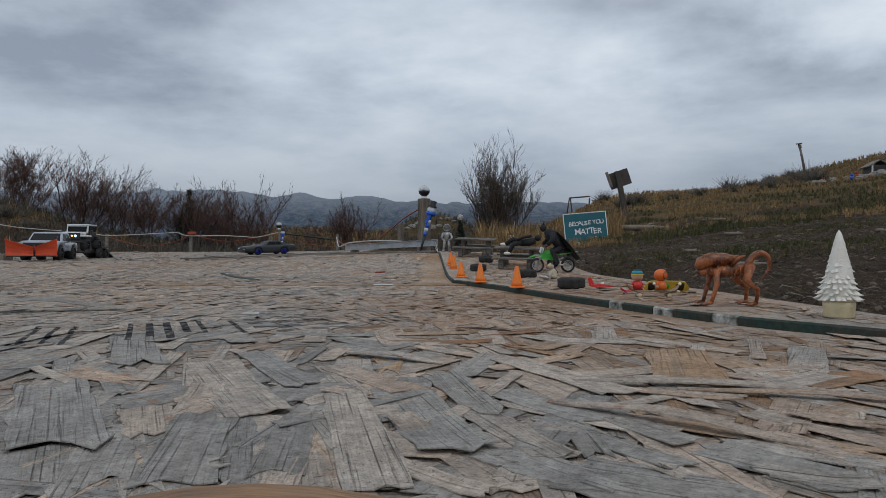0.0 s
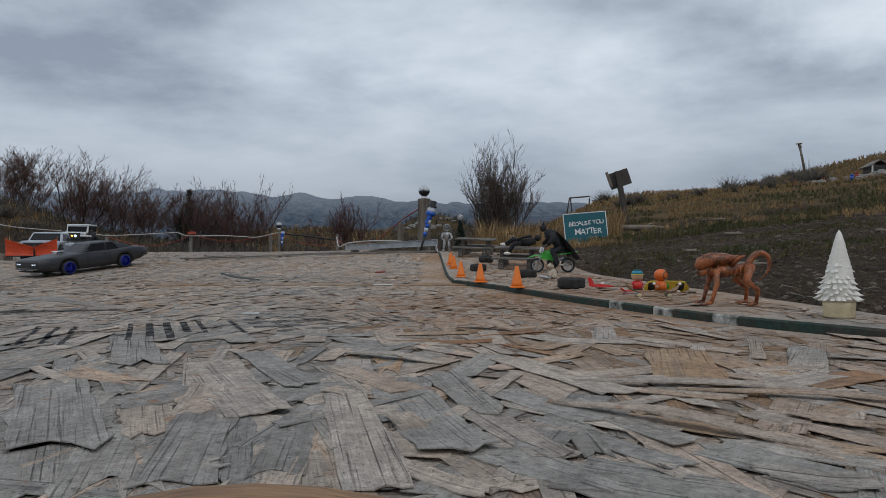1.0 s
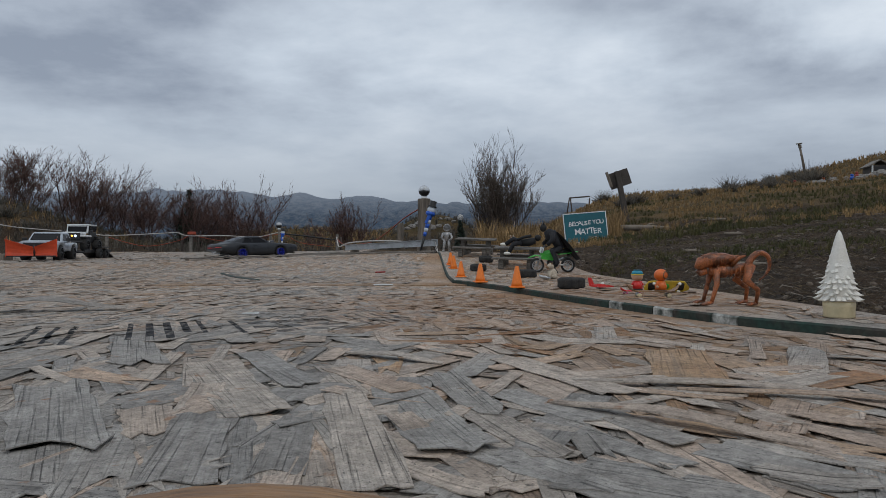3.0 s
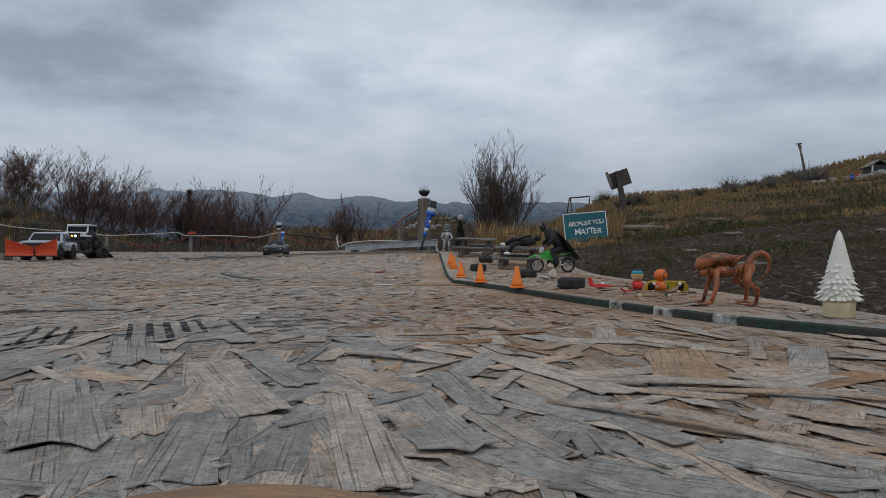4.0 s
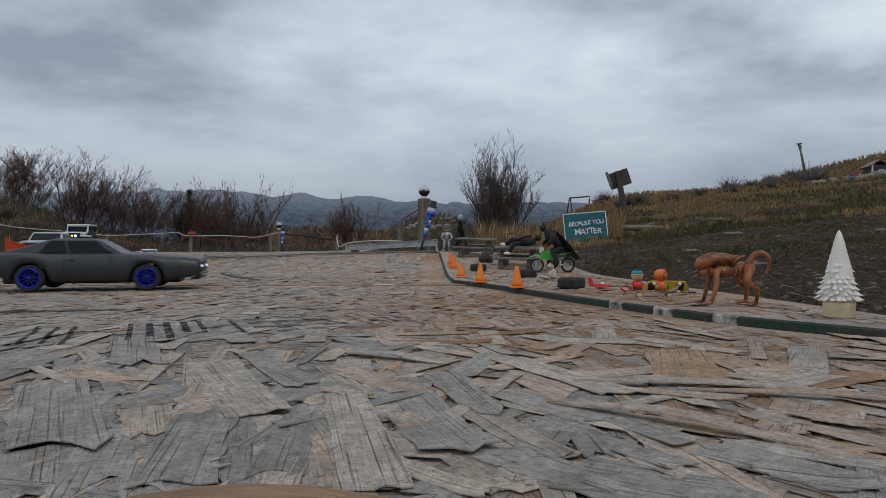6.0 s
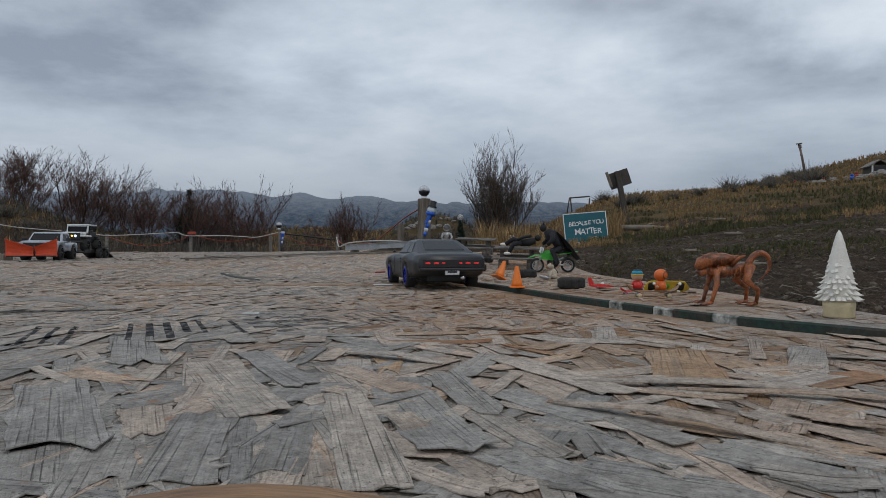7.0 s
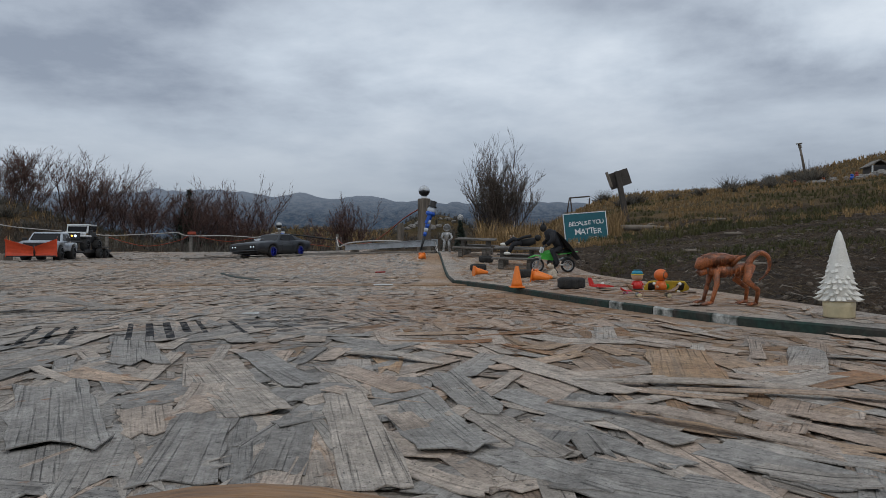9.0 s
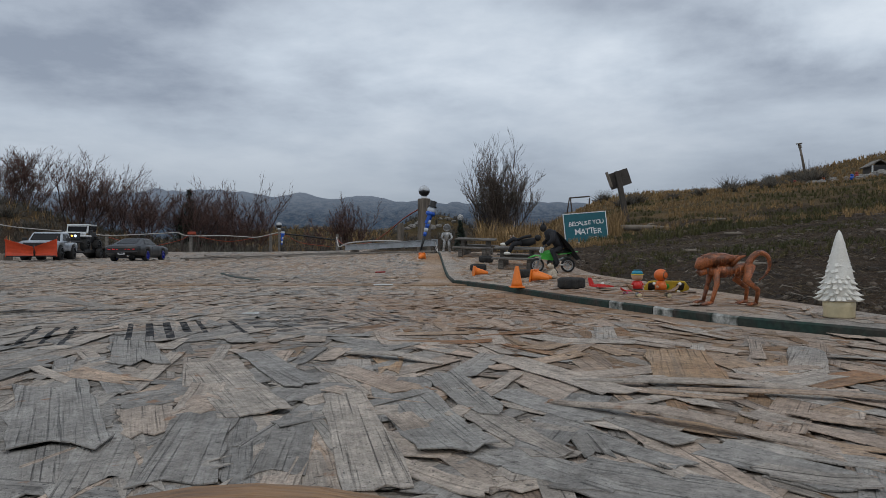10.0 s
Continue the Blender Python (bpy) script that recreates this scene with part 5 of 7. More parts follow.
def picnic_table(x, y, rz):
    ob = thing("picnic_table", on_panel(x, y, rz), "toy picnic table of grey stained wood with two benches", "table", "picnic tables")
    part("tabletop", Shape().box(0.185, 0.085, 0.008, Matrix.Translation((0, 0, 0.072)), 0, 0.2), TABLE_WOOD, ob)
    for sx in (-0.058, 0.058):
        part("leg", Shape().box(0.018, 0.055, 0.072, Matrix.Translation((sx, 0, 0)), 0, 0.1), TABLE_WOOD, ob)
    for sy in (-0.085, 0.085):
        b2 = part("bench", Shape().box(0.185, 0.036, 0.007, Matrix.Translation((0, sy, 0.038)), 0, 0.2), TABLE_WOOD, ob)
        for sx in (-0.055, 0.055):
            part("bench_leg", Shape().box(0.020, 0.028, 0.038, Matrix.Translation((sx, sy, 0)), 0, 0.1), TABLE_WOOD, b2)
    part("stretcher", Shape().box(0.1, 0.012, 0.02, Matrix.Translation((0, 0, 0.03)), 0, 0.1), TABLE_WOOD, ob)
    return ob


picnic_table(0.155, 2.98, -14)
picnic_table(0.300, 2.56, -12)


def sitting_dog(x, y, rz, h, mats, label, z=None):
    s = Shape()
    s.ball(h * 0.30, Matrix.Translation((0, 0, h * 0.30)), 0, 12, (0.95, 0.75, 1.15))
    s.ball(h * 0.21, Matrix.Translation((h * 0.16, 0, h * 0.76)), 0, 12, (1.05, 0.9, 0.9))
    s.ball(h * 0.11, Matrix.Translation((h * 0.36, 0, h * 0.70)), 1, 10, (1.2, 0.8, 0.8))
    for sy in (-1, 1):
        s.loft([[(h * 0.08, sy * h * 0.10, h * 0.88), (h * 0.20, sy * h * 0.10, h * 0.88), (h * 0.14, sy * h * 0.2, h * 0.84)], [(h * 0.10, sy * h * 0.14, h * 1.02), (h * 0.13, sy * h * 0.14, h * 1.02), (h * 0.12, sy * h * 0.17, h * 1.0)]], None, 1)
        s.tube([(h * 0.20, sy * h * 0.10, h * 0.5), (h * 0.28, sy * h * 0.11, 0.02 * h)], [h * 0.08, h * 0.06], 0, 8)
        s.ball(h * 0.15, Matrix.Translation((-h * 0.02, sy * h * 0.2, h * 0.15)), 0, 10, (1.4, 0.7, 0.9))
    m = on_panel(x, y, rz) if z is None else Matrix.Translation((x, y, z)) @ pose(0, 0, 0, 0, 0, rz)
    thing("dog_figurine", m, label, "figurine", "dog figurines", s, mats)


sitting_dog(0.335, 1.93, 200, 0.050, [CREAM_FUR, BROWN_FUR], "cream and brown sitting dog figurine")
sitting_dog(0.285, 2.60, 250, 0.046, [BROWN_FUR, CREAM_FUR], "brown shaggy dog figurine on a picnic table", panel_z(0.285, 2.6) + 0.081)
thing("toy_bowl", on_panel(0.305, 1.90, 0), "small grey metal scoop on the board", "bowl", "",
      Shape().turned([(0.006, 0), (0.016, 0.001), (0.019, 0.009), (0.0175, 0.009), (0.014, 0.003), (0.004, 0.002)], pose(0, 0, 0.001, 0, 14, 0), 0, 18), ALUMINIUM)


def slumped_doll():
    s = Shape()
    s.tube([(-0.060, -0.012, 0.012), (-0.030, -0.014, 0.034), (0.002, -0.008, 0.022)], [0.008, 0.010, 0.011], 0, 8)
    s.tube([(-0.045, -0.036, -0.020), (-0.030, -0.026, 0.012), (0.002, -0.018, 0.020)], [0.008, 0.010, 0.011], 0, 8)
    s.tube([(0.0, -0.012, 0.018), (0.03, 0, 0.020), (0.055, 0.01, 0.028)], [0.014, 0.017, 0.013], 2, 10)
    s.ball(0.013, Matrix.Translation((0.068, 0.012, 0.038)), 2, 10)
    s.ball(0.010, Matrix.Translation((-0.068, -0.013, 0.012)), 1, 8, (1.5, 0.8, 0.7))
    s.ball(0.010, Matrix.Translation((-0.052, -0.038, -0.024)), 1, 8, (1.5, 0.8, 0.7))
    s.tube([(0.04, -0.012, 0.046), (0.01, -0.028, 0.040), (-0.012, -0.026, 0.030)], [0.007, 0.006, 0.005], 2, 7)
    x, y = 0.312, 2.54
    thing("doll", Matrix.Translation((x, y, panel_z(x, y) + 0.082)) @ pose(0, 0, 0, 0, 0, -8), "dark clothed action doll slumped on a picnic table", "doll", "", s, [DENIM, WHITE_PLASTIC, BLACK_CLOTH])


slumped_doll()


def dirt_bike():
    x, y = 0.408, 2.36
    ob = thing("toy_dirt_bike", on_panel(x, y, 184), "toy dirt bike with lime green fenders", "motorcycle")
    # nose towards -x in the world: local +x is forward
    r = 0.0265

    def wheel(px):
        w = part("wheel", Shape().turned([(r * 0.74, -0.006), (r * 0.92, -0.0065), (r, -0.003), (r, 0.003), (r * 0.92, 0.0065), (r * 0.74, 0.006), (r * 0.72, 0), (r * 0.74, -0.006)], pose(0, 0, 0, 90, 0, 0), 0, 26, caps=False), RUBBER, ob, "", pose(px, 0, r))
        s = Shape().turned([(r * 0.66, -0.003), (r * 0.75, -0.004), (r * 0.75, 0.004), (r * 0.66, 0.003), (r * 0.66, -0.003)], pose(0, 0, 0, 90, 0, 0), 0, 24, caps=False)
        s.turned([(0.004, -0.006), (0.004, 0.006)], pose(0, 0, 0, 90, 0, 0), 0, 10)
        for k in range(12):
            a = k * math.tau / 12
            s.tube([(0, 0, 0), (math.cos(a) * r * 0.7, 0, math.sin(a) * r * 0.7)], 0.0009, 0, 4)
        part("rim", s, ALUMINIUM, w)

    wheel(0.058); wheel(-0.058)
    part("front_fender", Shape().loft([[(0.092, -0.004, 0.053), (0.092, 0.004, 0.053), (0.092, 0.004, 0.055), (0.092, -0.004, 0.055)], [(0.065, -0.009, 0.062), (0.065, 0.009, 0.062), (0.065, 0.007, 0.066), (0.065, -0.007, 0.066)],
                                       [(0.035, -0.007, 0.056), (0.035, 0.007, 0.056), (0.035, 0.005, 0.060), (0.035, -0.005, 0.060)]]), GREEN_PLASTIC, ob)
    part("rear_fender", Shape().loft([[(-0.095, -0.005, 0.077), (-0.095, 0.005, 0.077), (-0.095, 0.005, 0.079), (-0.095, -0.005, 0.079)], [(-0.06, -0.009, 0.070), (-0.06, 0.009, 0.070), (-0.06, 0.007, 0.074), (-0.06, -0.007, 0.074)],
                                      [(-0.02, -0.007, 0.066), (-0.02, 0.007, 0.066), (-0.02, 0.005, 0.070), (-0.02, -0.005, 0.070)]]), GREEN_PLASTIC, ob)
    part("seat", Shape().tube([(-0.068, 0, 0.080), (-0.03, 0, 0.077), (0.012, 0, 0.081)], [0.007, 0.009, 0.007], 0, 8), BLACK_PLASTIC, ob)
    part("tank", Shape().ball(0.020, Matrix.Translation((0.018, 0, 0.068)), 0, 12, (1.15, 0.6, 0.75)), GREEN_PLASTIC, ob)
    part("shroud", Shape().loft([[(0.045, -0.011, 0.050), (0.045, 0.011, 0.050), (0.045, 0.011, 0.073), (0.045, -0.011, 0.073)], [(0.000, -0.012, 0.045), (0.000, 0.012, 0.045), (0.000, 0.012, 0.066), (0.000, -0.012, 0.066)]]), GREEN_PLASTIC, ob)
    for sy in (-0.0085, 0.0085):
        part("fork", Shape().tube([(0.058, sy, r), (0.044, sy, 0.062), (0.034, sy, 0.094)], [0.0026, 0.0024, 0.0022], 0, 7), ALUMINIUM, ob)
    part("handlebar", Shape().tube([(0.022, -0.034, 0.101), (0.030, -0.016, 0.097), (0.034, 0, 0.094), (0.030, 0.016, 0.097), (0.022, 0.034, 0.101)], 0.0021, 0, 6), BLACK_PLASTIC, ob)
    part("number_board", Shape().box(0.003, 0.020, 0.022, pose(0.048, 0, 0.074, 0, -14, 0), 0, 0.2), WHITE_PAINT, ob)
    e = Shape().box(0.040, 0.022, 0.030, Matrix.Translation((0.0, 0, 0.018)), 0, 0.25)
    e.turned([(0.011, -0.012), (0.011, 0.012)], pose(-0.002, 0, 0.036, 90, 0, 0), 0, 14)
    part("engine", e, BLACK_PLASTIC, ob)
    part("swingarm", Shape().tube([(-0.058, 0.007, r), (-0.010, 0.008, 0.030)], 0.003, 0, 6), ALUMINIUM, ob)
    part("exhaust", Shape().tube([(0.02, -0.013, 0.036), (0.0, -0.016, 0.028), (-0.03, -0.016, 0.046), (-0.078, -0.014, 0.062)], [0.003, 0.003, 0.004, 0.006], 0, 8), ALUMINIUM, ob)
    part("kickstand", Shape().tube([(0.0, 0.012, 0.026), (-0.012, 0.034, 0.0015)], 0.0018, 0, 5), BLACK_PLASTIC, ob)


dirt_bike()


def caped_doll():
    """A plain dark figure with a cape riding the dirt bike."""
    s = Shape()
    s.tube([(-0.030, 0, 0.086), (-0.016, 0, 0.112), (0.008, 0, 0.140), (0.024, 0, 0.155)], [0.016, 0.017, 0.025, 0.012], 0, 10)
    s.ball(0.013, Matrix.Translation((0.036, 0, 0.166)), 1, 12, (1.0, 0.85, 1.15))
    for sy in (-1, 1):
        s.tube([(0.036, sy * 0.006, 0.176), (0.034, sy * 0.009, 0.191)], [0.0035, 0.0006], 1, 5)
        s.tube([(0.008, sy * 0.024, 0.146), (0.010, sy * 0.042, 0.122), (0.028, sy * 0.034, 0.104)], [0.011, 0.009, 0.007], 0, 8)
        s.tube([(-0.026, sy * 0.010, 0.090), (0.006, sy * 0.024, 0.078), (-0.014, sy * 0.024, 0.036), (-0.004, sy * 0.024, 0.028)], [0.012, 0.010, 0.008, 0.007], 0, 8)
    rings = []
    for i in range(8):
        u = i / 7
        cx, cz, w = -0.012 - 0.074 * u, 0.152 - 0.070 * u - 0.034 * u * u, 0.020 + 0.030 * u
        rings.append([(cx + 0.012 * math.cos(k * 1.9) * u, (k / 8 - 0.5) * 2 * w, cz + 0.006 * math.sin(k * 2.1) * u + (0.012 * u if k % 2 else 0)) for k in range(9)]
                     + [(cx - 0.003 + 0.012 * math.cos(k * 1.9) * u, (k / 8 - 0.5) * 2 * w, cz - 0.002 + 0.006 * math.sin(k * 2.1) * u + (0.012 * u if k % 2 else 0)) for k in range(8, -1, -1)])
    s.loft(rings, None, 1)
    thing("doll", on_panel(0.408, 2.36, 184), "dark caped action doll riding the toy dirt bike", "doll", "", s, [DENIM, BLACK_CLOTH])


caped_doll()


def silver_figure():
    s = Shape()
    for sy in (-1, 1):
        s.tube([(sy * 0.016, 0, 0.0), (sy * 0.013, 0.002, 0.032), (sy * 0.009, 0, 0.062)], [0.005, 0.0065, 0.009], 0, 8)
        s.ball(0.008, Matrix.Translation((sy * 0.017, -0.005, 0.005)), 0, 8, (0.8, 1.5, 0.6))
        s.tube([(sy * 0.016, 0, 0.094), (sy * 0.026, -0.004, 0.074), (sy * 0.018, -0.014, 0.062)], [0.0065, 0.0055, 0.005], 0, 7)
    s.tube([(0, 0, 0.058), (0, 0, 0.078), (0, 0, 0.098)], [0.012, 0.012, 0.017], 0, 10)
    s.ball(0.019, Matrix.Translation((0, 0, 0.122)), 0, 14, (1, 0.8, 1))
    s.turned([(0.014, -0.004), (0.019, 0), (0.014, 0.004), (0.014, -0.004)], pose(0, -0.014, 0.122, 90, 0, 0), 0, 14, caps=False)
    thing("figurine", on_panel(0.018, 3.16, 0), "silver metallic toy figurine standing on the board", "figurine", "", s, SILVER_TOY)


silver_figure()


def mini_tree():
    ob = conifer(0.088, 3.22, 0.165, 8, TINSEL_GREEN, "small artificial green fir with frosted tips", "artificial_tree", "", panel_z(0.088, 3.22), 13, 0.24, 0.085)
    s = Shape().turned([(0.008, -0.003), (0.016, 0), (0.008, 0.003), (0.008, -0.003)], pose(0, 0, 0.176, 90, 0, 0), 0, 12, caps=False)
    s.ball(0.007, Matrix.Translation((0, 0, 0.176)), 0, 8)
    part("topper", s, SILVER_TOY, ob, "silver ornament topper")


mini_tree()


def board_wheels(ob, le, w, mat):
    r = 0.042 * le
    for sx in (-0.28, 0.28):
        part("truck", Shape().box(0.06 * le, w * 0.9, 0.05 * le, Matrix.Translation((sx * le, 0, r * 0.8)), 0, 0.2), ALUMINIUM, ob)
        for sy in (-1, 1):
            part("wheel", Shape().turned([(r * 0.75, -0.025 * le), (r, -0.014 * le), (r, 0.014 * le), (r * 0.75, 0.025 * le)], pose(sx * le, sy * w * 0.42, r, 90, 0, 0), 0, 12), mat, ob)


def skateboard(x, y, rz, le, deck_mat, wheel_mat, label, lift=0.0005, tilt=0):
    ob = thing("toy_skateboard", on_panel(x, y, rz, lift) @ pose(0, 0, 0, 0, tilt, 0), label, "skateboard", "toy skateboards")
    w = le * 0.27
    rings = []
    for i in range(17):
        u = i / 16 - 0.5
        k = max(0.0, abs(u) - 0.30)
        z = 0.095 * le + k * k * 3.2 * le
        ww = w / 2 * (1 - 0.75 * max(0, abs(u) - 0.42) / 0.08)
        rings.append([(u * le, -ww, z + 0.001), (u * le, 0, z), (u * le, ww, z + 0.001), (u * le, ww, z + 0.0028), (u * le, 0, z + 0.0020), (u * le, -ww, z + 0.0028)])
    part("board", Shape().loft(rings), deck_mat, ob)
    board_wheels(ob, le, w, wheel_mat)
    return ob


def round_doll(x, y, rz, z, h, mats, label, hood):
    """A small round-headed vinyl doll, one plain mesh."""
    s = Shape()
    s.turned([(0.26 * h, 0), (0.27 * h, 0.05 * h), (0.24 * h, 0.07 * h)], None, 2, 12)
    s.turned([(0.23 * h, 0.06 * h), (0.25 * h, 0.25 * h), (0.17 * h, 0.45 * h)], None, 0, 14)
    for sy in (-1, 1):
        s.tube([(0, sy * 0.17 * h, 0.42 * h), (0.03 * h, sy * 0.27 * h, 0.24 * h)], [0.07 * h, 0.06 * h], 0, 8)
        s.ball(0.065 * h, Matrix.Translation((0.035 * h, sy * 0.28 * h, 0.21 * h)), 1, 8)
    s.ball(0.29 * h, Matrix.Translation((0, 0, 0.70 * h)), 1 if not hood else 0, 16, (1, 1, 0.92))
    if hood:
        s.turned([(0.14 * h, -0.02 * h), (0.17 * h, 0.02 * h), (0.14 * h, 0.05 * h), (0.13 * h, 0.0), (0.14 * h, -0.02 * h)], pose(0.22 * h, 0, 0.70 * h, 0, 90, 0), 2, 16, caps=False)
        s.ball(0.12 * h, Matrix.Translation((0.20 * h, 0, 0.70 * h)), 1, 10, (0.7, 1, 1))
    else:
        s.turned([(0.305 * h, 0.74 * h), (0.30 * h, 0.80 * h)], None, 4, 16)
        s.turned([(0.295 * h, 0.80 * h), (0.24 * h, 0.92 * h), (0.10 * h, 1.0 * h), (0.01, 1.005 * h)], None, 3, 16)
    thing("vinyl_doll", Matrix.Translation((x, y, z)) @ pose(0, 0, 0, 0, 0, rz), label, "doll", "vinyl dolls", s, mats)


skateboard(0.398, 1.20, -4, 0.098, TAN_WOOD, CREAM_PLASTIC, "toy skateboard with a bare wood deck and cream wheels")
round_doll(0.413, 1.20, 305, panel_z(0.413, 1.2) + 0.0118, 0.044, [ORANGE_PLASTIC, SKIN_PLASTIC, BROWN_FUR, ORANGE_PLASTIC], "orange hooded vinyl doll standing on a toy skateboard", True)
skateboard(0.385, 1.29, 12, 0.050, RED_PLASTIC, PINK_PLASTIC, "small toy skateboard with magenta wheels")
round_doll(0.396, 1.29, 275, panel_z(0.396, 1.29) + 0.0085, 0.041, [RED_PLASTIC, SKIN_PLASTIC, BLACK_PLASTIC, TEAL_PLASTIC, YELLOW_PLASTIC], "red coated vinyl doll in a turquoise and yellow cap", False)


def painted_toy():
    """A skateboard tipped on its side, its underside painted."""
    ob = thing("toy_skateboard", on_panel(0.472, 1.34, -6) @ pose(0, 0, 0.012, -58, 0, 0), "toy skateboard on its side with a yellow and black painted underside", "skateboard", "toy skateboards")
    rings = []
    for i in range(11):
        u = i / 10 - 0.5
        k = max(0.0, abs(u) - 0.33)
        z = -k * k * 0.25
        ww = 0.013 * (1 - 0.75 * max(0, abs(u) - 0.42) / 0.08)
        rings.append([(u * 0.092, -ww, z), (u * 0.092, ww, z), (u * 0.092, ww, z + 0.002), (u * 0.092, -ww, z + 0.002)])
    part("board", Shape().loft(rings), YELLOW_PLASTIC, ob, "yellow painted board")
    for k, (px, r, mt) in enumerate(((-0.030, 0.010, BLACK_PLASTIC), (0.030, 0.010, BLACK_PLASTIC), (0.0, 0.007, GREEN_PLASTIC))):
        part("painted_disc", Shape().turned([(r, 0), (r, 0.0016)], pose(px, 0, -0.0014), 0, 16), mt, ob)
    for px in (-0.026, 0.026):
        for sy in (-1, 1):
            part("wheel", Shape().turned([(0.003, -0.002), (0.0036, 0), (0.003, 0.002)], pose(px, sy * 0.010, -0.005, 90, 0, 0), 0, 10), WHITE_PLASTIC, ob)


painted_toy()


def red_glider():
    s = Shape()
    s.loft([[(-0.026, -0.003, 0.004), (-0.026, 0.003, 0.004), (-0.026, 0.003, 0.008), (-0.026, -0.003, 0.008)], [(0.0, -0.006, 0.001), (0.0, 0.006, 0.001), (0.0, 0.005, 0.010), (0.0, -0.005, 0.010)],
            [(0.030, -0.002, 0.003), (0.030, 0.002, 0.003), (0.030, 0.002, 0.005), (0.030, -0.002, 0.005)]])
    s.plate([(-0.012, -0.022), (0.006, -0.022), (0.012, 0.0), (0.006, 0.022), (-0.012, 0.022), (-0.008, 0)], 0.0016, pose(0, 0, 0.003))
    s.plate([(-0.003, 0.0), (0.010, 0.0), (0.002, 0.018), (-0.006, 0.018)], 0.0016, pose(-0.024, 0.001, 0.006, 90, 0, 0))
    s.ball(0.004, Matrix.Translation((0.004, 0, 0.010)), 1, 8)
    thing("toy_glider", on_panel(0.368, 1.475, -4), "small red plastic toy with an upturned tail fin", "toy", "", s, [RED_PLASTIC, WHITE_PLASTIC])


red_glider()


def crawling_figure():
    """A rust-brown creature on four legs with a long domed head and a curled tail; one plain mesh."""
    s = Shape()
    # x runs from the head (negative) to the tail
    s.tube([(-0.052, 0, 0.058), (-0.046, 0, 0.068), (-0.030, 0, 0.074), (-0.008, 0, 0.075), (0.010, 0, 0.0735)], [0.006, 0.0105, 0.0115, 0.0095, 0.005], 0, 12)
    s.tube([(-0.052, 0, 0.057), (-0.048, 0, 0.052), (-0.038, 0, 0.055)], [0.004, 0.006, 0.006], 0, 8)
    for i in range(13):
        u = i / 12
        r = 0.0121 - 0.0055 * max(0.0, u - 0.45) / 0.55
        s.turned([(r - 0.0012, -0.0010), (r, 0), (r - 0.0012, 0.0010)], pose(-0.044 + 0.052 * u, 0, 0.0705 + 0.0045 * u, 0, 90, 0), 0, 14, caps=False)
    s.tube([(-0.034, 0, 0.056), (-0.012, 0, 0.054), (0.012, 0, 0.060), (0.030, 0, 0.062)], [0.007, 0.0105, 0.0075, 0.0075], 0, 10)
    for i in range(6):
        x = -0.022 + 0.007 * i
        s.turned([(0.0100, -0.0011), (0.0112, 0), (0.0100, 0.0011)], pose(x, 0, 0.055, 0, 90, 0), 0, 12, caps=False)
    for sy in (-1, 1):
        s.tube([(-0.026, sy * 0.012, 0.056), (-0.028, sy * 0.020, 0.034), (-0.033, sy * 0.019, 0.016), (-0.036, sy * 0.018, 0.004)], [0.0068, 0.0042, 0.0033, 0.0030], 0, 8)
        s.tube([(0.028, sy * 0.010, 0.064), (0.018, sy * 0.020, 0.040), (0.036, sy * 0.020, 0.026), (0.033, sy * 0.020, 0.004)], [0.0088, 0.0068, 0.0040, 0.0030], 0, 8)
        for px in (-0.037, 0.034):
            for k in (-1, 0, 1):
                s.tube([(px, sy * 0.019, 0.005), (px - 0.008, sy * 0.019 + k * 0.005, 0.004), (px - 0.015, sy * 0.019 + k * 0.007, 0.0014)], [0.0032, 0.0024, 0.001], 0, 6)
    tail = [(0.028, 0, 0.064), (0.036, 0, 0.078), (0.048, 0, 0.085), (0.060, 0, 0.079), (0.063, 0, 0.064), (0.057, 0, 0.050), (0.046, 0, 0.040)]
    s.tube(sag(tail, 3), [0.0062 - 0.0048 * i / 18 for i in range(19)], 0, 8)
    for i, p in enumerate(sag(tail, 3)[2:-2]):
        s.ball(0.0056 - 0.00028 * i, Matrix.Translation(p), 0, 8, (0.55, 1.0, 0.9))
    for k in (-1, 1):
        s.tube([(0.0, k * 0.006, 0.064), (0.012, k * 0.012, 0.078), (0.020, k * 0.013, 0.080)], [0.004, 0.003, 0.0015], 0, 6)
    thing("creature_figurine", on_panel(0.467, 1.03, -3), "rust-brown plastic creature figurine crawling on four legs", "figurine", "", s, RUST_PLASTIC)


crawling_figure()


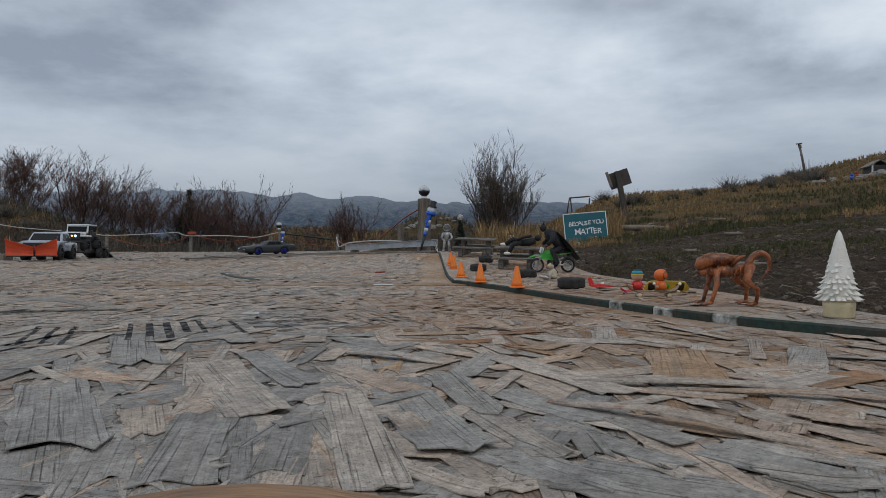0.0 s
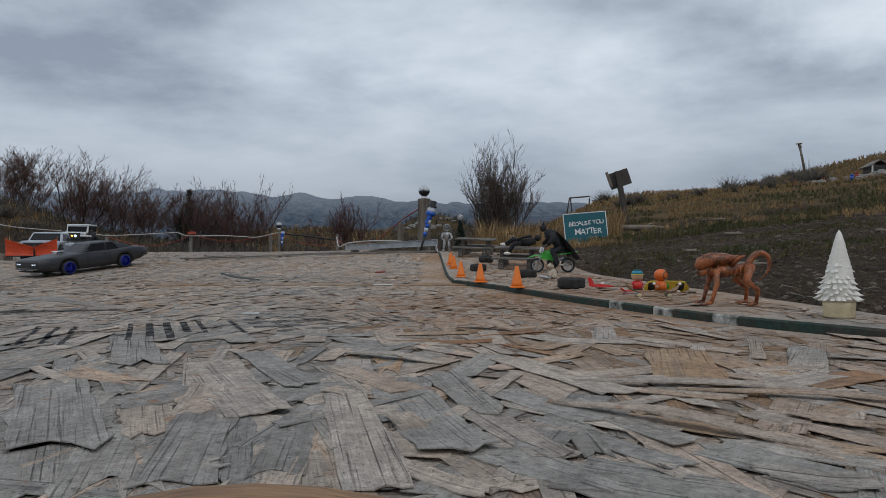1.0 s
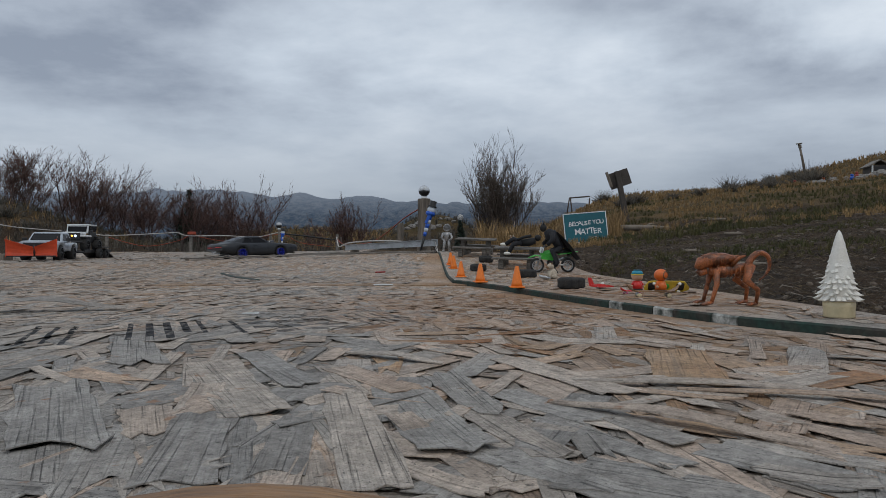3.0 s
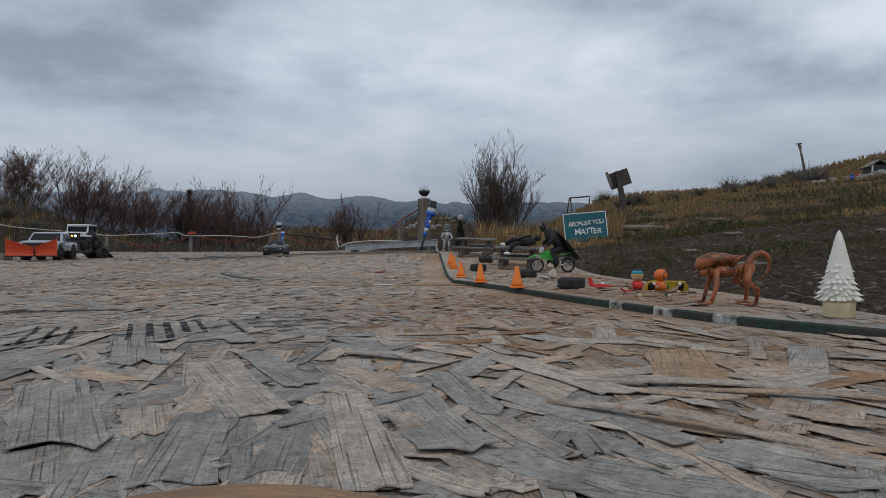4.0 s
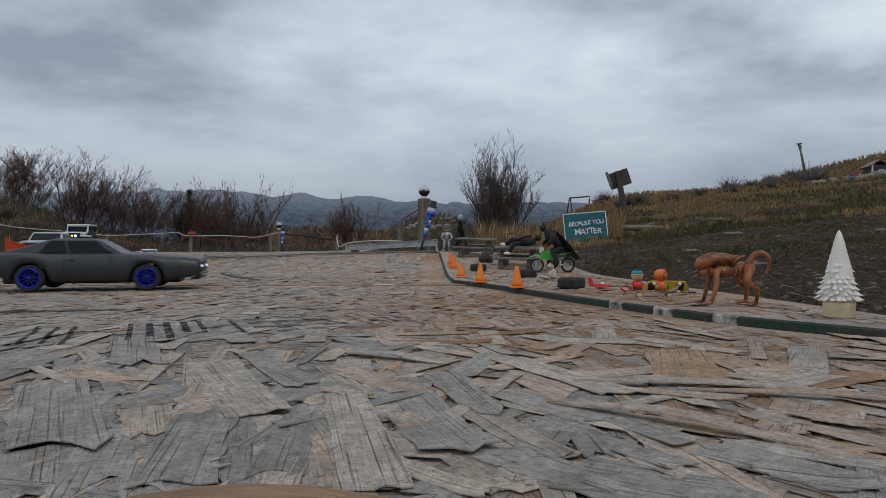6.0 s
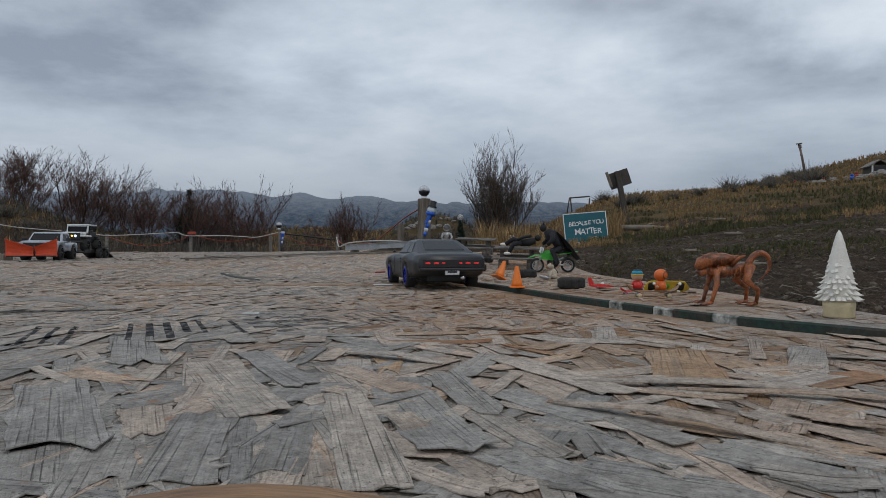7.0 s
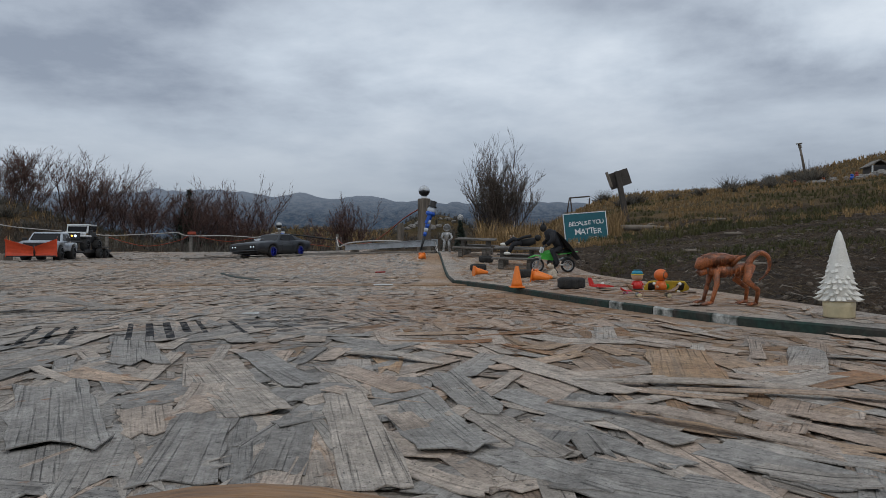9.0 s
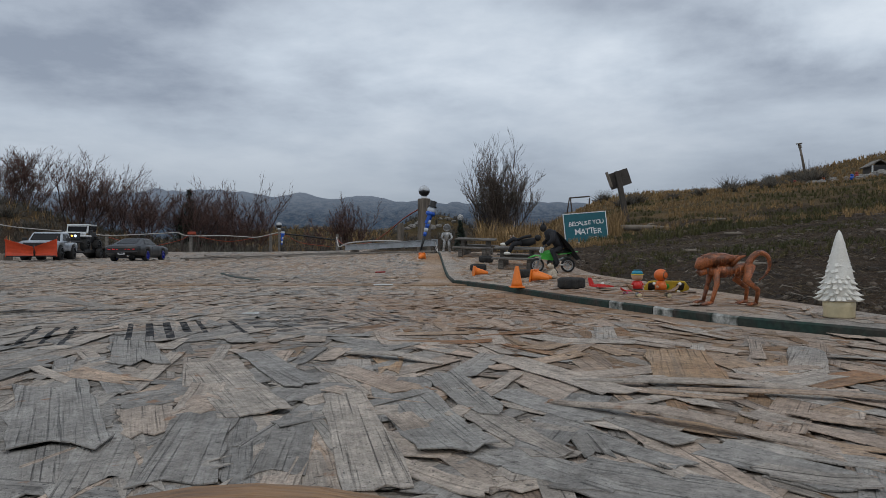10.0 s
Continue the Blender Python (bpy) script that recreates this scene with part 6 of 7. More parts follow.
def white_tree():
    x, y = 0.529, 0.845
    ob = thing("tree_figurine", on_panel(x, y, 0), "frosted white plastic fir tree on a cream base", "figurine")
    part("base", Shape().turned([(0.0180, 0), (0.0188, 0.002), (0.0185, 0.012), (0.0192, 0.0135), (0.0192, 0.021), (0.016, 0.022)], n=28), CREAM_PLASTIC, ob, "cream plastic base")
    rng = random.Random(12)
    s = Shape().turned([(0.0200, 0.022), (0.0205, 0.030), (0.0158, 0.058), (0.0104, 0.082), (0.0062, 0.100), (0.0030, 0.112), (0.0006, 0.1160)], None, 0, 22)
    tiers = 11
    for i in range(tiers):
        u = i / tiers
        r0 = 0.0200 * (1 - u) + 0.0038
        boughs = max(7, round(20 * (1 - 0.6 * u)))
        for k in range(boughs):
            a = (k + 0.5 * (i % 2) + rng.uniform(-0.3, 0.3)) * math.tau / boughs
            rr, z1 = r0 * rng.uniform(0.94, 1.14), 0.0235 + 0.079 * u + rng.uniform(-0.0016, 0.0016)
            wide = 2.1 * r0 / boughs + 0.0007
            ca, sa = math.cos(a), math.sin(a)
            s.tube([(ca * rr * 0.45, sa * rr * 0.45, z1 + 0.0085), (ca * rr * 0.80, sa * rr * 0.80, z1 + 0.0038), (ca * rr, sa * rr, z1 + 0.0004), (ca * rr * 1.13, sa * rr * 1.13, z1 + 0.0004)],
                   [wide * 1.1, wide * 1.1, wide * 0.85, wide * 0.15], 0, 6, None, False, 0.6)
    part("crown", s, WHITE_PLASTIC, ob)


white_tree()


# ---- near the camera, and on the deck ----
def round_block():
    """The rounded end of an oiled wooden stand."""
    rings = []
    for y in (-0.02, 0.055, 0.095, 0.112, 0.117):
        k = {-0.02: 1, 0.055: 1, 0.095: 1, 0.112: 0.985, 0.117: 0.95}[y]
        ring = [(-0.105, y, 0.0), (-0.005, y, 0.0)]
        for i in range(9):
            u = i / 8
            ring.append((-0.010 - 0.09 * u, y, k * (0.052 + 0.0100 * math.sin(math.pi * u) ** 0.8)))
        rings.append(ring)
    s = Shape().loft(rings, None, 0, False)
    thing("wooden_stand", Matrix.Translation((0.022, 0, 0.0025)), "rounded tan wooden block on the deck", "block", "", s, TAN_WOOD)


round_block()


def lifted_board():
    """A torn sheet of grey board at the joint, curling off the deck."""
    rng = random.Random(3)
    for pts, th, lb in (([(-1.37, 3.30), (-1.13, 3.26), (-1.02, 3.34), (-1.05, 3.46), (-1.36, 3.44)], 0.006, "torn grey board scrap lying on the deck"),
                        ([(-1.06, 3.30), (-0.6, 3.36), (-0.05, 3.24), (-0.04, 3.50), (-0.75, 3.62), (-1.06, 3.56)], 0.008, "grey board sheet overlapping the deck's far edge")):
        s = Shape()
        top = [(x, y, deck_z(x, y) + 0.017) for x, y in pts]
        s.loft([[(x, y, z - th) for x, y, z in top], top])
        thing("board_scrap", Matrix.Identity(4), lb, "board", "board scraps", s, GREY_WOOD)
    s = Shape()
    for k in range(7):
        x, y = -1.12 + rng.uniform(-0.1, 0.1), 3.24 + rng.uniform(-0.04, 0.04)
        a = rng.uniform(-0.6, 0.6)
        z = deck_z(x, y) + 0.012
        s.tube([(x - 0.06 * math.cos(a), y - 0.06 * math.sin(a), z), (x, y, z + 0.012), (x + 0.07 * math.cos(a), y + 0.07 * math.sin(a), z + 0.004)], [0.002, 0.004, 0.001], 0, 5, None, True, 0.4)
    thing("splinters", Matrix.Identity(4), "loose dark wood splinters on the deck", "splinter", "", s, GREY_WOOD)
    s = Shape()
    rings = []
    for i in range(12):
        u = i / 11
        x, y = -0.85 + 0.26 * u, 2.42 - 0.40 * u
        w = 0.006 * math.sin(math.pi * (0.1 + 0.85 * u)) + 0.003 * rng.random()
        rings.append([(x - w, y, deck_z(x, y) + 0.003), (x + w, y + 0.01, deck_z(x, y) + 0.003), (x + w, y + 0.01, deck_z(x, y) + 0.0075), (x - w, y, deck_z(x, y) + 0.0055)])
    s.loft(rings)
    thing("painted_strip", Matrix.Identity(4), "peeling strip of dark green painted wood on the deck", "strip", "", s, GREEN_EDGE)
    s = Shape().loft([[(-0.012, -0.004, 0.003), (0.010, -0.006, 0.003), (0.014, 0.004, 0.003), (-0.008, 0.006, 0.003)], [(-0.011, -0.004, 0.0046), (0.009, -0.006, 0.0060), (0.013, 0.004, 0.0046), (-0.007, 0.006, 0.0042)]])
    thing("white_chip", Matrix.Translation((-0.305, 1.0, 0.0)), "white plastic chip lying on the deck", "chip", "", s, WHITE_PAINT)
    s = Shape().loft([[(-0.02, -0.012, 0), (0.018, -0.014, 0), (0.024, 0.012, 0), (-0.014, 0.014, 0)], [(-0.019, -0.012, 0.003), (0.018, -0.014, 0.005), (0.023, 0.012, 0.004), (-0.013, 0.014, 0.003)]])
    thing("red_chip", on_deck(-0.245, 2.45, 10, 0.004), "faded red painted chip on the deck", "chip", "", s, SHED_RED)
    s = Shape().box(0.055, 0.008, 0.004, None, 0, 0.2)
    thing("white_chip", on_deck(-0.17, 1.80, 3, 0.0015), "pale painted sliver in the deck joint", "chip", "", s, WHITE_PAINT)


lifted_board()


def long_splinter(x0, y0, x1, y1, w, lift, label):
    """A long strand torn loose, arching off the deck."""
    rng = random.Random(int(abs(x0) * 1000))
    d = Vector((x1 - x0, y1 - y0, 0)); n = Vector((-d.y, d.x, 0)).normalized()
    rings = []
    for i in range(9):
        u = i / 8
        p = Vector((x0, y0, 0)) + d * u
        z = deck_z(p.x, p.y) + 0.003 + lift * math.sin(math.pi * u) ** 2
        k = w / 2 * math.sin(math.pi * (0.08 + 0.84 * u)) * rng.uniform(0.8, 1.2)
        q, r = p - n * k, p + n * k
        rings.append([(q.x, q.y, z), (r.x, r.y, z + 0.2 * lift), (r.x, r.y, z + 0.2 * lift + 0.001), (q.x, q.y, z + 0.001)])
    me = Shape().loft(rings).mesh("splinter", FLAKE)
    set_grain(me, [((v.co - Vector((x0, y0, 0))).dot(d.normalized()), (v.co - Vector((x0, y0, 0))).dot(n)) for v in me.vertices])
    tagged(new("splinter", me), label, "splinter", "splinters")


SPL = "long weathered splinter arching off the deck"
for v in ((-0.80, 1.02, -0.54, 1.08, 0.050, 0.018), (-0.095, 0.62, 0.0, 0.56, 0.014, 0.004), (0.07, 0.42, 0.19, 0.325, 0.012, 0.006), (0.10, 0.49, 0.30, 0.44, 0.014, 0.004),
          (0.02, 0.84, 0.09, 0.80, 0.022, 0.008), (0.17, 0.46, 0.36, 0.40, 0.010, 0.003)):
    long_splinter(*v, SPL)


# ---- vehicles ----
def lerp_line(table, x):
    for (x0, v0), (x1, v1) in zip(table, table[1:]):
        if x <= x1:
            u = max(0.0, (x - x0) / (x1 - x0))
            return v0 + (v1 - v0) * (u * u * (3 - 2 * u))
    return table[-1][1]


def body_shell(x0, x1, top, low, half, axles, arch, steps=76, tuck=0.93, crown=0.003, arch_low=None):
    """A lofted vehicle body with open wheel arches; x runs forward."""
    rings = []
    for i in range(steps + 1):
        x = x0 + (x1 - x0) * i / steps
        zt, zb, w = lerp_line(top, x), lerp_line(low, x), lerp_line(half, x)
        for ax, az in axles:
            if abs(x - ax) < arch:
                zb = max(zb, az + math.sqrt(arch * arch - (x - ax) ** 2) * 0.96)
        zb = min(zb, zt - 0.008)
        zm = zb + (zt - zb) * 0.55
        pts = [(x, 0, zb), (x, w * tuck, zb), (x, w * 0.985, zb + (zt - zb) * 0.25), (x, w, zm), (x, w * 0.975, zt - 0.006), (x, w * 0.90, zt - 0.0005), (x, w * 0.5, zt + crown * 0.8), (x, 0, zt + crown)]
        rings.append(pts + [(p[0], -p[1], p[2]) for p in reversed(pts[1:-1])])
    return Shape().loft(rings, None, 0, True)


def cabin_panel(c, u0, u1, v0, v1, out, thick=0.0012, n=None):
    """A pane on a face given by four corners (bottom left, bottom right, top right, top left)."""
    c = [Vector(p) for p in c]
    at = lambda u, v: c[0].lerp(c[1], u).lerp(c[3].lerp(c[2], u), v)
    nrm = (c[1] - c[0]).cross(c[3] - c[0]).normalized()
    if nrm.dot(Vector(out)) < 0:
        nrm = -nrm
    q = [at(u0, v0), at(u1, v0), at(u1 if n is None else n[1], v1), at(u0 if n is None else n[0], v1)]
    return Shape().loft([[tuple(p - nrm * 0.002) for p in q], [tuple(p + nrm * thick) for p in q]])


def wheel_at(ob, r, w, m, rim_mat, spokes=10, name="wheel"):
    tilt = pose(0, 0, 0, 90, 0, 0)
    s = Shape().turned([(r * 0.76, -w / 2), (r * 0.93, -w / 2), (r, -w * 0.36), (r, w * 0.36), (r * 0.93, w / 2), (r * 0.76, w / 2), (r * 0.76, -w / 2)], tilt, 0, 30, caps=False)
    wh = part(name, s, RUBBER, ob, "", m)
    s = Shape().turned([(r * 0.66, -w * 0.52), (r * 0.765, -w * 0.505), (r * 0.765, w * 0.505), (r * 0.66, w * 0.52), (r * 0.66, -w * 0.52)], tilt, 0, 28, caps=False)
    s.turned([(r * 0.15, -w * 0.5), (r * 0.15, w * 0.5)], tilt, 0, 12)
    for k in range(spokes):
        a = k * math.tau / spokes
        for y in (-w * 0.42, w * 0.42):
            s.tube([(math.cos(a) * r * 0.1, y, math.sin(a) * r * 0.1), (math.cos(a) * r * 0.73, y, math.sin(a) * r * 0.73)], r * 0.042, 0, 5)
    part("rim", s, rim_mat, wh)
    part("brake_disc", Shape().turned([(r * 0.62, -0.0012), (r * 0.62, 0.0012)], tilt, 0, 20), BLACK_PLASTIC, wh)
    return wh


def muscle_car():
    ob = thing("toy_car", Matrix.Identity(4), "matte grey radio-controlled muscle car with blue wheels", "car")
    top = [(-0.25, 0.081), (-0.235, 0.087), (-0.16, 0.092), (-0.08, 0.0885), (0.06, 0.0885), (0.10, 0.0865), (0.20, 0.080), (0.243, 0.0755), (0.25, 0.072)]
    low = [(-0.25, 0.046), (-0.20, 0.034), (-0.15, 0.022), (0.17, 0.022), (0.22, 0.030), (0.25, 0.036)]
    half = [(-0.25, 0.084), (-0.22, 0.093), (-0.13, 0.0985), (-0.02, 0.0915), (0.12, 0.0965), (0.20, 0.094), (0.25, 0.086)]
    ax = [(-0.128, 0.030), (0.128, 0.030)]
    part("body", body_shell(-0.25, 0.25, top, low, half, ax, 0.0385), GREY_PAINT, ob)
    b = [(0.070, 0.079, 0.087), (-0.200, 0.074, 0.090)]
    t = [(0.010, 0.060, 0.1235), (-0.095, 0.058, 0.1235)]
    rings = [[(b[0][0], -b[0][1], b[0][2]), (b[0][0], b[0][1], b[0][2]), (b[1][0], b[1][1], b[1][2]), (b[1][0], -b[1][1], b[1][2])],
             [(t[0][0], -t[0][1], t[0][2]), (t[0][0], t[0][1], t[0][2]), (t[1][0], t[1][1], t[1][2]), (t[1][0], -t[1][1], t[1][2])],
             [(0.000, -0.048, 0.1275), (0.000, 0.048, 0.1275), (-0.082, 0.046, 0.1275), (-0.082, -0.046, 0.1275)]]
    cab = part("cabin", Shape().loft(rings), GREY_PAINT, ob)
    bm = bmesh.new(); bm.from_mesh(cab.data)
    bmesh.ops.bevel(bm, geom=bm.edges[:], offset=0.0035, segments=3, affect="EDGES", profile=0.5)
    bm.to_mesh(cab.data); bm.free()
    R0, R1 = rings[0], rings[1]
    part("windshield", cabin_panel((R0[0], R0[1], R1[1], R1[0]), 0.07, 0.93, 0.08, 0.93, (1, 0, 1)), DARK_GLASS, cab)
    part("rear_window", cabin_panel((R0[2], R0[3], R1[3], R1[2]), 0.13, 0.87, 0.25, 0.95, (-1, 0, 1)), DARK_GLASS, cab)
    for q, o in (((R0[1], R0[2], R1[2], R1[1]), (0, 1, 0)), ((R0[0], R0[3], R1[3], R1[0]), (0, -1, 0))):
        part("side_window", cabin_panel(q, 0.08, 0.44, 0.10, 0.90, o, n=(0.06, 0.60)), DARK_GLASS, cab)
        part("quarter_window", cabin_panel(q, 0.455, 0.70, 0.10, 0.90, o, n=(0.64, 0.90)), DARK_GLASS, cab)
    part("grille", Shape().box(0.006, 0.150, 0.024, Matrix.Translation((0.2495, 0, 0.045)), 0, 0.2), BLACK_PLASTIC, ob)
    part("bumper", Shape().box(0.010, 0.165, 0.007, Matrix.Translation((0.250, 0, 0.0355)), 0, 0.3), GREY_PAINT, ob)
    part("chin_spoiler", Shape().box(0.020, 0.150, 0.006, Matrix.Translation((0.238, 0, 0.024)), 0, 0.3), BLACK_PLASTIC, ob)
    for y in (-0.064, -0.047, 0.047, 0.064):
        part("headlight", Shape().turned([(0.0029, 0), (0.0029, 0.003), (0.0016, 0.0036)], pose(0.2505, y, 0.058, 0, 90, 0), 0, 12), HEADLIGHT, ob, "lit white headlight")
    part("tail_panel", Shape().box(0.005, 0.150, 0.020, Matrix.Translation((-0.2495, 0, 0.055)), 0, 0.2), BLACK_PLASTIC, ob)
    for y, l in ((-0.062, 1), (-0.040, 1), (-0.022, 0.6), (0.022, 0.6), (0.040, 1), (0.062, 1)):
        part("tail_light", Shape().box(0.0035, 0.012 * l, 0.0042, Matrix.Translation((-0.2525, y, 0.064)), 0, 0.3), RED_LIGHT, ob, "lit red tail light")
    pl = part("rear_plate", Shape().box(0.003, 0.036, 0.015, Matrix.Translation((-0.2515, 0, 0.037)), 0, 0.2), PLATE_WHITE, ob, "white plate with an illegible dark bar")
    part("plate_bar", Shape().box(0.002, 0.024, 0.005, Matrix.Translation((-0.2525, 0, 0.042)), 0, 0.1), PRINT_DARK, pl)
    part("rear_bumper", Shape().box(0.012, 0.165, 0.007, Matrix.Translation((-0.249, 0, 0.0475)), 0, 0.3), GREY_PAINT, ob)
    part("exhaust_tip", Shape().turned([(0.005, 0), (0.005, 0.02)], pose(-0.245, -0.03, 0.030, 0, 90, 0), 0, 10), CHROME, ob)
    sc = part("blower", Shape().box(0.042, 0.030, 0.009, Matrix.Translation((0.115, 0, 0.086)), 0, 0.2), CHROME, ob, "chrome blower on the hood")
    part("scoop", Shape().box(0.032, 0.046, 0.006, Matrix.Translation((0.118, 0, 0.095)), 0, 0.3), CHROME, sc)
    for y in (-1, 1):
        part("wing_mirror", Shape().box(0.010, 0.009, 0.007, Matrix.Translation((0.045, y * 0.094, 0.091)), 0, 0.3), BLACK_PLASTIC, ob)
        part("side_marker", Shape().box(0.010, 0.002, 0.004, Matrix.Translation((0.205, y * 0.0938, 0.055)), 0, 0.2), BLACK_PLASTIC, ob)
        part("door_line", Shape().box(0.0012, 0.0012, 0.045, Matrix.Translation((0.045, y * 0.0934, 0.034)), 0, 0.1), BLACK_PLASTIC, ob)
        part("door_line", Shape().box(0.0012, 0.0012, 0.045, Matrix.Translation((-0.055, y * 0.0932, 0.034)), 0, 0.1), BLACK_PLASTIC, ob)
        part("door_handle", Shape().box(0.012, 0.003, 0.0025, Matrix.Translation((-0.040, y * 0.0925, 0.074)), 0, 0.2), GREY_PAINT, ob)
    part("chassis", Shape().box(0.40, 0.10, 0.022, Matrix.Translation((0.0, 0, 0.016)), 0, 0.2), BLACK_PLASTIC, ob)
    wheels = [wheel_at(ob, 0.0315, 0.026, pose(px, py, 0.0315), BLUE_RIM, 10) for px in (0.128, -0.128) for py in (0.083, -0.083)]
    return ob, wheels


toy_car, car_wheels = muscle_car()


def pickup():
    """Silver pickup with a V plough; x forward."""
    m = on_deck(-2.55, 4.10, -73)
    ob = thing("toy_pickup", m, "silver radio-controlled pickup truck with a black grille", "truck")
    ax = [(-0.150, 0.050), (0.150, 0.050)]
    top = [(-0.25, 0.118), (0.02, 0.118), (0.08, 0.124), (0.20, 0.126), (0.25, 0.120)]
    low = [(-0.25, 0.062), (0.25, 0.058)]
    half = [(-0.25, 0.104), (-0.15, 0.108), (0.0, 0.100), (0.15, 0.110), (0.25, 0.102)]
    part("body", body_shell(-0.25, 0.25, top, low, half, ax, 0.062, tuck=0.97), SILVER_PAINT, ob)
    rings = [[(0.105, -0.096, 0.120), (0.105, 0.096, 0.120), (-0.115, 0.096, 0.120), (-0.115, -0.096, 0.120)], [(0.040, -0.082, 0.178), (0.040, 0.082, 0.178), (-0.105, 0.084, 0.178), (-0.105, -0.084, 0.178)],
             [(0.024, -0.070, 0.184), (0.024, 0.070, 0.184), (-0.092, 0.072, 0.184), (-0.092, -0.072, 0.184)]]
    cab = part("cabin", Shape().loft(rings), SILVER_PAINT, ob)
    R0, R1 = rings[0], rings[1]
    part("windshield", cabin_panel((R0[0], R0[1], R1[1], R1[0]), 0.05, 0.95, 0.10, 0.93, (1, 0, 1)), DARK_GLASS, cab)
    for q, o in (((R0[1], R0[2], R1[2], R1[1]), (0, 1, 0)), ((R0[0], R0[3], R1[3], R1[0]), (0, -1, 0))):
        part("side_window", cabin_panel(q, 0.12, 0.50, 0.12, 0.88, o), DARK_GLASS, cab)
        part("side_window", cabin_panel(q, 0.55, 0.90, 0.12, 0.88, o), DARK_GLASS, cab)
    part("grille", Shape().box(0.006, 0.150, 0.036, Matrix.Translation((0.249, 0, 0.078)), 0, 0.2), BLACK_PLASTIC, ob)
    part("bumper", Shape().box(0.018, 0.205, 0.016, Matrix.Translation((0.252, 0, 0.056)), 0, 0.3), BLACK_PLASTIC, ob)
    for y in (-1, 1):
        part("headlight", Shape().box(0.005, 0.030, 0.030, Matrix.Translation((0.247, y * 0.085, 0.080)), 0, 0.3), CHROME, ob)
        part("tow_mirror", Shape().box(0.012, 0.026, 0.026, Matrix.Translation((0.060, y * 0.124, 0.122)), 0, 0.3), BLACK_PLASTIC, ob)
        part("door_line", Shape().box(0.0015, 0.0015, 0.05, Matrix.Translation((0.075, y * 0.1035, 0.068)), 0, 0.1), BLACK_PLASTIC, ob)
        part("door_line", Shape().box(0.0015, 0.0015, 0.05, Matrix.Translation((-0.02, y * 0.1015, 0.068)), 0, 0.1), BLACK_PLASTIC, ob)
    part("antenna", Shape().tube([(0.10, -0.092, 0.124), (0.095, -0.092, 0.165)], 0.0012, 0, 4), BLACK_PLASTIC, ob)
    part("chassis", Shape().box(0.46, 0.11, 0.03, Matrix.Translation((0, 0, 0.040)), 0, 0.2), BLACK_PLASTIC, ob)
    for px in (0.150, -0.150):
        part("axle", Shape().tube([(px, -0.08, 0.050), (px, 0.08, 0.050)], 0.010, 0, 8), BLACK_PLASTIC, ob)
        for py in (0.088, -0.088):
            wheel_at(ob, 0.050, 0.042, pose(px, py, 0.050), BLACK_PLASTIC, 8)
    # plough: two curved wings meeting in a V, hung on an arm from the bumper
    pl = part("plow_arm", Shape().box(0.055, 0.09, 0.012, Matrix.Translation((0.275, 0, 0.050)), 0, 0.2), BLACK_PLASTIC, ob)
    for sgn in (-1, 1):
        rings = []
        for i in range(7):
            u = i / 6
            y = sgn * (0.003 + 0.130 * u)
            x = 0.300 + 0.050 * u
            h0, h1 = 0.030, 0.088 + 0.046 * u
            col = [(x + 0.022 * (v - 0.3) ** 2 * 2, y, h0 + (h1 - h0) * v) for v in (0, 0.25, 0.5, 0.75, 1)]
            rings.append(col + [(a - 0.004, b2, c) for a, b2, c in reversed(col)])
        w = part("plow_wing", Shape().loft(rings, None, 0, False), PLOW_ORANGE, pl, "red-orange plough wing")
        part("wing_rib", Shape().box(0.008, 0.004, 0.105, Matrix.Translation((0.352, sgn * 0.132, 0.028)), 0, 0.2), PLOW_ORANGE, w)
        part("cutting_edge", Shape().tube([(0.303, sgn * 0.004, 0.032), (0.353, sgn * 0.132, 0.032)], 0.004, 0, 5), BLACK_PLASTIC, w)
        part("marker_rod", Shape().tube([(0.348, sgn * 0.129, 0.125), (0.346, sgn * 0.133, 0.150)], 0.0015, 0, 5), CORD_RED, w)
    part("plow_hinge", Shape().tube([(0.302, 0, 0.028), (0.302, 0, 0.100)], 0.005, 0, 8), BLACK_PLASTIC, pl)
    return ob


pickup()


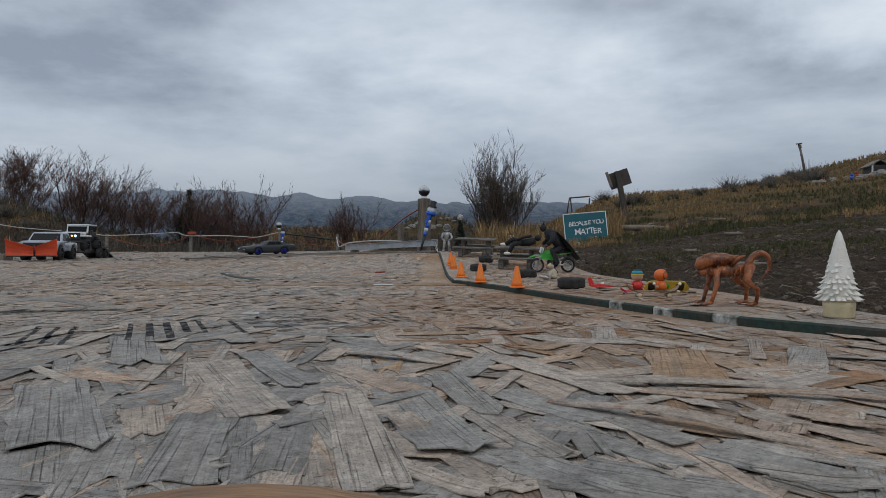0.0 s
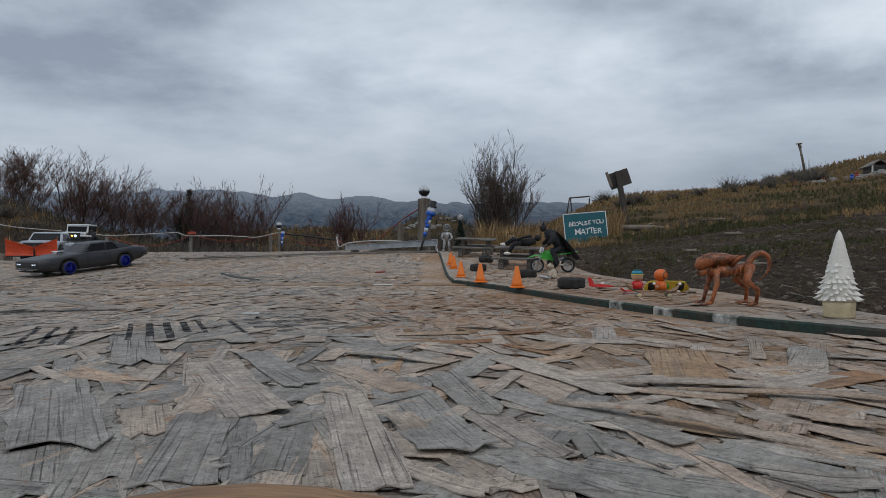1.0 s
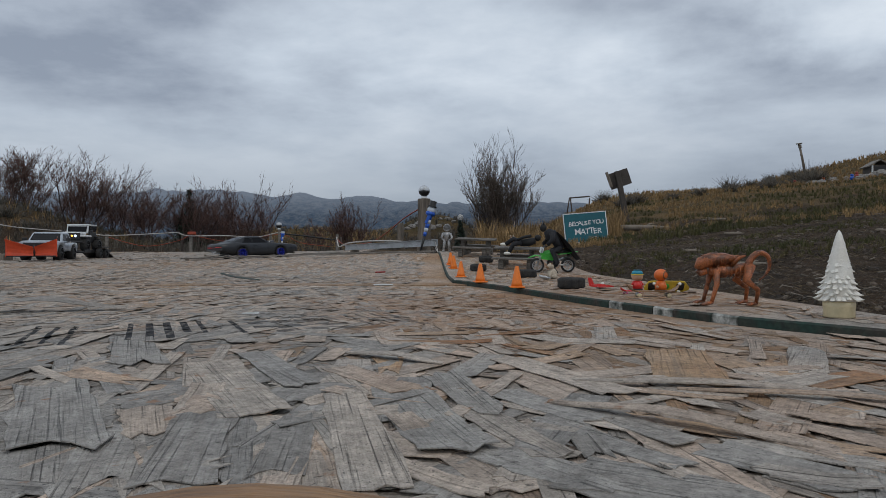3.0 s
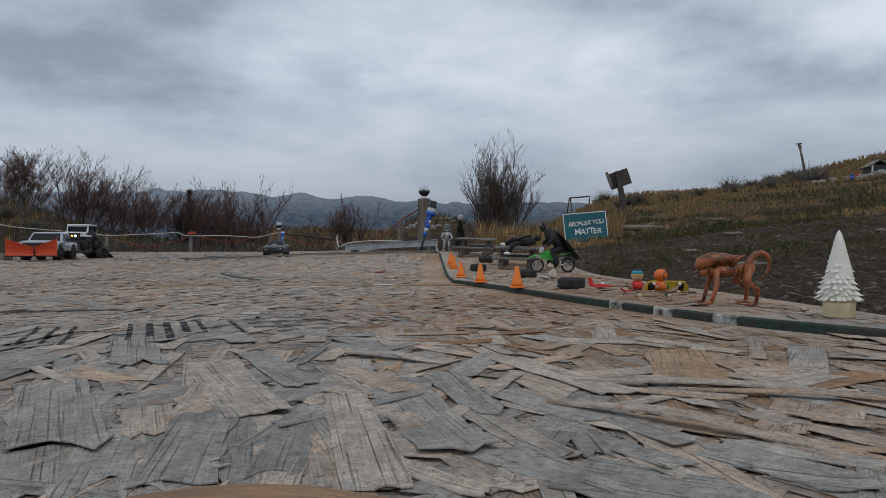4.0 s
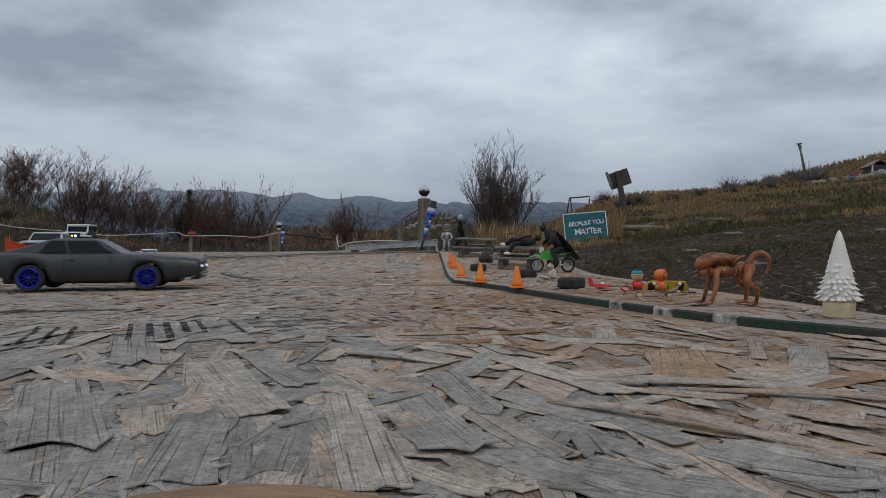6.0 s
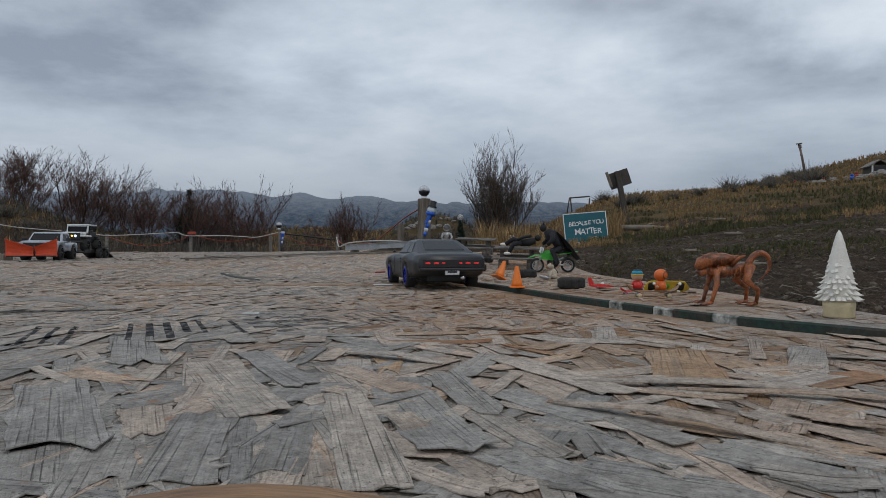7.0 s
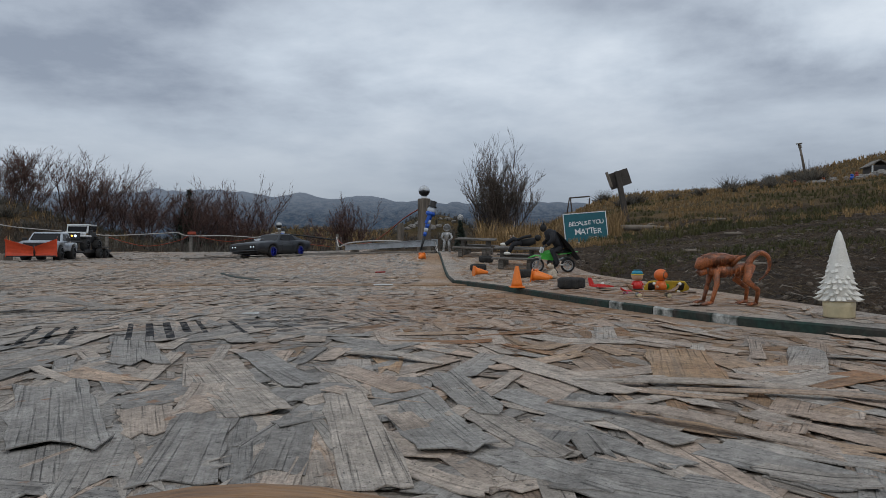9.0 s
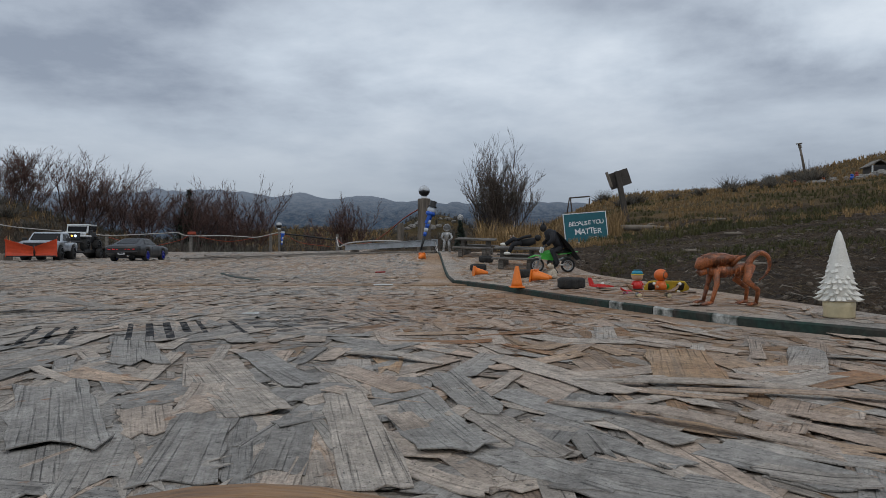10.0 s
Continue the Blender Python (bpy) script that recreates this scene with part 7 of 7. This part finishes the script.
def trailer_and_jeep():
    m = on_deck(-2.74, 4.80, -82)
    ob = thing("toy_trailer", m, "black flatbed toy trailer behind the pickup", "trailer")
    part("bed", Shape().box(0.50, 0.235, 0.012, Matrix.Translation((0, 0, 0.046)), 0, 0.2), BLACK_PLASTIC, ob)
    for y in (-1, 1):
        part("side_rail", Shape().box(0.50, 0.008, 0.018, Matrix.Translation((0, y * 0.116, 0.052)), 0, 0.2), BLACK_PLASTIC, ob)
        part("fender", Shape().box(0.15, 0.05, 0.008, Matrix.Translation((-0.02, y * 0.140, 0.084)), 0, 0.3), BLACK_PLASTIC, ob)
        for px in (-0.065, 0.04):
            wheel_at(ob, 0.040, 0.030, pose(px, y * 0.140, 0.040), BLACK_PLASTIC, 8)
    part("ramp", Shape().box(0.13, 0.20, 0.008, pose(-0.31, 0, 0.022, 0, -20, 0), 0, 0.2), BLACK_PLASTIC, ob)
    part("drawbar", Shape().box(0.12, 0.02, 0.014, Matrix.Translation((0.30, 0, 0.046)), 0, 0.2), BLACK_PLASTIC, ob)
    jm = m @ Matrix.Translation((0.05, 0, 0.0585))
    jp = thing("toy_jeep", jm, "white and black radio-controlled off-road jeep with lights on", "truck")
    part("tub", Shape().box(0.30, 0.150, 0.060, Matrix.Translation((0, 0, 0.062)), 0, 0.15), BLACK_PLASTIC, jp)
    part("hood", Shape().box(0.125, 0.128, 0.030, Matrix.Translation((0.088, 0, 0.112)), 0, 0.25), WHITE_PAINT, jp, "white hood")
    part("hood_vent", Shape().box(0.05, 0.05, 0.004, Matrix.Translation((0.10, 0, 0.141)), 0, 0.2), BLACK_PLASTIC, jp)
    part("grille", Shape().box(0.008, 0.140, 0.050, Matrix.Translation((0.151, 0, 0.085)), 0, 0.2), BLACK_PLASTIC, jp)
    part("bumper", Shape().box(0.024, 0.190, 0.018, Matrix.Translation((0.170, 0, 0.058)), 0, 0.3), BLACK_PLASTIC, jp)
    part("roof", Shape().box(0.17, 0.150, 0.010, Matrix.Translation((-0.06, 0, 0.192)), 0, 0.3), WHITE_PAINT, jp, "white roof")
    part("windshield_frame", Shape().box(0.008, 0.150, 0.058, pose(0.028, 0, 0.138, 0, -12, 0), 0, 0.2), WHITE_PAINT, jp, "white windshield frame")
    part("windshield", Shape().box(0.004, 0.130, 0.040, pose(0.033, 0, 0.146, 0, -12, 0), 0, 0.2), DARK_GLASS, jp)
    for y in (-1, 1):
        part("door", Shape().box(0.125, 0.008, 0.060, Matrix.Translation((-0.045, y * 0.077, 0.085)), 0, 0.2), BLACK_PLASTIC, jp)
        part("side_window", Shape().box(0.13, 0.006, 0.042, Matrix.Translation((-0.06, y * 0.072, 0.148)), 0, 0.2), DARK_GLASS, jp)
        part("fender", Shape().box(0.10, 0.045, 0.012, Matrix.Translation((0.105, y * 0.090, 0.105)), 0, 0.3), WHITE_PAINT, jp, "white front fender")
        part("rear_fender", Shape().box(0.09, 0.040, 0.010, Matrix.Translation((-0.105, y * 0.090, 0.100)), 0, 0.3), BLACK_PLASTIC, jp)
        part("mirror", Shape().box(0.008, 0.022, 0.016, Matrix.Translation((0.03, y * 0.097, 0.140)), 0, 0.3), BLACK_PLASTIC, jp)
        for px in (0.105, -0.105):
            wheel_at(jp, 0.048, 0.042, pose(px, y * 0.085, 0.048), BLACK_PLASTIC, 6)
    part("headlight", Shape().turned([(0.009, 0), (0.009, 0.005), (0.006, 0.007)], pose(0.155, 0.038, 0.112, 0, 90, 0), 0, 14), HEADLIGHT, jp, "lit white headlight")
    part("headlight", Shape().turned([(0.013, 0), (0.013, 0.005), (0.008, 0.007)], pose(0.155, -0.038, 0.112, 0, 90, 0), 0, 14), CHROME, jp)
    part("turn_light", Shape().turned([(0.0065, 0), (0.0065, 0.005)], pose(0.155, 0.015, 0.112, 0, 90, 0), 0, 12), AMBER_LIGHT, jp, "lit amber lamp")


trailer_and_jeep()
thing("dark_plank", on_deck(-2.93, 4.0, 4), "dark weathered plank lying on the deck", "plank", "", Shape().box(0.35, 0.10, 0.045, None, 0, 0.1), POST_WOOD)
loose_flakes()
large_flakes(((-0.19, 0.298, 0.069, 0.06, 120, 0.001, 0), (-0.168, 0.312, 0.093, 0.036, 110, 0.002, 0), (-0.132, 0.332, 0.12, 0.038, 103, 0.001, 0), (-0.111, 0.334, 0.124, 0.027, 106, 0.001, 0),
              (-0.082, 0.336, 0.09, 0.026, 97, 0.004, 0), (-0.173, 0.376, 0.064, 0.035, 116, 0.001, 1), (-0.187, 0.416, 0.06, 0.022, 78, 0.001, 1), (-0.155, 0.417, 0.054, 0.03, -39, 0.002, 1),
              (-0.242, 0.395, 0.189, 0.052, -59, 0.005, 0), (-0.28, 0.526, 0.177, 0.02, -54, 0.002, 0), (-0.314, 0.511, 0.112, 0.01, -43, 0.002, 0), (-0.315, 0.644, 0.182, 0.048, 116, 0.001, 0),
              (-0.245, 0.54, 0.183, 0.017, 103, 0.003, 0), (-0.163, 0.482, 0.21, 0.046, -61, 0.004, 0), (-0.146, 0.547, 0.175, 0.03, -59, 0.002, 0), (-0.215, 0.532, 0.128, 0.008, 112, 0.002, 0)), 51)
large_flakes(((-0.054, 0.31, 0.087, 0.01, 106, 0.001, 1), (-0.056, 0.331, 0.096, 0.012, 115, 0.002, 0), (-0.048, 0.356, 0.181, 0.034, 103, 0.002, 0), (-0.081, 0.499, 0.126, 0.022, -69, 0.002, 1),
              (-0.058, 0.502, 0.115, 0.03, -56, 0.002, 1), (0.013, 0.459, 0.121, 0.036, -78, 0.002, 0), (-0.013, 0.393, 0.164, 0.044, -74, 0.009, 0), (0.038, 0.355, 0.095, 0.026, -70, 0.004, 0),
              (0.033, 0.452, 0.142, 0.013, 67, 0.002, 0), (-0.009, 0.289, 0.077, 0.014, -45, 0.006, 0), (0.066, 0.416, 0.093, 0.03, -54, 0.002, 0), (0.093, 0.518, 0.159, 0.035, -66, 0.002, 0),
              (0.086, 0.34, 0.109, 0.018, -59, 0.007, 0), (0.045, 0.299, 0.072, 0.04, -52, 0.003, 0)), 52)
large_flakes(((0.159, 0.356, 0.145, 0.02, -33, 0.002, 1), (0.212, 0.556, 0.175, 0.06, -107, 0.001, 1), (0.167, 0.441, 0.069, 0.012, -29, 0.004, 0), (0.199, 0.384, 0.033, 0.022, -70, 0.004, 0),
              (0.311, 0.495, 0.09, 0.03, 31, 0.002, 1), (0.277, 0.491, 0.078, 0.03, 28, 0.002, 0), (0.289, 0.543, 0.076, 0.02, 10, 0.001, 1), (0.106, 0.381, 0.108, 0.022, -64, 0.004, 0),
              (0.09, 0.27, 0.076, 0.05, -27, 0.002, 0), (0.157, 0.301, 0.071, 0.034, -48, 0.005, 0), (0.166, 0.282, 0.042, 0.016, -25, 0.006, 0), (0.236, 0.375, 0.04, 0.02, -37, 0.003, 0),
              (0.181, 0.318, 0.064, 0.02, -37, 0.004, 0)), 53)


# ---- motion ----
CAR_ROWS = [(0, -1.652, 5.948, 221), (0.1, -1.51, 5.342, 221), (0.2, -1.436, 4.877, 221), (0.3, -1.411, 4.508, 221), (0.4, -1.438, 4.239, 222),
            (0.5, -1.468, 3.96, 225), (0.6, -1.481, 3.645, 228), (0.7, -1.493, 3.352, 231), (0.8, -1.517, 3.123, 234), (0.9, -1.557, 2.969, 238),
            (1, -1.604, 2.848, 241), (1.1, -1.67, 2.759, 244), (1.2, -1.751, 2.687, 247), (1.3, -1.873, 2.635, 252), (1.4, -2.03, 2.52, 225),
            (1.5, -2.13, 2.43, 195), (1.6, -2.14, 2.36, 165), (1.7, -2.02, 2.34, 135), (1.8, -1.87, 2.41, 112), (1.9, -1.81, 2.5, 101),
            (2, -1.77, 2.59, 94), (2.1, -1.737, 2.656, 86), (2.2, -1.73, 2.77, 75), (2.3, -1.717, 2.944, 58), (2.4, -1.696, 3.11, 45),
            (2.5, -1.667, 3.27, 34), (2.6, -1.63, 3.42, 26), (2.7, -1.55, 3.48, 22), (2.9, -1.27, 3.65, 35), (3.1, -1.02, 3.95, 65),
            (3.3, -0.93, 4.5, 105), (3.5, -1.05, 5.2, 165), (3.65, -1.28, 5.6, 225), (3.8, -1.48, 5.72, 278), (4, -1.5, 5.7, 278),
            (4.1, -1.497, 5.702, 271), (4.2, -1.436, 5.432, 265), (4.3, -1.386, 5.158, 261), (4.4, -1.367, 4.953, 258), (4.5, -1.388, 4.86, 258),
            (4.6, -1.416, 4.747, 260), (4.7, -1.44, 4.596, 264), (4.8, -1.456, 4.383, 270), (4.9, -1.461, 4.125, 277), (5, -1.468, 3.858, 286),
            (5.1, -1.473, 3.597, 297), (5.2, -1.463, 3.324, 308), (5.3, -1.411, 2.989, 319), (5.4, -1.339, 2.638, 328), (5.5, -1.295, 2.324, 334),
            (5.6, -1.218, 2.08, 343), (5.7, -1.176, 1.904, 349), (5.85, -1.1, 1.85, 360), (6, -0.88, 1.62, 375), (6.2, -0.55, 1.42, 388),
            (6.4, -0.29, 1.33, 410), (6.6, -0.13, 1.38, 435), (6.8, -0.076, 1.655, 451), (6.9, -0.05, 1.702, 456), (7, -0.038, 1.805, 464),
            (7.1, -0.032, 1.933, 472), (7.2, -0.034, 2.074, 480), (7.3, -0.043, 2.192, 486), (7.4, -0.058, 2.272, 492), (7.5, -0.075, 2.326, 497),
            (7.6, -0.096, 2.392, 502), (7.7, -0.122, 2.478, 507), (7.8, -0.156, 2.594, 513), (7.9, -0.195, 2.704, 518), (8, -0.238, 2.793, 523),
            (8.1, -0.277, 2.839, 529), (8.2, -0.314, 2.875, 534), (8.3, -0.356, 2.933, 540), (8.4, -0.411, 3.027, 545), (8.5, -0.476, 3.14, 551),
            (8.6, -0.544, 3.24, 557), (8.7, -0.62, 3.335, 566), (8.8, -0.71, 3.419, 577), (8.9, -0.814, 3.457, 592), (9, -0.927, 3.451, 610),
            (9.1, -1.039, 3.41, 635), (9.2, -1.159, 3.399, 662), (9.3, -1.268, 3.376, 691), (9.4, -1.354, 3.33, 715), (9.5, -1.422, 3.284, 734),
            (9.6, -1.502, 3.315, 749), (9.7, -1.608, 3.456, 764), (9.8, -1.69, 3.585, 779), (9.9, -1.74, 3.65, 797), (10, -1.76, 3.66, 816)]


def car_pose(x, y, heading):
    return on_deck(x, y, 0, 0.004) @ pose(0, 0, 0, 0, 0, heading)


def motions():
    walk(toy_car, [(t, car_pose(x, y, h)) for t, x, y, h in CAR_ROWS])
    # wheels roll by the way gone, a step for each thirtieth of a second
    ts = np.array([r[0] for r in CAR_ROWS])
    way = [0.0]
    for a, b in zip(CAR_ROWS, CAR_ROWS[1:]):
        step = math.hypot(b[1] - a[1], b[2] - a[2])
        fwd = (b[1] - a[1]) * math.cos(radians(a[3])) + (b[2] - a[2]) * math.sin(radians(a[3]))
        way.append(way[-1] + math.copysign(step, fwd if abs(fwd) > 0.2 * step else 1))
    for i, wheel in enumerate(car_wheels):
        px, py = (0.128, -0.128)[i // 2], (0.083, -0.083)[i % 2]
        rows, ang, last = [], 0.0, 0.0
        for k in range(301):
            t = k / 30
            d = float(np.interp(t, ts, way))
            ang += max(-82.0, min(82.0, math.degrees((d - last) / 0.0315)))
            last = d
            rows.append((t, pose(px, py, 0.0315, 0, ang, 0)))
        walk(wheel, rows)
    # the tail of the car sweeps four of the five cones away
    hit = [
        # furthest cone: pushed along the panel's edge by the bumper, then off onto the deck
        [(0, on_panel(*CONE_SPOTS[0])), (7.7, on_panel(*CONE_SPOTS[0])), (7.9, P(0.030, 2.66, 0.070, 0, 40, 20)), (8.0, P(0.030, 2.72, 0.085, 20, 70, 30)), (8.2, P(-0.010, 2.95, 0.105, 0, 95, 80)),
         (8.4, P(-0.08, 3.02, 0.125, -40, 60, 120)), (8.5, P(-0.105, 2.95, 0.076, -80, 30, 150)), (8.7, P(-0.096, 2.92, 0.072, -98, 0, 165)), (10, P(-0.096, 2.92, 0.072, -98, 0, 165))],
        [(0, on_panel(*CONE_SPOTS[1])), (6.9, on_panel(*CONE_SPOTS[1])), (7.1, P(0.12, 2.42, 0.08, 30, 40, 30)), (7.3, P(0.22, 2.20, 0.15, 60, 80, 40)), (7.4, P(0.235, 2.05, 0.105, 110, 100, 60)),
         (7.5, P(0.215, 2.05, 0.085, 130, 60, 90)), (7.6, P(0.145, 2.10, 0.055, 110, 0, 110)), (7.7, P(0.105, 2.12, 0.032, 98, 0, 105)), (10, P(0.102, 2.12, 0.032, 98, 0, 100))],
        [(0, on_panel(*CONE_SPOTS[2])), (6.8, on_panel(*CONE_SPOTS[2])), (6.95, P(0.065, 2.05, 0.016, 0, 8, 5)), (7.05, P(0.12, 2.02, 0.022, 0, 30, 10)), (7.12, P(0.18, 1.93, 0.03, 0, 55, 20)), (7.2, P(0.225, 1.82, 0.035, 20, 80, 40)),
         (7.3, P(0.275, 1.80, 0.034, 60, 80, 80)), (7.5, P(0.250, 1.76, 0.032, 98, 0, 100)), (10, P(0.243, 1.75, 0.032, 98, 0, 70))],
        [(0, on_panel(*CONE_SPOTS[3])), (6.8, on_panel(*CONE_SPOTS[3])), (6.95, P(0.13, 1.76, 0.02, 0, 12, 20)), (7.1, P(0.19, 1.72, 0.03, 0, 50, 40)), (7.25, P(0.24, 1.72, 0.03, 40, 80, 60)), (7.45, P(0.262, 1.80, 0.032, 98, 0, 70)),
         (10, P(0.262, 1.80, 0.032, 98, 0, 60))],
    ]
    for cone, rows in zip(cones, hit):
        walk(cone, rows)


P = pose
motions()
